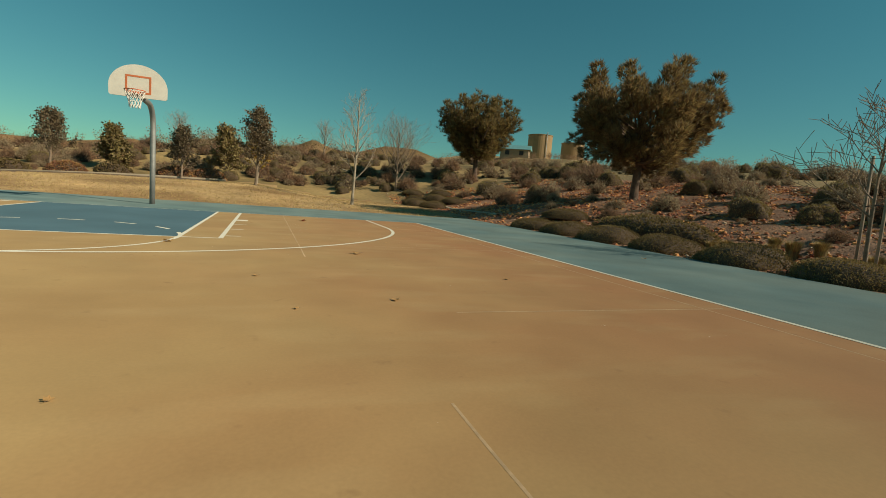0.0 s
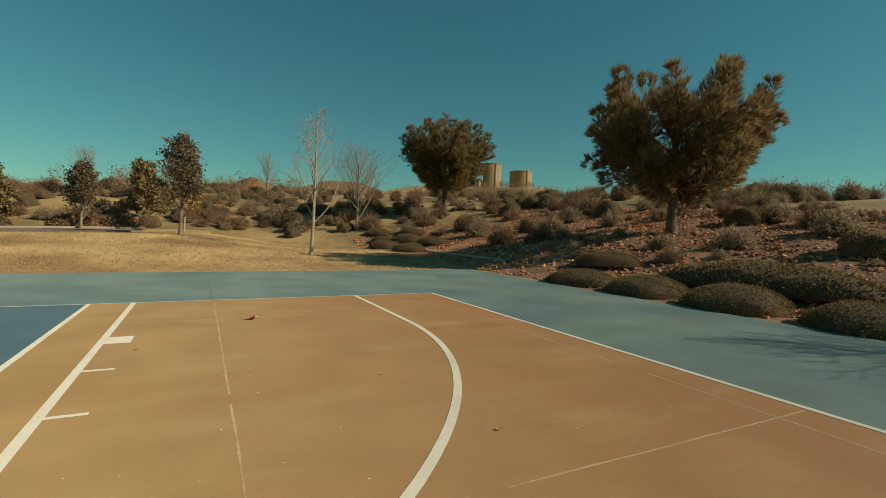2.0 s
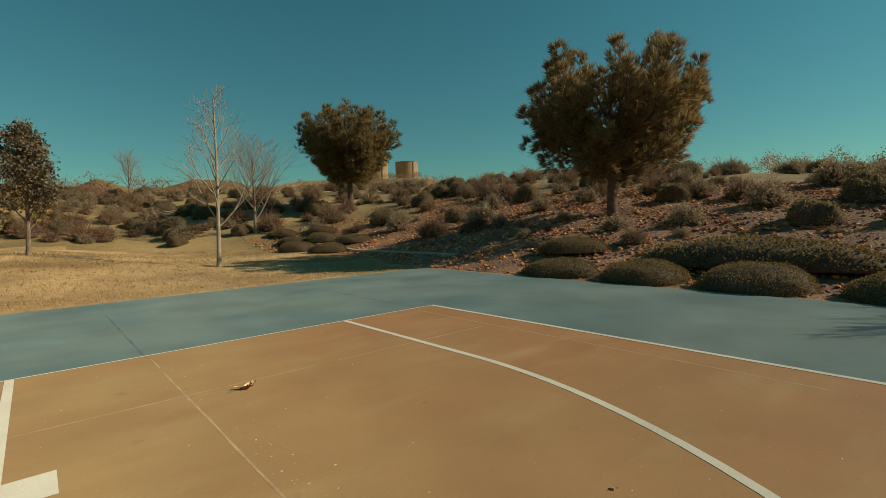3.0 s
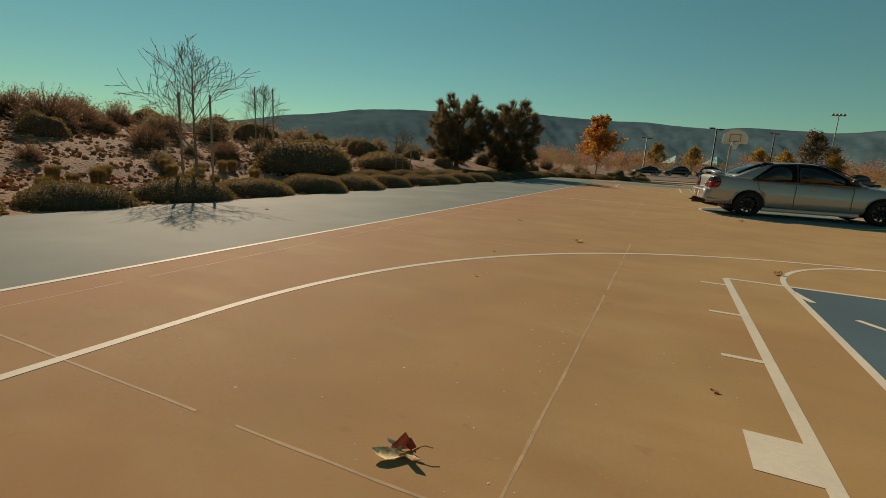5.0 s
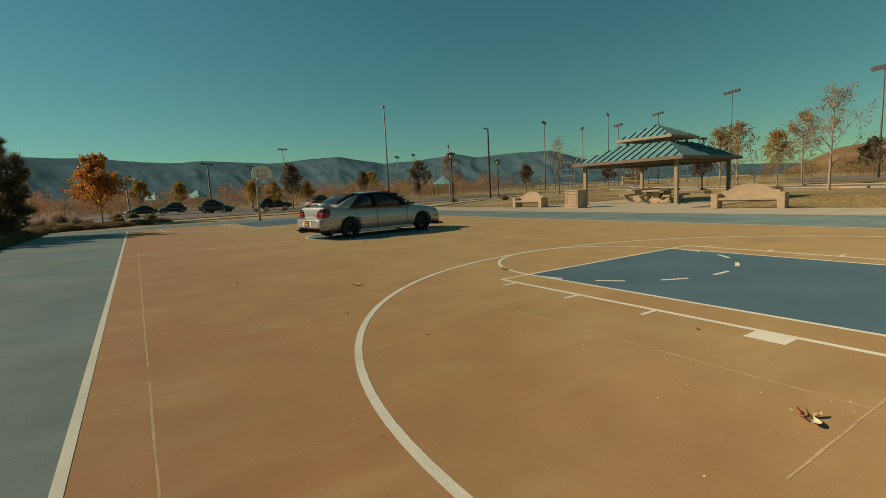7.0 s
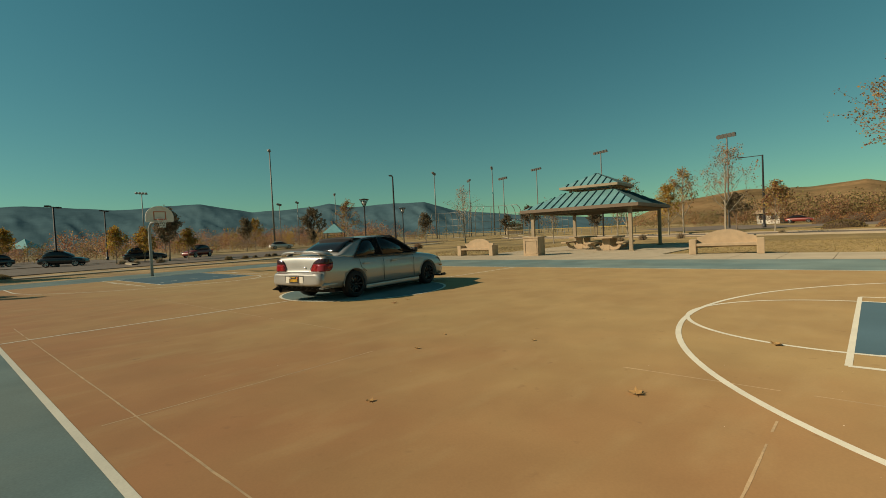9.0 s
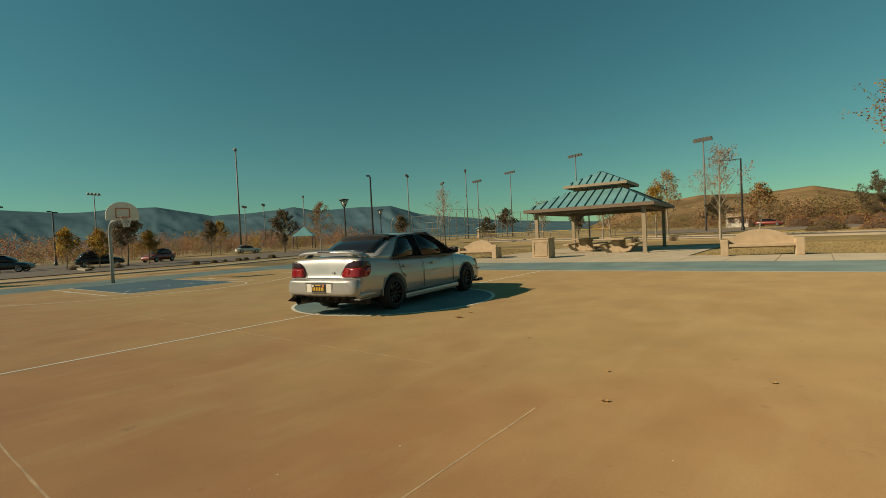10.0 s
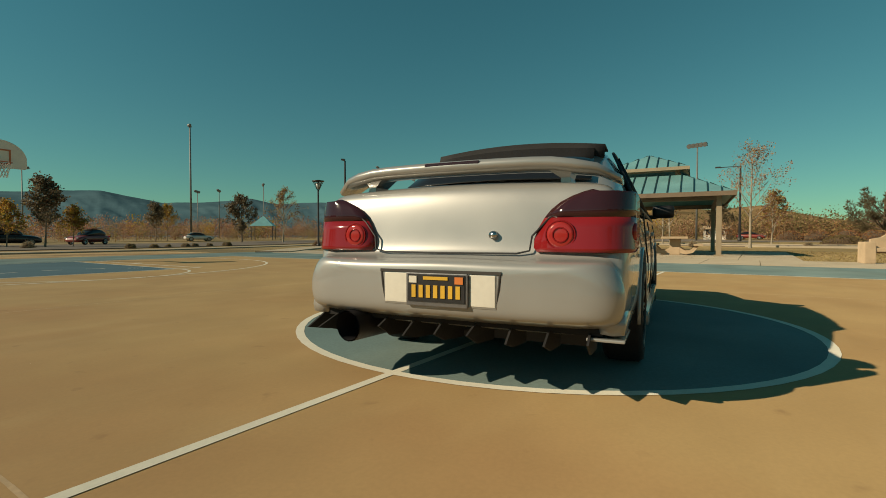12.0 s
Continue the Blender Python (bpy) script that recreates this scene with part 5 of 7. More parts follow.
for i, (x, y, rz) in enumerate(((-52.5, -8.5, 0.1), (-52.0, -4.5, 0.1), (-51.5, -0.5, 0.1), (-6.0, 22.3, 1.5), (-8.6, 22.4, 1.5), (-2.6, 22.6, 1.5), (-11.6, 22.8, 1.45), (-0.6, 22.9, 1.5))):
    shrub("clipped_hedge", at_ground(x, y, rz), 230 + i, (1.2, 3.4 if i < 3 else 2.4, 0.85), M_RUST if i % 3 else M_HEDGE, "low clipped reddish hedge block beside the kerb", 1500, 0.1, 0.3, 0.06, "kerbside hedges", category="hedge")

M_FARRUST = leaf_mat("far_rusty_twigs", (0.42, 0.215, 0.12), 0.03, 0.3, trans=0.3)


# far belts of winter trees, soft rust and gold
def far_belt(name, seed, n, path, spread, hh, material, label):
    r = random.Random(seed)
    verts, faces = [], []
    for _ in range(n):
        f = r.random() * (len(path) - 1)
        i = min(len(path) - 2, int(f))
        x = path[i][0] + (path[i + 1][0] - path[i][0]) * (f - i) + r.uniform(-spread, spread)
        y = path[i][1] + (path[i + 1][1] - path[i][1]) * (f - i) + r.uniform(-spread, spread)
        z0 = h(x, y)
        s = hh * r.uniform(0.5, 1.15)
        ph = r.uniform(0, 6)
        for _ in range(240):
            u = rand_unit(r)
            q = (0.34 + 0.13 * math.sin(5 * u.x + ph) * math.sin(4 * u.z + ph)) * r.uniform(0.5, 1.15)
            c = Vector((x + u.x * s * q, y + u.y * s * q, z0 + s * 0.52 + u.z * s * q * 1.25))
            ln = s * r.uniform(0.03, 0.075)
            add_leaf(verts, faces, c, (u + rand_unit(r)).normalized(), rand_unit(r), ln, ln * 0.42)
        i0 = len(verts)
        verts += [(x - 0.05, y, z0 - 0.1), (x + 0.05, y, z0 - 0.1), (x, y, z0 + s * 0.6)]
        faces.append((i0, i0 + 1, i0 + 2))
    tagged(mesh_from(name, verts, faces, material), label, "far trees", kind="stuff")


far_belt("far_trees", 241, 210, [(70, -150), (10, -170), (-60, -175), (-110, -150)], 14, 6.5, M_FARRUST, "far belt of rusty winter trees beyond the lots")
far_belt("far_trees", 242, 120, [(60, -130), (0, -150), (-70, -150), (-120, -130)], 12, 4.6, M_FARRUST, "far belt of brown bare trees beyond the lots")
far_belt("far_trees", 243, 14, [(20, -135), (-30, -140), (-80, -130)], 10, 6.0, M_YELLOW, "far scattered golden trees beyond the lots")
far_belt("far_trees", 244, 200, [(-120, -50), (-140, -20), (-130, 20), (-110, 50)], 22, 3.6, M_OLIVE, "far grey-green scrub at the foot of the brown hill")
far_belt("far_trees", 245, 60, [(-105, -45), (-120, -10), (-110, 30)], 14, 4.0, M_RUST, "far rusty trees at the foot of the brown hill")
far_belt("far_trees", 248, 210, [(45, -112), (5, -120), (-45, -120), (-95, -108)], 6, 2.9, M_BROWNBUSH, "far low belt of bare brown shrubs behind the parking lot")
far_belt("far_trees", 249, 60, [(30, -108), (-10, -114), (-60, -112), (-95, -100)], 5, 3.4, M_OLIVE, "far olive shrubs behind the parking lot")
far_belt("far_trees", 250, 130, [(-118, -22), (-126, 8), (-116, 50)], 12, 6.2, M_OLIVE, "olive scrub rising behind the parking court")
far_belt("far_trees", 251, 80, [(-112, -26), (-120, 5), (-112, 45)], 10, 5.0, M_BROWNBUSH, "dry brown scrub rising behind the parking court")
for i in range(8):
    shrub("clipped_hedge", at_ground(-79.5, -11.2 + 3.1 * i), 270 + i, (1.6, 3.6, 1.5), M_RUST, "clipped rust-brown hedge block beyond the parking court", 1100, 0.14, 0.3, 0.06, "parking court hedges", category="hedge")
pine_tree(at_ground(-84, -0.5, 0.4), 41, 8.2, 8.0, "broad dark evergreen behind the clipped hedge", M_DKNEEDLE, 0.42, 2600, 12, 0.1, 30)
far_belt("far_trees", 246, 90, [(-30, 44), (-10, 50), (10, 58), (40, 62)], 12, 2.1, M_BROWNBUSH, "far brown scrub on the rising ground")
far_belt("far_trees", 247, 70, [(-40, 50), (-12, 64), (20, 72), (60, 55)], 14, 1.9, M_OLIVE, "far olive scrub on the rising ground")

far_belt("far_scrub", 252, 190, [(30, 48), (48, 66), (66, 88), (92, 112)], 12, 1.7, M_BROWNBUSH, "dry brown scrub on the rise below the tanks")
far_belt("far_scrub", 253, 150, [(36, -34), (38, -10), (42, 14), (46, 40)], 9, 1.35, M_BROWNBUSH, "dry brown scrub along the top of the bank")
far_belt("far_scrub", 254, 70, [(36, -30), (38, -10), (42, 14), (46, 44)], 9, 1.25, M_SAGE, "pale sage scrub along the top of the bank")

# ---- rails and fences of the ball fields ----
M_RAIL = mat("yellow_rail", (0.42, 0.27, 0.06), 0.6, var=0.15, bump=0.1)
fence = thing("field_fence", Matrix.Identity(4), "low chain-link ball field fence with a yellow top rail", "fence")
pts = [(-67, -34), (-78, -52), (-92, -72), (-86, -98), (-62, -122), (-34, -130)]
for (ax, ay), (bx, by) in zip(pts, pts[1:]):
    seg = math.hypot(bx - ax, by - ay)
    for i in range(int(seg / 3)):
        f = i * 3 / seg
        x, y = ax + (bx - ax) * f, ay + (by - ay) * f
        bm = bmesh.new()
        tube(bm, [(x, y, h(x, y) - 0.1), (x, y, h(x, y) + 1.2)], 0.04, 6)
        part("post", bm, M_STEEL, fence)
    bm = bmesh.new()
    tube(bm, [(ax, ay, h(ax, ay) + 1.2), ((ax + bx) / 2, (ay + by) / 2, h((ax + bx) / 2, (ay + by) / 2) + 1.2), (bx, by, h(bx, by) + 1.2)], 0.055, 6)
    part("rail", bm, M_RAIL, fence, "yellow padded top rail")


def backstop(m, label):
    t = thing("backstop_fence", m, label, "backstop", "ball field backstops")
    n = 9
    for k in range(n):
        a = math.pi * (0.15 + 0.7 * k / (n - 1))
        x, y = 9 * math.cos(a), 9 * math.sin(a)
        bm = bmesh.new()
        tube(bm, [(x, y, -0.3), (x, y, 6.2), (x * 0.93, y * 0.93, 7.6), (x * 0.82, y * 0.82, 8.4)], 0.09, 6)
        part("post", bm, M_STEEL, t, "curved galvanised post", True)
    for z, f in ((0.2, 1), (2.1, 1), (4.2, 1), (6.2, 1), (8.4, 0.82)):
        bm = bmesh.new()
        tube(bm, [(9 * f * math.cos(a), 9 * f * math.sin(a), z) for a in (math.pi * (0.15 + 0.7 * k / 16) for k in range(17))], 0.05, 5)
        part("rail", bm, M_STEEL, t)
    return t


b1 = backstop(at_ground(-96, -82, 2.3), "tall curved chain-link baseball backstop of bare posts and rails")
copy_thing(b1, at_ground(-80, -88, 2.0) @ Matrix.Scale(0.8, 4))
copy_thing(b1, at_ground(-118, -78, 2.4) @ Matrix.Scale(0.9, 4))

# ---- buildings and tanks on the skyline ----
M_TANK = mat("tan_tank_paint", (0.36, 0.23, 0.10), 0.7, var=0.12, scale=0.3, fine=3, bump=0.1)
M_STUCCO = mat("tan_stucco", (0.36, 0.27, 0.17), 0.9, var=0.12, scale=0.5, fine=6, bump=0.2)
M_WHITEWALL = mat("white_wall_paint", (0.6, 0.56, 0.48), 0.85, var=0.1, scale=0.5, fine=6, bump=0.2)


def tank(x, y, z0, r, hh):
    t = thing("water_tank", Matrix.Translation((x, y, z0)), "tan painted steel water tank on the skyline", "water tank", "water tanks")
    bm = bmesh.new()
    tube(bm, [(0, 0, -0.5), (0, 0, hh), (0, 0, hh + 0.02)], [r, r, r], 36)
    part("shell", bm, M_TANK, t, smooth=False)
    bm = bmesh.new()
    tube(bm, [(0, 0, hh), (0, 0, hh + 0.15), (0, 0, hh + 0.7)], [r + 0.15, r + 0.15, 0.3], 36)
    part("roof", bm, M_TANK, t, "shallow conical tank roof")
    bm = bmesh.new()
    tube(bm, [(0, -r - 0.25, 0), (0, -r - 0.25, hh + 0.8)], 0.12, 6)
    part("ladder", bm, M_STEEL, t)


tank(82.6, 116.8, h(82.6, 116.8), 3.7, 21.9 - h(82.6, 116.8))
tank(102.6, 128.0, h(102.6, 128.0), 3.9, 22.4 - h(102.6, 128.0))


def small_house(m, w, d, hh, wall, roof, label):
    t = thing("house", m, label, "house")
    bm = bmesh.new()
    box(bm, (0, 0, hh / 2 - 3), (w, d, hh + 6))
    part("wall", bm, wall, t)
    bm = bmesh.new()
    o = 0.6
    a = [(-w / 2 - o, -d / 2 - o, hh), (w / 2 + o, -d / 2 - o, hh), (w / 2 + o, d / 2 + o, hh), (-w / 2 - o, d / 2 + o, hh)]
    r0, r1 = (-w / 2 - o, 0, hh + d * 0.28), (w / 2 + o, 0, hh + d * 0.28)
    v = [bm.verts.new(q) for q in a] + [bm.verts.new(r0), bm.verts.new(r1)]
    for f in ((0, 1, 5, 4), (2, 3, 4, 5), (0, 4, 3), (1, 2, 5), (3, 2, 1, 0)):
        bm.faces.new([v[i] for i in f])
    part("roof", bm, roof, t, "pitched metal roof")
    for k in (-1, 1):
        bm = bmesh.new()
        box(bm, (k * w * 0.25, -d / 2 - 0.03, hh * 0.5), (1.2, 0.08, 1.2))
        part("window", bm, M_DARKPOST, t, "dark window")


small_house(pose(70.5, 109.8, h(70.5, 109.8), 0, 0, -35), 8, 5, 2.0, M_STUCCO, M_TEAL, "tan stucco building with a teal metal roof on the rise")
small_house(pose(-111, -22, 1.2, 0, 0, 70), 4.5, 3, 1.3, M_WHITEWALL, M_STUCCO, "small white park building beside the far lot")
small_house(pose(-120, -92, 0.8, 0, 0, 40), 9, 5, 2.8, M_STUCCO, M_TEAL, "tan ball field building with a teal roof")
small_house(pose(14, 70, 2.6, 0, 0, 10), 6, 5, 2.6, mat("orange_stucco", (0.42, 0.2, 0.08), 0.9, bump=0.1), M_SOFFIT, "small orange-walled house behind the trees")
for x, y in ((-8, -150), (2, -158), (-60, -104)):
    t = thing("shade_sail", at_ground(x, y), "small pointed teal shade canopy on posts", "shade canopy", "shade canopies")
    bm = bmesh.new()
    tube(bm, [(0, 0, 3.0), (0, 0, 5.2)], [3.4, 0.05], 4)
    part("canopy", bm, M_TEAL, t)
    for sx, sy in ((-1, 0), (1, 0), (0, 1), (0, -1)):
        bm = bmesh.new()
        tube(bm, [(sx * 3.0, sy * 3.0, 0), (sx * 3.0, sy * 3.0, 3.1)], 0.08, 6)
        part("post", bm, M_DARKPOST, t)

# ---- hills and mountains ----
# blue distance haze is put into the base colour of the mountains
M_RIDGE = mat("mountain_haze_tint", (0.074, 0.135, 0.158), 1.0, spec=0.0, dr=0.0, var=0.1, scale=0.004, fine=0.02, bump=0.12, bump_scale=0.012, second=(0.058, 0.112, 0.136), dist=30)
M_DRYHILL = mat("dry_brown_hill", (0.24, 0.15, 0.075), 1.0, spec=0.0, dr=0.2, var=0.25, scale=0.02, fine=0.15, bump=0.8, bump_scale=0.06, second=(0.16, 0.115, 0.06), dist=4)


def ridge(name, r0, az0, az1, crest, seed, material, label, depth=700, rough=0.12, n=260, rows=14):
    """A mountain range round part of the horizon; crest gives its height angle by compass angle."""
    noise.seed_set(seed)
    verts, faces = [], []
    for i in range(n + 1):
        az = az0 + (az1 - az0) * i / n
        el = np.interp(az, [c[0] for c in crest], [c[1] for c in crest])
        top = r0 * math.tan(radians(el))
        for j in range(rows + 1):
            f = j / rows
            rr = r0 - depth * (1 - f)
            x, y = rr * math.sin(radians(az)), rr * math.cos(radians(az))
            gully = noise.fractal(Vector((x * 0.004, y * 0.004, seed)), 1.0, 2.1, 6)
            spur = 1 - 2 * abs(noise.fractal(Vector((az * 0.34 + 1.9 * f, f * 1.3, seed)), 1.0, 2.1, 5))
            z = top * (f ** 1.1) * (1 + rough * spur * (1 - f) * 2.6) + top * rough * gully * (0.10 + 0.3 * f)
            verts.append((x, y, z - 6 * (1 - f)))
    for i in range(n):
        for j in range(rows):
            a = i * (rows + 1) + j
            faces.append((a, a + 1, a + rows + 2, a + rows + 1))
    ob = mesh_from(name, verts, faces, material, smooth=True)
    tagged(ob, label, "mountains", kind="structure")


ridge("mountain_range", 2600, 116, 262, ((116, 0.5), (122, 1.2), (128, 2.0), (135.5, 3.3), (143, 4.4), (149.5, 5.1), (157, 4.9), (165, 5.3), (170, 5.0), (177.5, 4.75), (183, 4.35), (186, 4.45), (190, 4.2), (193.5, 4.15), (200.7, 4.5), (206, 3.5), (212.5, 4.0), (214.4, 4.3), (217, 3.8), (223, 4.05), (225.5, 4.15), (229, 2.9), (236, 2.0), (245, 1.2), (262, 0.4)), 3, M_RIDGE, "long mountain range tinted haze-blue on the southern horizon", 1100, 0.09, 620, 22)
ridge("brown_hill", 620, 248, 287, ((248, 0.5), (252, 2.3), (259.4, 3.2), (265, 2.95), (269, 3.25), (272, 2.4), (274.5, 1.8), (280, 1.0), (287, 0.4)), 5, M_DRYHILL, "bare brown hill on the western horizon", 330, 0.06, 160)
ridge("brown_hill", 420, -34, 62, ((-34, 1.8), (-25, 2.6), (-17.5, 2.7), (-12.5, 3.6), (-9, 2.9), (-5, 3.3), (1.9, 4.1), (3.8, 4.8), (5.6, 5.65), (7.2, 5.0), (8.9, 4.6), (11.2, 4.8), (14, 5.7), (17.6, 5.6), (22, 4.2), (36, 4.2), (50, 3.0), (62, 1.5)), 7, M_DRYHILL, "low brown mounds on the northern skyline", 260, 0.05, 200)


# ---- the silver saloon on the centre circle ----
M_SILVER = mat("silver_metallic_paint", (0.32, 0.315, 0.295), 0.38, metal=0.28, var=0.015, scale=2, fine=4, bump=0, coat=1.0)
M_SILVER.node_tree.nodes["Principled BSDF"].inputs["Coat IOR"].default_value = 1.7
M_CARGLASS = glass("tinted_glass", (0.012, 0.012, 0.014), 0.04)
M_BLACK = mat("black_plastic", (0.012, 0.011, 0.012), 0.5, var=0.15, scale=5, fine=40, bump=0.08)
M_TYRE = mat("tyre_rubber", (0.014, 0.013, 0.013), 0.85, var=0.2, scale=8, fine=60, bump=0.2)
M_RIMDARK = mat("gunmetal_rim", (0.035, 0.033, 0.033), 0.35, metal=0.7, var=0.1, scale=8, fine=60, bump=0.03)
M_RED = glass("red_tail_lens", (0.22, 0.012, 0.014), 0.1)
M_REDBRIGHT = glass("bright_red_lens", (0.33, 0.025, 0.022), 0.12)
M_SMOKE = glass("smoked_tail_lens", (0.035, 0.01, 0.012), 0.08)
M_CHROME = mat("polished_metal", (0.6, 0.58, 0.54), 0.18, metal=1.0, var=0.05, bump=0.02)
# dark grey that stands for shadow in the plate recess
M_SHADOWGAP = mat("recess_shadow_grey", (0.05, 0.045, 0.04), 0.8, var=0.1, bump=0)
M_PLATE = mat("black_plate", (0.015, 0.014, 0.014), 0.45, var=0.1, bump=0.02)
M_PLATEBAR = mat("yellow_plate_paint", (0.62, 0.36, 0.03), 0.5, var=0.08, bump=0.02)
M_BLAZEPAINT = mat("orange_sticker_paint", (0.6, 0.17, 0.03), 0.5, var=0.08, bump=0.02)
M_FRAME = mat("plate_frame_metal", (0.25, 0.24, 0.24), 0.35, metal=0.8, var=0.1, bump=0.02)
M_HEADLENS = glass("headlamp_lens", (0.25, 0.26, 0.26), 0.08)
M_ORANGELENS = glass("amber_lens", (0.5, 0.16, 0.02), 0.1)


def loft(stations, half, material, name, parent, label, sub=2, cut=None):
    """A shell through cross-sections along x; half(station) gives its right-hand outline from below to above."""
    bm = bmesh.new()
    rings = []
    for st in stations:
        pts = half(st)
        ring = [(x, -y, z) for x, y, z in reversed(pts[1:-1])]
        full = pts + ring
        rings.append([bm.verts.new(p) for p in full])
    n = len(rings[0])
    for a, b in zip(rings, rings[1:]):
        for k in range(n):
            bm.faces.new((a[k], a[(k + 1) % n], b[(k + 1) % n], b[k]))
    bm.faces.new(rings[0][::-1])
    bm.faces.new(rings[-1])
    bmesh.ops.recalc_face_normals(bm, faces=bm.faces[:])
    ob = part(name, bm, material, parent, label, True)
    sd = ob.modifiers.new("round", "SUBSURF")
    sd.levels = sd.render_levels = sub
    cutters = []
    for x, r in cut or ():
        cb = bmesh.new()
        tube(cb, [(x, -2, 0.32), (x, 2, 0.32)], r, 40)
        c = link("cutter", cb, M_BLACK)
        c.parent = parent
        md = ob.modifiers.new("arch", "BOOLEAN")
        md.object, md.operation, md.solver = c, "DIFFERENCE", "EXACT"
        cutters.append(c)
    bpy.context.view_layer.update()
    dg = bpy.context.evaluated_depsgraph_get()
    me = bpy.data.meshes.new_from_object(ob.evaluated_get(dg))
    ob.modifiers.clear()
    ob.data = me
    me.materials.clear()
    me.materials.append(material)
    me.polygons.foreach_set("use_smooth", [True] * len(me.polygons))
    me.polygons.foreach_set("material_index", [0] * len(me.polygons))
    for c in cutters:
        bpy.data.objects.remove(c)
    return ob


def quad_sheet(grid, name, material, parent, label="", thick=0.008, smooth=True):
    """A curved sheet with thickness from rows of points."""
    bm = bmesh.new()
    g = [[Vector(p) for p in row] for row in grid]
    nv = []
    for i, row in enumerate(g):
        line_ = []
        for j, p in enumerate(row):
            u = g[min(i + 1, len(g) - 1)][j] - g[max(i - 1, 0)][j]
            v = g[i][min(j + 1, len(row) - 1)] - g[i][max(j - 1, 0)]
            n = u.cross(v).normalized()
            line_.append((bm.verts.new(p), bm.verts.new(p - n * thick)))
        nv.append(line_)
    R, C = len(nv), len(nv[0])
    for i in range(R - 1):
        for j in range(C - 1):
            for k in (0, 1):
                bm.faces.new((nv[i][j][k], nv[i + 1][j][k], nv[i + 1][j + 1][k], nv[i][j + 1][k]))
    for i in range(R - 1):
        for j in (0, C - 1):
            bm.faces.new((nv[i][j][0], nv[i][j][1], nv[i + 1][j][1], nv[i + 1][j][0]))
    for j in range(C - 1):
        for i in (0, R - 1):
            bm.faces.new((nv[i][j][0], nv[i][j][1], nv[i][j + 1][1], nv[i][j + 1][0]))
    bmesh.ops.recalc_face_normals(bm, faces=bm.faces[:])
    return part(name, bm, material, parent, label, smooth)


def wheel(parent, x, y, r, width, rim_mat, spokes=10):
    """A road wheel whose outer face looks along the sign of y."""
    s = 1 if y > 0 else -1
    w = new("wheel")
    w.parent = parent
    w.location = (x, y, r)
    bm = bmesh.new()
    prof = [(-0.5, 0.70), (-0.5, 0.93), (-0.38, 1.0), (0.38, 1.0), (0.5, 0.93), (0.5, 0.70)]
    rings = []
    for k in range(40):
        a = 2 * math.pi * k / 40
        rings.append([bm.verts.new((r * q * math.cos(a), p * width, r * q * math.sin(a))) for p, q in prof])
    for k in range(40):
        A, B = rings[k], rings[(k + 1) % 40]
        for j in range(len(prof) - 1):
            bm.faces.new((A[j], A[j + 1], B[j + 1], B[j]))
    bmesh.ops.recalc_face_normals(bm, faces=bm.faces[:])
    part("tyre", bm, M_TYRE, w, "black tyre", True)
    bm = bmesh.new()
    ring = [(math.cos(2 * math.pi * k / 36), math.sin(2 * math.pi * k / 36)) for k in range(37)]
    tube(bm, [(r * 0.69 * c, s * width * 0.44, r * 0.69 * d) for c, d in ring], 0.018, 6, cap=False)
    tube(bm, [(0, -s * width * 0.1, 0), (0, s * width * 0.42, 0)], [r * 0.2, r * 0.16], 16)
    for k in range(spokes):
        a = 2 * math.pi * k / spokes
        for da in (-0.09, 0.09):
            tube(bm, [(r * 0.14 * math.cos(a), s * width * 0.36, r * 0.14 * math.sin(a)), (r * 0.67 * math.cos(a + da), s * width * 0.42, r * 0.67 * math.sin(a + da))], [0.02, 0.013], 6)
    tube(bm, [(0, -s * width * 0.45, 0), (0, s * width * 0.05, 0)], [r * 0.69, r * 0.66], 36, cap=False)
    part("rim", bm, rim_mat, w, "dark multi-spoke alloy rim", True)
    bm = bmesh.new()
    tube(bm, [(0, -s * 0.02, 0), (0, s * 0.0, 0)], r * 0.52, 24)
    part("brake_disc", bm, M_STEEL, w)
    return w


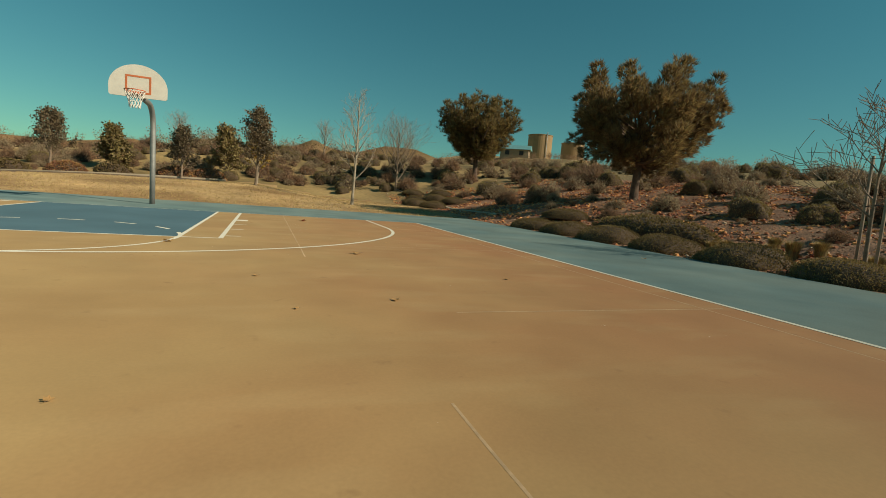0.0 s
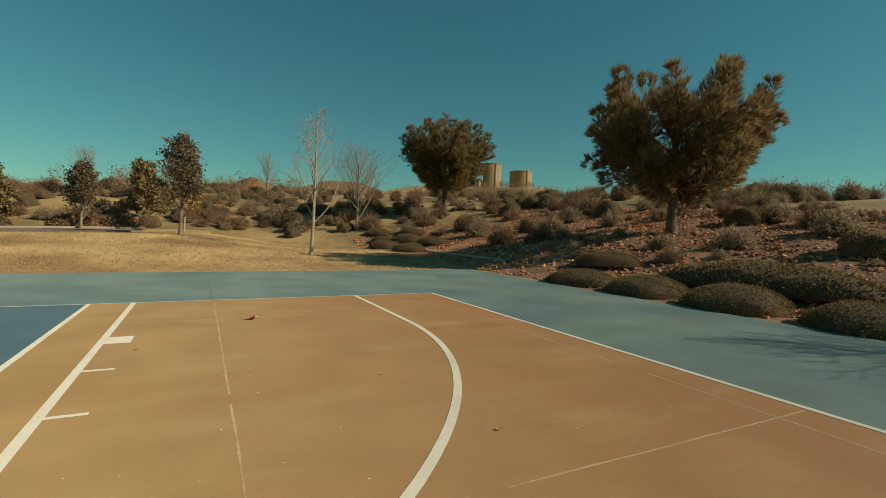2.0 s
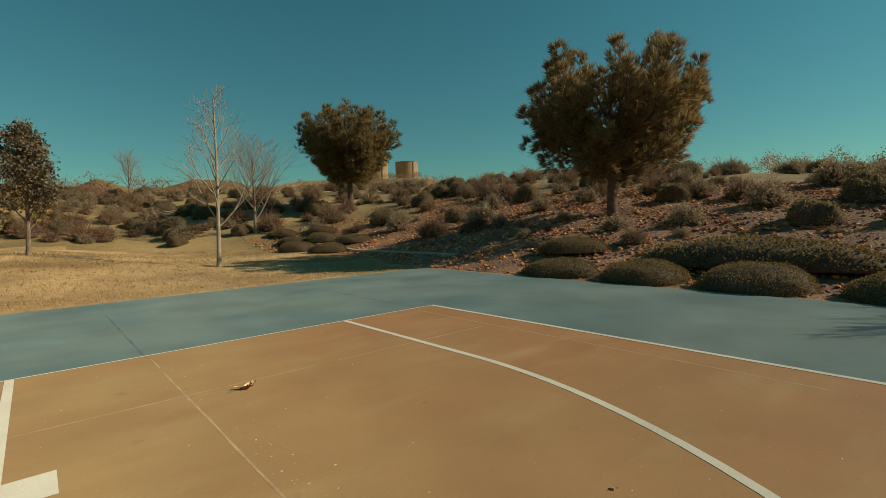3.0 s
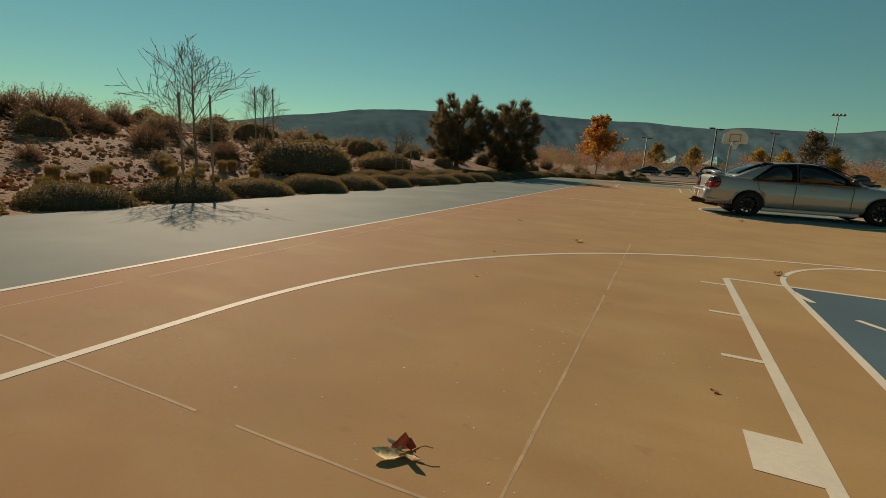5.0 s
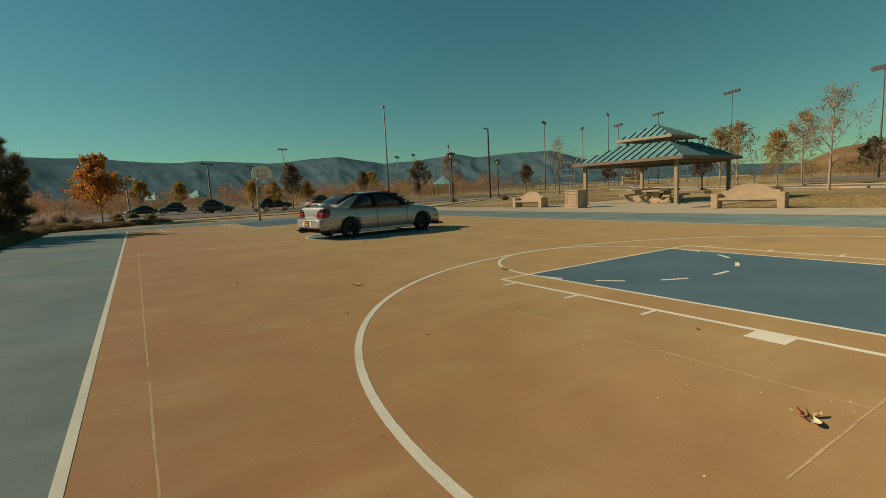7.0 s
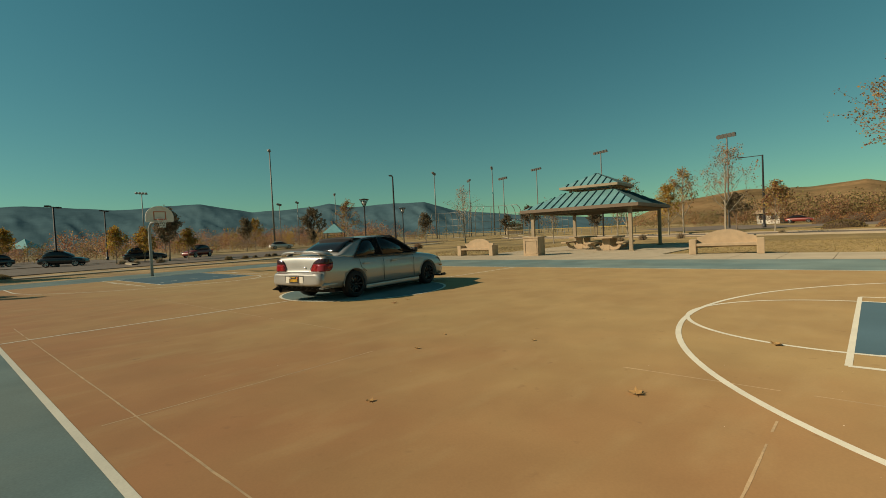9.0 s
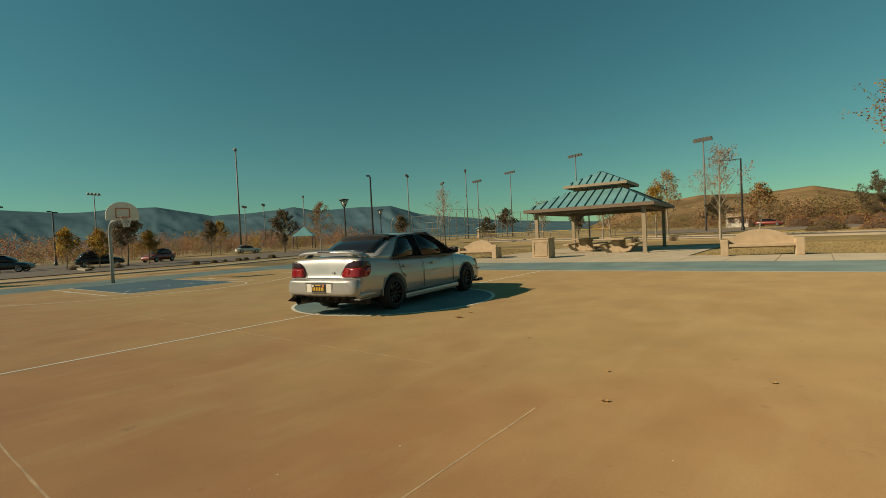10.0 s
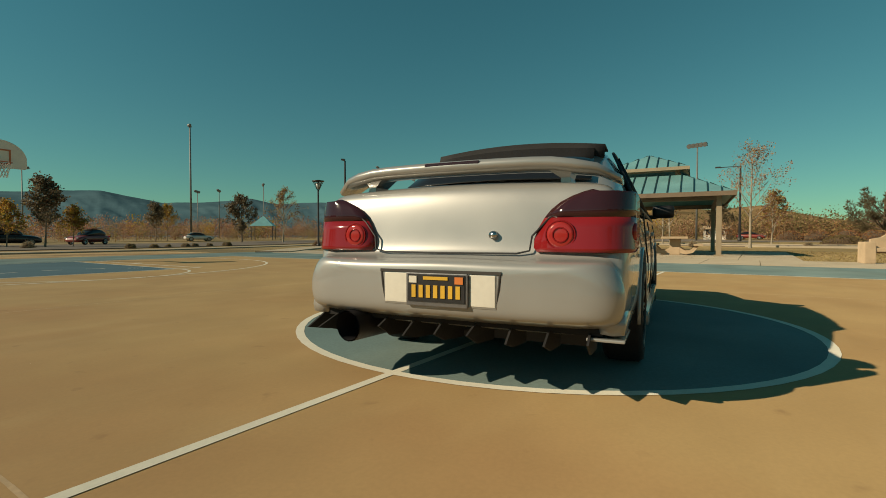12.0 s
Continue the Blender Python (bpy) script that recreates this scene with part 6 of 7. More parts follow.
def silver_saloon(m):
    c = thing("saloon_car", m, "silver four-door saloon with rear wing and dark wheels", "car")
    # x is forward; stations: x, half width, sill height, waist height, deck height
    ST = [(-2.435, 0.58, 0.44, 0.60, 0.615), (-2.43, 0.72, 0.40, 0.635, 0.648), (-2.405, 0.80, 0.375, 0.655, 0.667), (-2.35, 0.845, 0.355, 0.664, 0.678),
          (-2.315, 0.845, 0.345, 0.67, 0.69), (-2.298, 0.825, 0.34, 0.70, 0.73), (-2.285, 0.828, 0.33, 0.79, 0.82), (-2.27, 0.835, 0.32, 0.905, 0.935), (-2.252, 0.842, 0.31, 0.975, 1.01),
          (-2.225, 0.85, 0.30, 1.015, 1.052), (-2.14, 0.857, 0.28, 1.02, 1.076), (-1.75, 0.866, 0.25, 0.995, 1.075),
          (-1.2, 0.87, 0.23, 0.96, 1.05), (-0.4, 0.87, 0.22, 0.94, 1.0), (0.6, 0.87, 0.22, 0.925, 0.98), (1.15, 0.868, 0.22, 0.905, 0.985),
          (1.65, 0.862, 0.22, 0.85, 0.945), (2.1, 0.845, 0.22, 0.78, 0.88), (2.32, 0.80, 0.20, 0.70, 0.80), (2.42, 0.72, 0.19, 0.58, 0.64), (2.45, 0.60, 0.20, 0.46, 0.48)]

    def half(s):
        x, w, zb, zs, zd = s
        return [(x, 0, zb), (x, w * 0.55, zb), (x, w * 0.93, zb + 0.01), (x, w * 0.985, zb + (zs - zb) * 0.16), (x, w, zb + (zs - zb) * 0.42),
                (x, w * 0.992, zb + (zs - zb) * 0.66), (x, w * 0.952, zb + (zs - zb) * 0.9), (x, w * 0.9, zs + 0.005), (x, w * 0.8, zs + (zd - zs) * 0.45), (x, w * 0.45, zd - 0.01), (x, 0, zd)]
    RW, FW, WR = -1.36, 1.52, 0.318
    loft(ST, half, M_SILVER, "body", c, "silver painted bodyshell", 2, ((RW, 0.375), (FW, 0.375)))
    # cabin: rear screen base, roof, windscreen base
    CB = [(-1.76, 0.62, 1.04, 1.055), (-1.69, 0.70, 1.0, 1.09), (-1.38, 0.655, 0.96, 1.262), (-1.0, 0.60, 0.94, 1.425), (-0.7, 0.585, 0.93, 1.462),
          (-0.2, 0.58, 0.93, 1.475), (0.18, 0.585, 0.93, 1.455), (0.45, 0.605, 0.93, 1.36), (0.85, 0.66, 0.93, 1.15), (1.18, 0.70, 0.95, 1.0), (1.24, 0.66, 0.95, 0.975)]

    def cab(s):
        x, w, zb, zt = s
        wb = min(0.80, w + (zt - zb) * 0.42 + 0.06) if x > -1.65 else w + 0.04
        return [(x, 0, zb - 0.05), (x, wb * 0.9, zb - 0.05), (x, wb, zb), (x, wb * 0.5 + w * 0.5 + 0.02, (zb + zt) / 2), (x, w + 0.01, zt - 0.05), (x, w * 0.9, zt - 0.012), (x, w * 0.5, zt), (x, 0, zt + 0.004)]
    loft(CB, cab, M_SILVER, "cabin", c, "silver roof and pillars", 2)

    def lerp(a, b, f):
        return tuple(a[i] + (b[i] - a[i]) * f for i in range(len(a)))
    # glass panes lie a little proud of the cabin
    rear = [[lerp((-1.665, -0.60, 1.12), (-1.665, 0.60, 1.12), j / 8) for j in range(9)], [lerp((-1.39, -0.575, 1.272), (-1.39, 0.575, 1.272), j / 8) for j in range(9)], [lerp((-1.02, -0.53, 1.44), (-1.02, 0.53, 1.44), j / 8) for j in range(9)]]
    rear = [[(x - 0.035 * (1 - (y / 0.6) ** 2), y, z + 0.02 * (1 - (y / 0.6) ** 2)) for x, y, z in row] for row in rear]
    quad_sheet(rear, "rear_window", M_CARGLASS, c, "dark tinted rear window")
    front = [[lerp((1.17, -0.62, 1.02), (1.17, 0.62, 1.02), j / 8) for j in range(9)], [lerp((0.83, -0.58, 1.2), (0.83, 0.58, 1.2), j / 8) for j in range(9)], [lerp((0.3, -0.53, 1.45), (0.3, 0.53, 1.45), j / 8) for j in range(9)]]
    front = [[(x + 0.05 * (1 - (y / 0.62) ** 2), y, z + 0.02 * (1 - (y / 0.6) ** 2)) for x, y, z in row] for row in front]
    quad_sheet(front, "windscreen", M_CARGLASS, c, "dark tinted windscreen")
    vane = [[(-0.86 - 0.02 * k, -0.60 + 1.2 * j / 10, 1.462 - 0.0 * k) for j in range(11)] if k == 0 else [(-1.12, (-0.61 + 1.22 * j / 10), 1.462 + 0.015 * math.cos((j - 5) / 5 * 1.5)) for j in range(11)] for k in range(2)]
    vane = [[(x, y, z - 0.055 + 0.03 * (1 - (y / 0.6) ** 2)) for x, y, z in row] for row in vane]
    vane.append([(-1.15, y, z - 0.09) for x, y, z in vane[1]])
    quad_sheet(vane, "roof_vane", M_TYRE, c, "black roof spoiler over the rear window", 0.012)
    for s in (-1, 1):
        # side glass: rear door and front door
        def side(x, z):
            f = (z - 0.95) / 0.5
            return (x, s * (0.815 - 0.235 * f + (0.02 if z < 1.2 else 0.028)), z)
        bk = [[side(-1.30, 0.985), side(-0.85, 0.98), side(-0.37, 0.975)], [side(-1.08, 1.19), side(-0.75, 1.2), side(-0.37, 1.2)], [side(-0.86, 1.375), side(-0.62, 1.40), side(-0.37, 1.415)]]
        fr = [[side(-0.32, 0.975), side(0.3, 0.965), side(0.98, 0.96)], [side(-0.32, 1.2), side(0.15, 1.19), side(0.68, 1.15)], [side(-0.32, 1.415), side(-0.05, 1.415), side(0.27, 1.375)]]
        for rows, nm in ((bk, "rear_side_window"), (fr, "front_side_window")):
            quad_sheet(rows if s > 0 else [r[::-1] for r in rows], nm, M_CARGLASS, c, "dark tinted side window")
        bm = bmesh.new()
        tube(bm, [side(-1.34, 0.965), side(-0.9, 0.965), side(0.3, 0.95), side(1.02, 0.945)], 0.012, 6)
        tube(bm, [side(-1.33, 0.975), side(-1.08, 1.2), side(-0.86, 1.392), side(-0.6, 1.424), side(-0.2, 1.434), side(0.28, 1.395), side(0.7, 1.17), side(1.0, 0.965)], 0.011, 6)
        tube(bm, [side(-0.345, 0.965), side(-0.345, 1.43)], 0.02, 6)
        part("window_trim", bm, M_BLACK, c, "black window trim", True)
        # shut lines, sills, handles
        for xs in (-0.36, 0.86):
            bm = bmesh.new()
            tube(bm, [(xs, s * 0.866, 0.32), (xs - 0.01, s * 0.878, 0.55), (xs, s * 0.874, 0.75), (xs, s * 0.845, 0.9)], 0.005, 5)
            part("door_gap", bm, M_BLACK, c)
        bm = bmesh.new()
        tube(bm, [(-1.22, s * 0.855, 0.93), (-1.16, s * 0.872, 0.72), (-1.0, s * 0.876, 0.6)], 0.005, 5)
        part("door_gap", bm, M_BLACK, c)
        for xs in (-0.98, 0.05):
            bm = bmesh.new()
            box(bm, (xs, s * 0.872, 0.80), (0.2, 0.03, 0.035), bevel=0.012)
            part("door_handle", bm, M_SILVER, c, "silver door handle")
        bm = bmesh.new()
        box(bm, (0.0, s * 0.845, 0.215), (2.1, 0.09, 0.1), bevel=0.03)
        part("side_skirt", bm, M_SILVER, c, "silver side skirt")
        # mirror
        bm = bmesh.new()
        box(bm, (0.78, s * 0.95, 1.035), (0.12, 0.2, 0.13), bevel=0.045)
        box(bm, (0.83, s * 0.83, 0.985), (0.07, 0.12, 0.04), bevel=0.01)
        part("door_mirror", bm, M_BLACK, c, "black door mirror", True)
        # tail lamp wraps the rear corner: smoked above, red below
        def lamp_row(z, inner, wrap):
            z = 0.703 + (z - 0.703) * 1.1
            back = float(np.interp(z, [0.69, 0.76, 0.88, 1.0], [-2.312, -2.300, -2.286, -2.262]))
            ys = [inner + (0.72 - inner) * k / 3 for k in range(4)]
            row = [(back - 0.004 * k, s * y, z) for k, y in enumerate(ys)]
            return row + [(back + 0.012, s * 0.79, z), (back + 0.06, s * 0.838, z), (back + 0.12, s * 0.853, z), (back + wrap, s * 0.864, z)]
        rows = [lamp_row(*q) for q in ((0.703, 0.455, 0.15), (0.72, 0.44, 0.19), (0.76, 0.44, 0.22), (0.81, 0.46, 0.23), (0.85, 0.485, 0.23), (0.885, 0.515, 0.22), (0.915, 0.555, 0.20), (0.938, 0.605, 0.18), (0.952, 0.655, 0.16), (0.958, 0.69, 0.14))]
        cut_ = 5
        lower, upper = rows[:cut_], rows[cut_ - 1:]
        if s > 0:
            lower, upper = [r[::-1] for r in lower], [r[::-1] for r in upper]
        tl = quad_sheet(lower, "tail_lamp", M_RED, c, "red tail lamp with a smoked upper half", 0.014)
        quad_sheet(upper, "smoked_lens", M_SMOKE, tl, "dark smoked upper lens", 0.014)
        bm = bmesh.new()
        tube(bm, [(-2.30, s * 0.56, 0.785), (-2.323, s * 0.56, 0.785), (-2.326, s * 0.56, 0.785)], [0.062, 0.06, 0.05], 20)
        part("lamp_ring", bm, M_REDBRIGHT, tl, "round red inner lamp", True)
        bm = bmesh.new()
        for rad in (0.066, 0.034):
            tube(bm, [(-2.327 if rad < 0.05 else -2.321, s * 0.56 + rad * math.cos(a), 0.785 + rad * math.sin(a)) for a in (k * math.pi / 10 for k in range(21))], 0.004, 5, cap=False)
        part("lamp_bezel", bm, M_RED, tl)
        bm = bmesh.new()
        tube(bm, [(-2.30 + 0.13, s * 0.856, 0.80), (-2.30 + 0.13, s * 0.872, 0.80)], [0.045, 0.04], 18)
        part("lamp_ring", bm, M_REDBRIGHT, tl, "round red outer lamp", True)
        # front lamps
        hl = [[(2.40 - 0.0, s * 0.52, 0.60), (2.36, s * 0.68, 0.60), (2.22, s * 0.80, 0.61)], [(2.385, s * 0.53, 0.68), (2.33, s * 0.69, 0.69), (2.15, s * 0.815, 0.70)], [(2.32, s * 0.55, 0.74), (2.26, s * 0.69, 0.75), (2.08, s * 0.815, 0.765)]]
        quad_sheet(hl if s < 0 else [r[::-1] for r in hl], "headlamp", M_HEADLENS, c, "clear headlamp", 0.02)
        bm = bmesh.new()
        box(bm, (2.18, s * 0.845, 0.50), (0.12, 0.02, 0.04), bevel=0.006)
        part("side_marker", bm, M_ORANGELENS, c, "amber side marker")
        for xs in (RW, FW):
            wheel(c, xs, s * 0.765, WR, 0.215, M_RIMDARK)
            bm = bmesh.new()
            tube(bm, [(xs + 0.385 * math.cos(a), s * 0.862, 0.32 + 0.385 * math.sin(a)) for a in (math.pi * (-0.02 + 1.04 * k / 20) for k in range(21))], 0.011, 6)
            part("arch_lip", bm, M_SILVER, c, "rolled wheel arch lip", True)
    # boot lid gap, lock, wing
    bm = bmesh.new()
    gap = [(-2.275, -0.66, 0.965), (-2.302, -0.5, 0.86), (-2.318, -0.43, 0.78), (-2.326, -0.42, 0.71), (-2.332, -0.36, 0.696), (-2.335, 0, 0.694)]
    tube(bm, gap, 0.005, 5)
    tube(bm, [(x, -y, z) for x, y, z in gap], 0.005, 5)
    for s in (-1, 1):
        tube(bm, [(-2.215, s * 0.64, 0.965), (-2.13, s * 0.69, 1.005), (-1.95, s * 0.72, 1.02)], 0.006, 5)
    part("boot_gap", bm, M_BLACK, c)
    bm = bmesh.new()
    tube(bm, [(-2.28, -0.235, 0.785), (-2.312, -0.235, 0.785)], [0.022, 0.02], 16)
    part("boot_lock", bm, M_CHROME, c, "round metal boot lock", True)
    wing = []
    for k, (dx, dz) in enumerate(((0.0, 0.0), (-0.05, 0.022), (-0.14, 0.034), (-0.24, 0.026), (-0.265, 0.0), (-0.24, -0.03), (-0.12, -0.038), (0.0, -0.018))):
        row = []
        for j in range(17):
            y = -0.80 + 1.6 * j / 16
            e = abs(y) / 0.80
            droop = -0.045 * max(0, e - 0.6) / 0.4 - 0.035 * max(0, e - 0.88) / 0.12
            taper = 1 - 0.35 * max(0, e - 0.8) / 0.2
            row.append((-2.02 + dx * taper + 0.05 * e * e, y, 1.135 + dz * taper + droop + 0.012 * (1 - e * e)))
        wing.append(row)
    wing.append(wing[0])
    bm = bmesh.new()
    gv = [[bm.verts.new(p) for p in row] for row in wing[:-1]]
    gv.append(gv[0])
    for i in range(len(gv) - 1):
        for j in range(16):
            bm.faces.new((gv[i][j], gv[i + 1][j], gv[i + 1][j + 1], gv[i][j + 1]))
    for j in (0, 16):
        bm.faces.new([gv[i][j] for i in range(len(gv) - 1)])
    bmesh.ops.recalc_face_normals(bm, faces=bm.faces[:])
    wg = part("rear_wing", bm, M_SILVER, c, "silver pedestal wing on the boot", True)
    for s in (-1, 1):
        bm = bmesh.new()
        rows = [((-2.16, s * 0.56), (-1.98, s * 0.56), 0.03, 1.01), ((-2.16, s * 0.55), (-2.03, s * 0.55), 0.022, 1.07), ((-2.2, s * 0.52), (-2.04, s * 0.52), 0.07, 1.125)]
        rings = []
        for a, b, w, z in rows:
            rings.append([bm.verts.new(q) for q in ((a[0], a[1] - w, z), (b[0], b[1] - w, z), (b[0], b[1] + w, z), (a[0], a[1] + w, z))])
        for A, B in zip(rings, rings[1:]):
            for k in range(4):
                bm.faces.new((A[k], A[(k + 1) % 4], B[(k + 1) % 4], B[k]))
        bmesh.ops.recalc_face_normals(bm, faces=bm.faces[:])
        part("wing_strut", bm, M_SILVER, wg)
    bm = bmesh.new()
    box(bm, (-2.275, 0, 1.155), (0.012, 0.30, 0.022), bevel=0.004)
    part("brake_light", bm, M_SMOKE, wg, "dark third brake light")
    # bumper: plate recess, plate, lower trim
    bm = bmesh.new()
    box(bm, (-2.425, 0, 0.515), (0.024, 0.60, 0.165), bevel=0.01)
    part("plate_recess", bm, M_SILVER, c, "silver plate recess")
    for s in (-1, 1):
        bm = bmesh.new()
        box(bm, (-2.434, s * 0.23, 0.518), (0.010, 0.125, 0.15), bevel=0.003)
        part("recess_panel", bm, M_BOARD, c, "pale panel beside the plate")
    # dark strips stand in for the shadow along the recess top and sides
    bm = bmesh.new()
    box(bm, (-2.426, 0, 0.605), (0.028, 0.64, 0.014))
    for s in (-1, 1):
        tube(bm, [(-2.431, s * 0.315, 0.605), (-2.434, s * 0.308, 0.53), (-2.432, s * 0.296, 0.45)], [0.008, 0.006, 0.003], 6)
    part("recess_shadow_strip", bm, M_SHADOWGAP, c, "dark strips for the plate recess shadow")
    plate = new("number_plate")
    plate.parent = c
    plate.location = (-2.446, 0, 0.515)
    bm = bmesh.new()
    box(bm, (0, 0, 0), (0.012, 0.325, 0.165), bevel=0.004)
    part("frame", bm, M_FRAME, plate, "metal plate frame")
    bm = bmesh.new()
    box(bm, (-0.008, 0, 0.008), (0.006, 0.30, 0.135))
    part("plate", bm, M_PLATE, plate, "black plate with yellow bars")
    for k in range(8):
        bm = bmesh.new()
        if k < 7:
            box(bm, (-0.013, -0.117 + 0.039 * k, -0.008), (0.004, 0.022, 0.062))
        else:
            box(bm, (-0.013, 0, 0.058), (0.004, 0.13, 0.016))
        part("plate_bar", bm, M_PLATEBAR, plate, "plain yellow bar")
    for s, paint, label in ((-1, M_BLAZEPAINT, "orange sticker"), (1, M_BOARD, "pale sticker")):
        bm = bmesh.new()
        box(bm, (-0.013, s * 0.122, 0.05), (0.004, 0.042, 0.034))
        part("sticker", bm, paint, plate, label)
    for s in (-1, 1):
        bm = bmesh.new()
        box(bm, (-2.12, s * 0.785, 0.385), (0.46, 0.12, 0.11), bevel=0.05)
        part("bumper_corner", bm, M_SILVER, c, "silver lower bumper corner", True)
    # underside: exhaust, valance and swept fins
    bm = bmesh.new()
    box(bm, (0.1, 0, 0.21), (3.9, 1.3, 0.08))
    part("underbody", bm, M_BLACK, c, "dark underbody")
    for xs in (RW, FW):
        bm = bmesh.new()
        box(bm, (xs, 0, 0.48), (0.78, 1.2, 0.5), bevel=0.05)
        part("wheel_well", bm, M_BLACK, c, "dark wheel well")
    bm = bmesh.new()
    tube(bm, [(-1.6, 0.40, 0.30), (-2.1, 0.48, 0.29), (-2.43, 0.53, 0.29)], [0.075, 0.085, 0.085], 20, cap=False)
    tube(bm, [(-2.43, 0.53, 0.29), (-2.3, 0.51, 0.29)], [0.078, 0.074], 20, cap=False)
    tube(bm, [(-2.3, 0.51, 0.29), (-2.29, 0.51, 0.29)], [0.074, 0.073], 20)
    part("exhaust_tip", bm, M_BLACK, c, "large dark exhaust tip", True)
    bm = bmesh.new()
    tube(bm, [(-1.55, -0.1, 0.27), (-2.0, 0.1, 0.28), (-2.05, 0.45, 0.29)], 0.06, 10)
    part("exhaust_box", bm, M_BLACK, c, smooth=True)
    for k, y in enumerate((0.78, 0.68, 0.36, 0.2, 0.04, -0.14, -0.32, -0.5, -0.68)):
        bm = bmesh.new()
        tip = -2.43 - 0.03 * (k % 2) - (0.05 if k < 2 else 0)
        pts = [(-2.0, 0.30), (-2.30, 0.35), (tip, 0.275 + 0.015 * (k % 3)), (-2.30, 0.235), (-2.02, 0.20)]
        a = [bm.verts.new((x, y - 0.004 + 0.05 * (x + 2.05), z)) for x, z in pts]
        b = [bm.verts.new((x, y + 0.006 + 0.05 * (x + 2.05), z)) for x, z in pts]
        bm.faces.new(a)
        bm.faces.new(b[::-1])
        for i in range(5):
            bm.faces.new((a[i], b[i], b[(i + 1) % 5], a[(i + 1) % 5]))
        bmesh.ops.recalc_face_normals(bm, faces=bm.faces[:])
        part("diffuser_fin", bm, M_TYRE, c, "dark swept diffuser fin")
    bm = bmesh.new()
    box(bm, (-2.2, -0.76, 0.315), (0.3, 0.16, 0.014), bevel=0.005)
    part("corner_splitter", bm, M_SILVER, c, "silver bumper corner trim")
    bm = bmesh.new()
    box(bm, (-2.20, 0, 0.36), (0.26, 1.5, 0.07), bevel=0.02)
    part("valance", bm, M_TYRE, c, "black lower valance")
    # bonnet scoop, front lip
    bm = bmesh.new()
    box(bm, (1.45, 0, 0.985), (0.42, 0.5, 0.07), bevel=0.03)
    part("bonnet_scoop", bm, M_BLACK, c, "black bonnet scoop", True)
    bm = bmesh.new()
    box(bm, (2.36, 0, 0.175), (0.34, 1.6, 0.035), bevel=0.012)
    for s in (-1, 1):
        box(bm, (2.32, s * 0.82, 0.2), (0.2, 0.03, 0.08), bevel=0.01)
    part("front_lip", bm, M_BLACK, c, "black front lip with end plates")
    bm = bmesh.new()
    box(bm, (2.44, 0, 0.42), (0.03, 0.9, 0.2), bevel=0.02)
    part("grille", bm, M_BLACK, c, "black front grille")
    return c


silver_saloon(Matrix.Translation((-0.11, -16.92, 0.012)) @ Matrix.Rotation(math.pi + radians(8.0), 4, "Z") @ Matrix.Diagonal((1.06, 1.06, 1.03, 1)))


# ---- parked cars far off ----
def parked_car(m, paint, label, tall=0.0):
    c = thing("parked_car", m, label, "car", "parked cars")
    tl = tall
    ST = [(-2.2, 0.7, 0.4, 0.62, 0.66), (-2.12, 0.82, 0.3, 0.85 + tl * 0.3, 0.9 + tl * 0.3), (-1.6, 0.87, 0.25, 0.95 + tl * 0.3, 1.0 + tl * 0.3), (0.8, 0.88, 0.25, 0.92 + tl * 0.25, 0.97 + tl * 0.25), (1.7, 0.86, 0.25, 0.82 + tl * 0.25, 0.88 + tl * 0.25), (2.15, 0.8, 0.26, 0.66 + tl * 0.2, 0.7 + tl * 0.2), (2.22, 0.65, 0.35, 0.5, 0.52)]

    def half(s):
        x, w, zb, zs, zd = s
        return [(x, 0, zb), (x, w * 0.9, zb), (x, w, zb + (zs - zb) * 0.4), (x, w * 0.96, zb + (zs - zb) * 0.88), (x, w * 0.8, zs), (x, 0, zd)]
    loft(ST, half, paint, "body", c, "", 1)
    CB = [(-1.75 - tl * 0.35, 0.66, 0.9, 1.0 + tl * 0.3), (-1.15 - tl * 0.75, 0.62, 0.9, 1.4 + tl), (0.1, 0.6, 0.9, 1.44 + tl), (1.05, 0.7, 0.9, 0.98 + tl * 0.3)]

    def cab(s):
        x, w, zb, zt = s
        return [(x, 0, zb), (x, w + 0.12, zb), (x, w + 0.06, (zb + zt) / 2), (x, w, zt - 0.03), (x, w * 0.5, zt), (x, 0, zt)]
    loft(CB, cab, M_CARGLASS, "window_band", c, "dark window band", 1)
    bm = bmesh.new()
    box(bm, (-0.5 - tl * 0.35, 0, 1.44 + tl), (1.25 + tl * 0.8, 1.16, 0.05), bevel=0.02)
    part("roof", bm, paint, c)
    for s in (-1, 1):
        for x in (-1.35, 1.35):
            wheel(c, x, s * 0.8, 0.34, 0.2, M_CHROME, 5)
        bm = bmesh.new()
        box(bm, (-2.14, s * 0.68, 0.82 + tl * 0.2), (0.1, 0.24, 0.16), bevel=0.02)
        part("tail_lamp", bm, M_RED, c, "red tail lamp")
        bm = bmesh.new()
        box(bm, (2.1, s * 0.66, 0.66 + tl * 0.18), (0.14, 0.26, 0.12), bevel=0.02)
        part("headlamp", bm, M_HEADLENS, c, "clear headlamp")
    return c


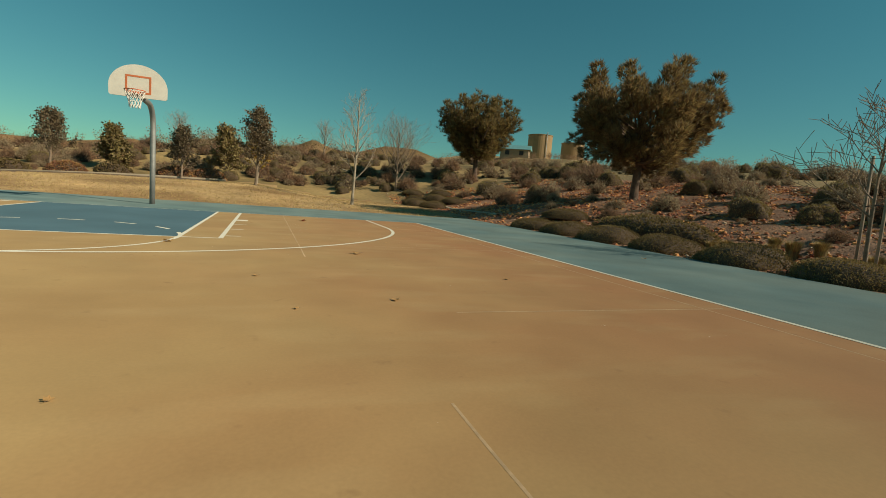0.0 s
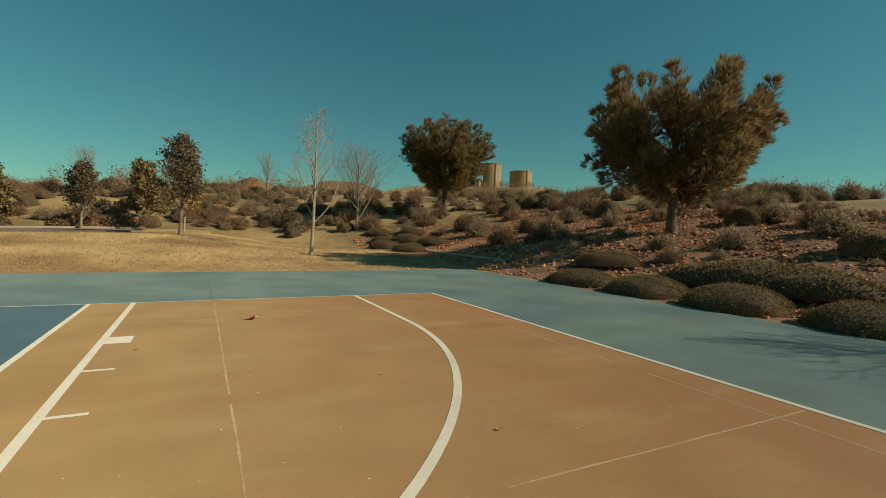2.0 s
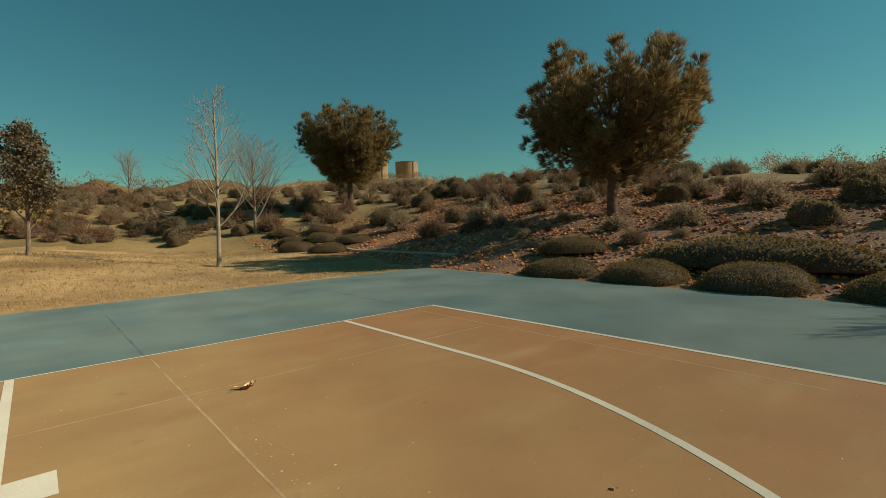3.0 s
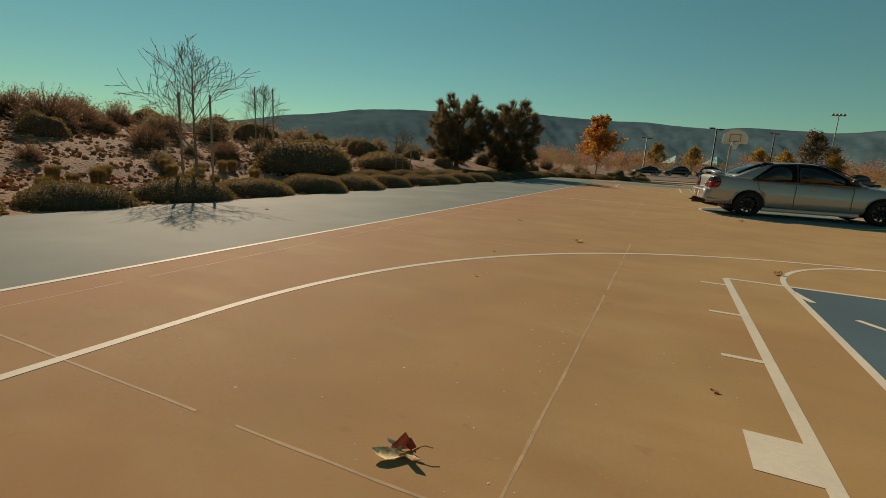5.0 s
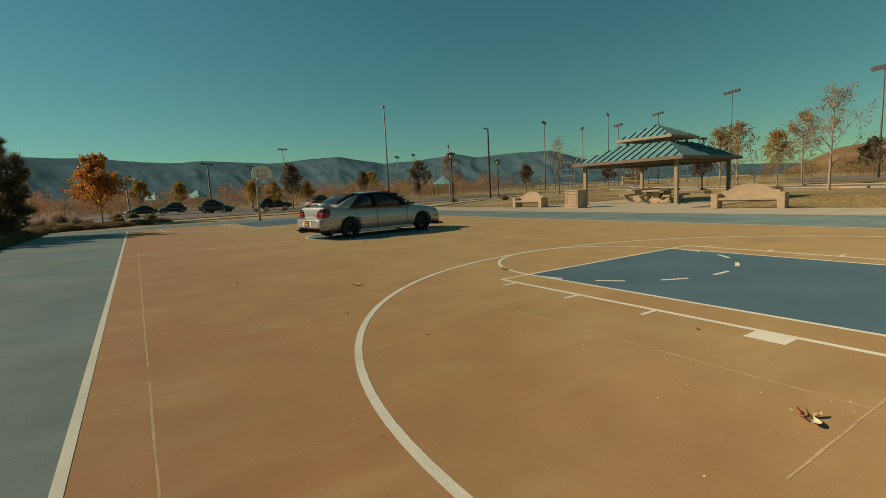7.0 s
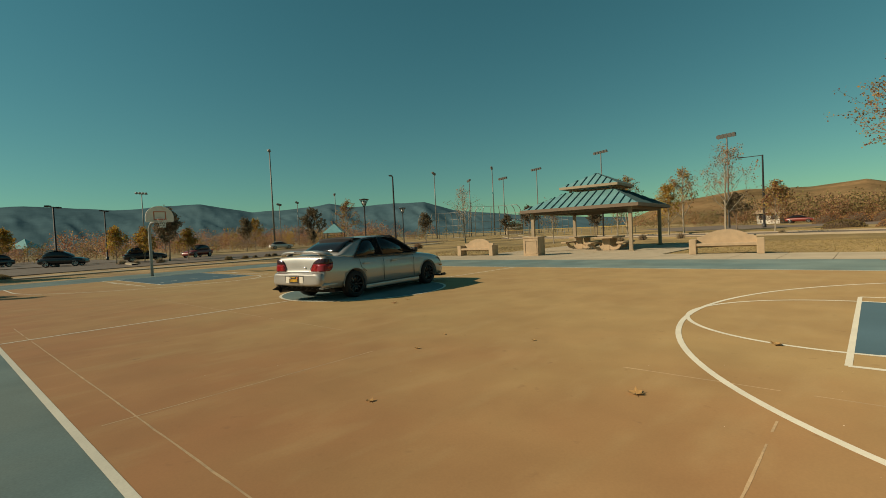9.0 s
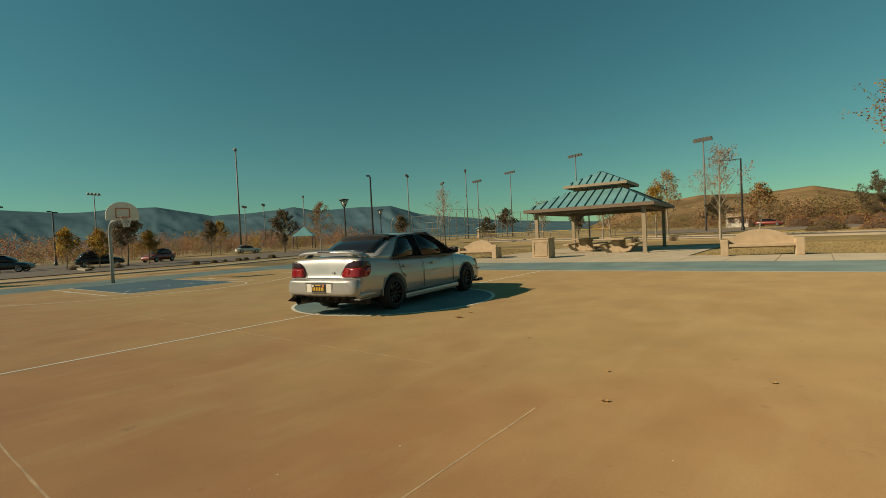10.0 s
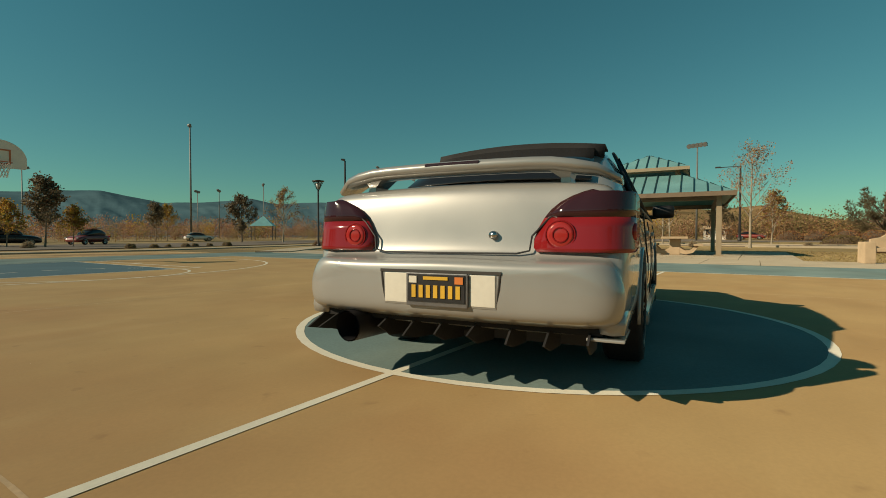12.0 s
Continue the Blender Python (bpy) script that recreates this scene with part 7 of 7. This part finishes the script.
P_WHITE = mat("white_car_paint", (0.62, 0.6, 0.56), 0.3, var=0.03, bump=0.0, coat=0.5)
P_BLACK = mat("black_car_paint", (0.02, 0.02, 0.022), 0.25, var=0.03, bump=0.0, coat=0.5)
P_RED = mat("dark_red_car_paint", (0.2, 0.03, 0.02), 0.3, var=0.03, bump=0.0, coat=0.5)
parked_car(at_ground(-43.5, -100.0, 2.9, dz=0.07) @ Matrix.Scale(1.1, 4), P_WHITE, "white saloon parked at the lot edge")
parked_car(at_ground(-17.6, -76, 0.5, dz=0.07), P_RED, "dark red sport utility vehicle in the lot", 0.3)
parked_car(at_ground(-2.2, -72, 2.6, dz=0.07), P_BLACK, "black sport utility vehicle in the lot", 0.35)
parked_car(at_ground(-9.6, -70.5, 3.0, dz=0.07), P_BLACK, "black sport utility vehicle in the lot", 0.35)
parked_car(at_ground(6.5, -84, 0.4, dz=0.07), P_BLACK, "low black car in the shade of the orange tree")
parked_car(at_ground(2, -92, 0.3, dz=0.07), P_BLACK, "black sport utility vehicle in the lot", 0.3)
parked_car(at_ground(-97, -16, 1.4, dz=0.07), P_RED, "dark red car in the far court")

# ---- leaves blown onto the court ----
M_DEADLEAF = leaf_mat("dry_maple_leaf", (0.44, 0.24, 0.10), 0.015, 0.2, trans=0.25)
M_DEADRED = leaf_mat("dry_red_leaf", (0.26, 0.07, 0.03), 0.03, 0.3, trans=0.2)


def dead_leaf(x, y, seed, size, material=None, z=0.01, label="curled dry maple leaf lying on the court"):
    """A lobed leaf, curled, with its stalk."""
    r = random.Random(seed)
    t = thing("fallen_leaf", Matrix.Translation((x, y, z)) @ Matrix.Rotation(r.uniform(0, 6.28), 4, "Z"), label, "leaf", "fallen leaves")
    bm = bmesh.new()
    lobes = [(0, 1.0), (0.3, 0.66), (0.7, 0.92), (1.1, 0.62), (1.55, 0.8), (2.2, 0.55), (2.9, 0.4), (3.38, 0.4), (4.08, 0.55), (4.73, 0.8), (5.18, 0.62), (5.58, 0.92), (5.98, 0.66)]

    def lift(px, py):
        q = math.hypot(px, py)
        return size * (0.05 + 0.42 * q * q * (0.6 + 0.5 * math.sin(3 * math.atan2(py, px) + seed)))
    c = bm.verts.new((0, 0, lift(0, 0)))
    ring1 = [bm.verts.new((0.5 * q * math.cos(a) * size, 0.5 * q * math.sin(a) * size, lift(0.5 * q * math.cos(a), 0.5 * q * math.sin(a)))) for a, q in lobes]
    ring2 = [bm.verts.new((q * math.cos(a) * size * 0.85, q * math.sin(a) * size, lift(q * math.cos(a), q * math.sin(a)))) for a, q in lobes]
    n = len(lobes)
    for i in range(n):
        j = (i + 1) % n
        bm.faces.new((c, ring1[i], ring1[j]))
        bm.faces.new((ring1[i], ring2[i], ring2[j], ring1[j]))
    part("blade", bm, material or M_DEADLEAF, t, smooth=False)
    bm = bmesh.new()
    tube(bm, [(0, 0, size * 0.05), (-0.5 * size, 0.05 * size, size * 0.16), (-1.0 * size, 0.2 * size, size * 0.3)], size * 0.02, 5)
    part("stalk", bm, M_BARK, t)
    return t


def curled_leaf(m):
    """A large dry leaf: one pale lobe rolled up, one red lobe standing."""
    t = thing("fallen_leaf", m, "large curled maple leaf, cream and dark red, on the court", "leaf", "fallen leaves")

    def lobe(name, spine, widths, curl, material, label):
        bm = bmesh.new()
        rows = []
        for (x, y, z), w in zip(spine, widths):
            rows.append([bm.verts.new((x, y + w * k / 3, z + curl * w * (abs(k) / 3) ** 1.6 + 0.004 * math.sin(9 * x * k + k))) for k in range(-3, 4)])
        for a, b in zip(rows, rows[1:]):
            for k in range(6):
                bm.faces.new((a[k], a[k + 1], b[k + 1], b[k]))
        part(name, bm, material, t, label, True)
    lobe("cream_lobe", [(0.02, 0, 0.012), (-0.02, -0.005, 0.008), (-0.06, -0.01, 0.008), (-0.10, -0.006, 0.018), (-0.125, 0.0, 0.035)], [0.012, 0.03, 0.038, 0.026, 0.004], 0.4, M_CREAMLEAF, "cream rolled lobe")
    lobe("small_lobe", [(0.0, 0.03, 0.015), (-0.03, 0.045, 0.02), (-0.065, 0.06, 0.04)], [0.012, 0.022, 0.003], 0.35, M_CREAMLEAF, "small pale lobe")
    lobe("side_lobe", [(0.02, -0.005, 0.012), (0.05, -0.03, 0.012), (0.085, -0.055, 0.03)], [0.012, 0.026, 0.003], 0.4, M_CREAMLEAF, "pale side lobe")
    lobe("far_lobe", [(0.01, 0.05, 0.02), (0.02, 0.08, 0.022), (0.015, 0.115, 0.045)], [0.015, 0.03, 0.003], 0.4, M_CREAMLEAF, "pale far lobe")
    bm = bmesh.new()
    cols = []
    for k in range(9):
        f = k / 8
        x = -0.045 + 0.12 * f
        top = (0.025, 0.04, 0.058, 0.07, 0.05, 0.042, 0.046, 0.035, 0.018)[k]
        cols.append([bm.verts.new((x + 0.012 * math.sin(5 * f), 0.02 + 0.035 * math.sin(3 * f) + 0.02 * q * q, 0.004 + top * q)) for q in (0, 0.4, 0.75, 1.0)])
    for a, b in zip(cols, cols[1:]):
        for k in range(3):
            bm.faces.new((a[k], a[k + 1], b[k + 1], b[k]))
    part("red_lobe", bm, M_DEADRED, t, "dark red standing lobe")
    bm = bmesh.new()
    tube(bm, [(-0.01, 0.0, 0.012), (0.04, 0.012, 0.02), (0.075, 0.02, 0.035)], 0.005, 6)
    part("vein", bm, M_YELLOW, t, "yellow leaf vein")
    bm = bmesh.new()
    tube(bm, [(0.07, 0.02, 0.035), (0.1, 0.02, 0.045), (0.135, 0.015, 0.04)], 0.0025, 5)
    part("stalk", bm, M_BARK, t)


M_CREAMLEAF = mat("pale_dry_leaf", (0.80, 0.68, 0.40), 0.75, var=0.2, scale=28, fine=120, bump=0.4, second=(0.46, 0.27, 0.10), dist=0.003)
curled_leaf(pose(4.08, -1.88, 0.006, 0, 0, -155) @ Matrix.Scale(0.92, 4))
for i, (x, y, s) in enumerate(((4.4, -7.8, 0.09), (1.93, -7.1, 0.1), (5.83, -9.6, 0.05), (10.12, -7.2, 0.07), (1.5, -14.1, 0.085), (1.0, -14.2, 0.05), (4.2, -10.65, 0.05), (-11.4, -6.1, 0.11), (2.9, -3.2, 0.03), (5.2, -6.2, 0.03), (3.4, -10.9, 0.03), (2.4, -12.3, 0.03), (10.5, 2.4, 0.05), (1.0, 3.2, 0.045), (4.9, -4.8, 0.025), (3.1, -9.6, 0.035))):
    dead_leaf(x, y, 310 + i, s, M_DEADRED if i in (4, 8, 12) else M_DEADLEAF)

M_GRIT = mat("pale_grit", (0.74, 0.62, 0.45), 0.9, var=0.2, scale=5, fine=40, bump=0)

# pale grit and crumbs swept along the joints
r = random.Random(77)
verts, faces = [], []
for k in range(420):
    if k % 3:
        x, y = r.uniform(2.6, 7.4), r.uniform(-6.5, -0.4)
    else:
        x, y = r.uniform(-6, 7.5), r.uniform(-30, -6)
    if k % 4 == 0:
        x = 3.68 + r.gauss(0.1, 0.12)
        y = r.uniform(-5, -0.6)
    sz = 0.0022 + 0.0055 * r.random() ** 3
    a = r.uniform(0, 6.28)
    i = len(verts)
    z = 0.0045
    for q in range(4):
        verts.append((x + sz * math.cos(a + q * 1.57) * (1 + 0.5 * (q % 2)), y + sz * math.sin(a + q * 1.57), z))
    verts.append((x, y, z + sz * 0.25))
    faces += [(i, i + 1, i + 4), (i + 1, i + 2, i + 4), (i + 2, i + 3, i + 4), (i + 3, i, i + 4)]
tagged(mesh_from("court_grit", verts, faces, M_GRIT), "pale grit and crumbs strewn over the court", "grit", kind="stuff")
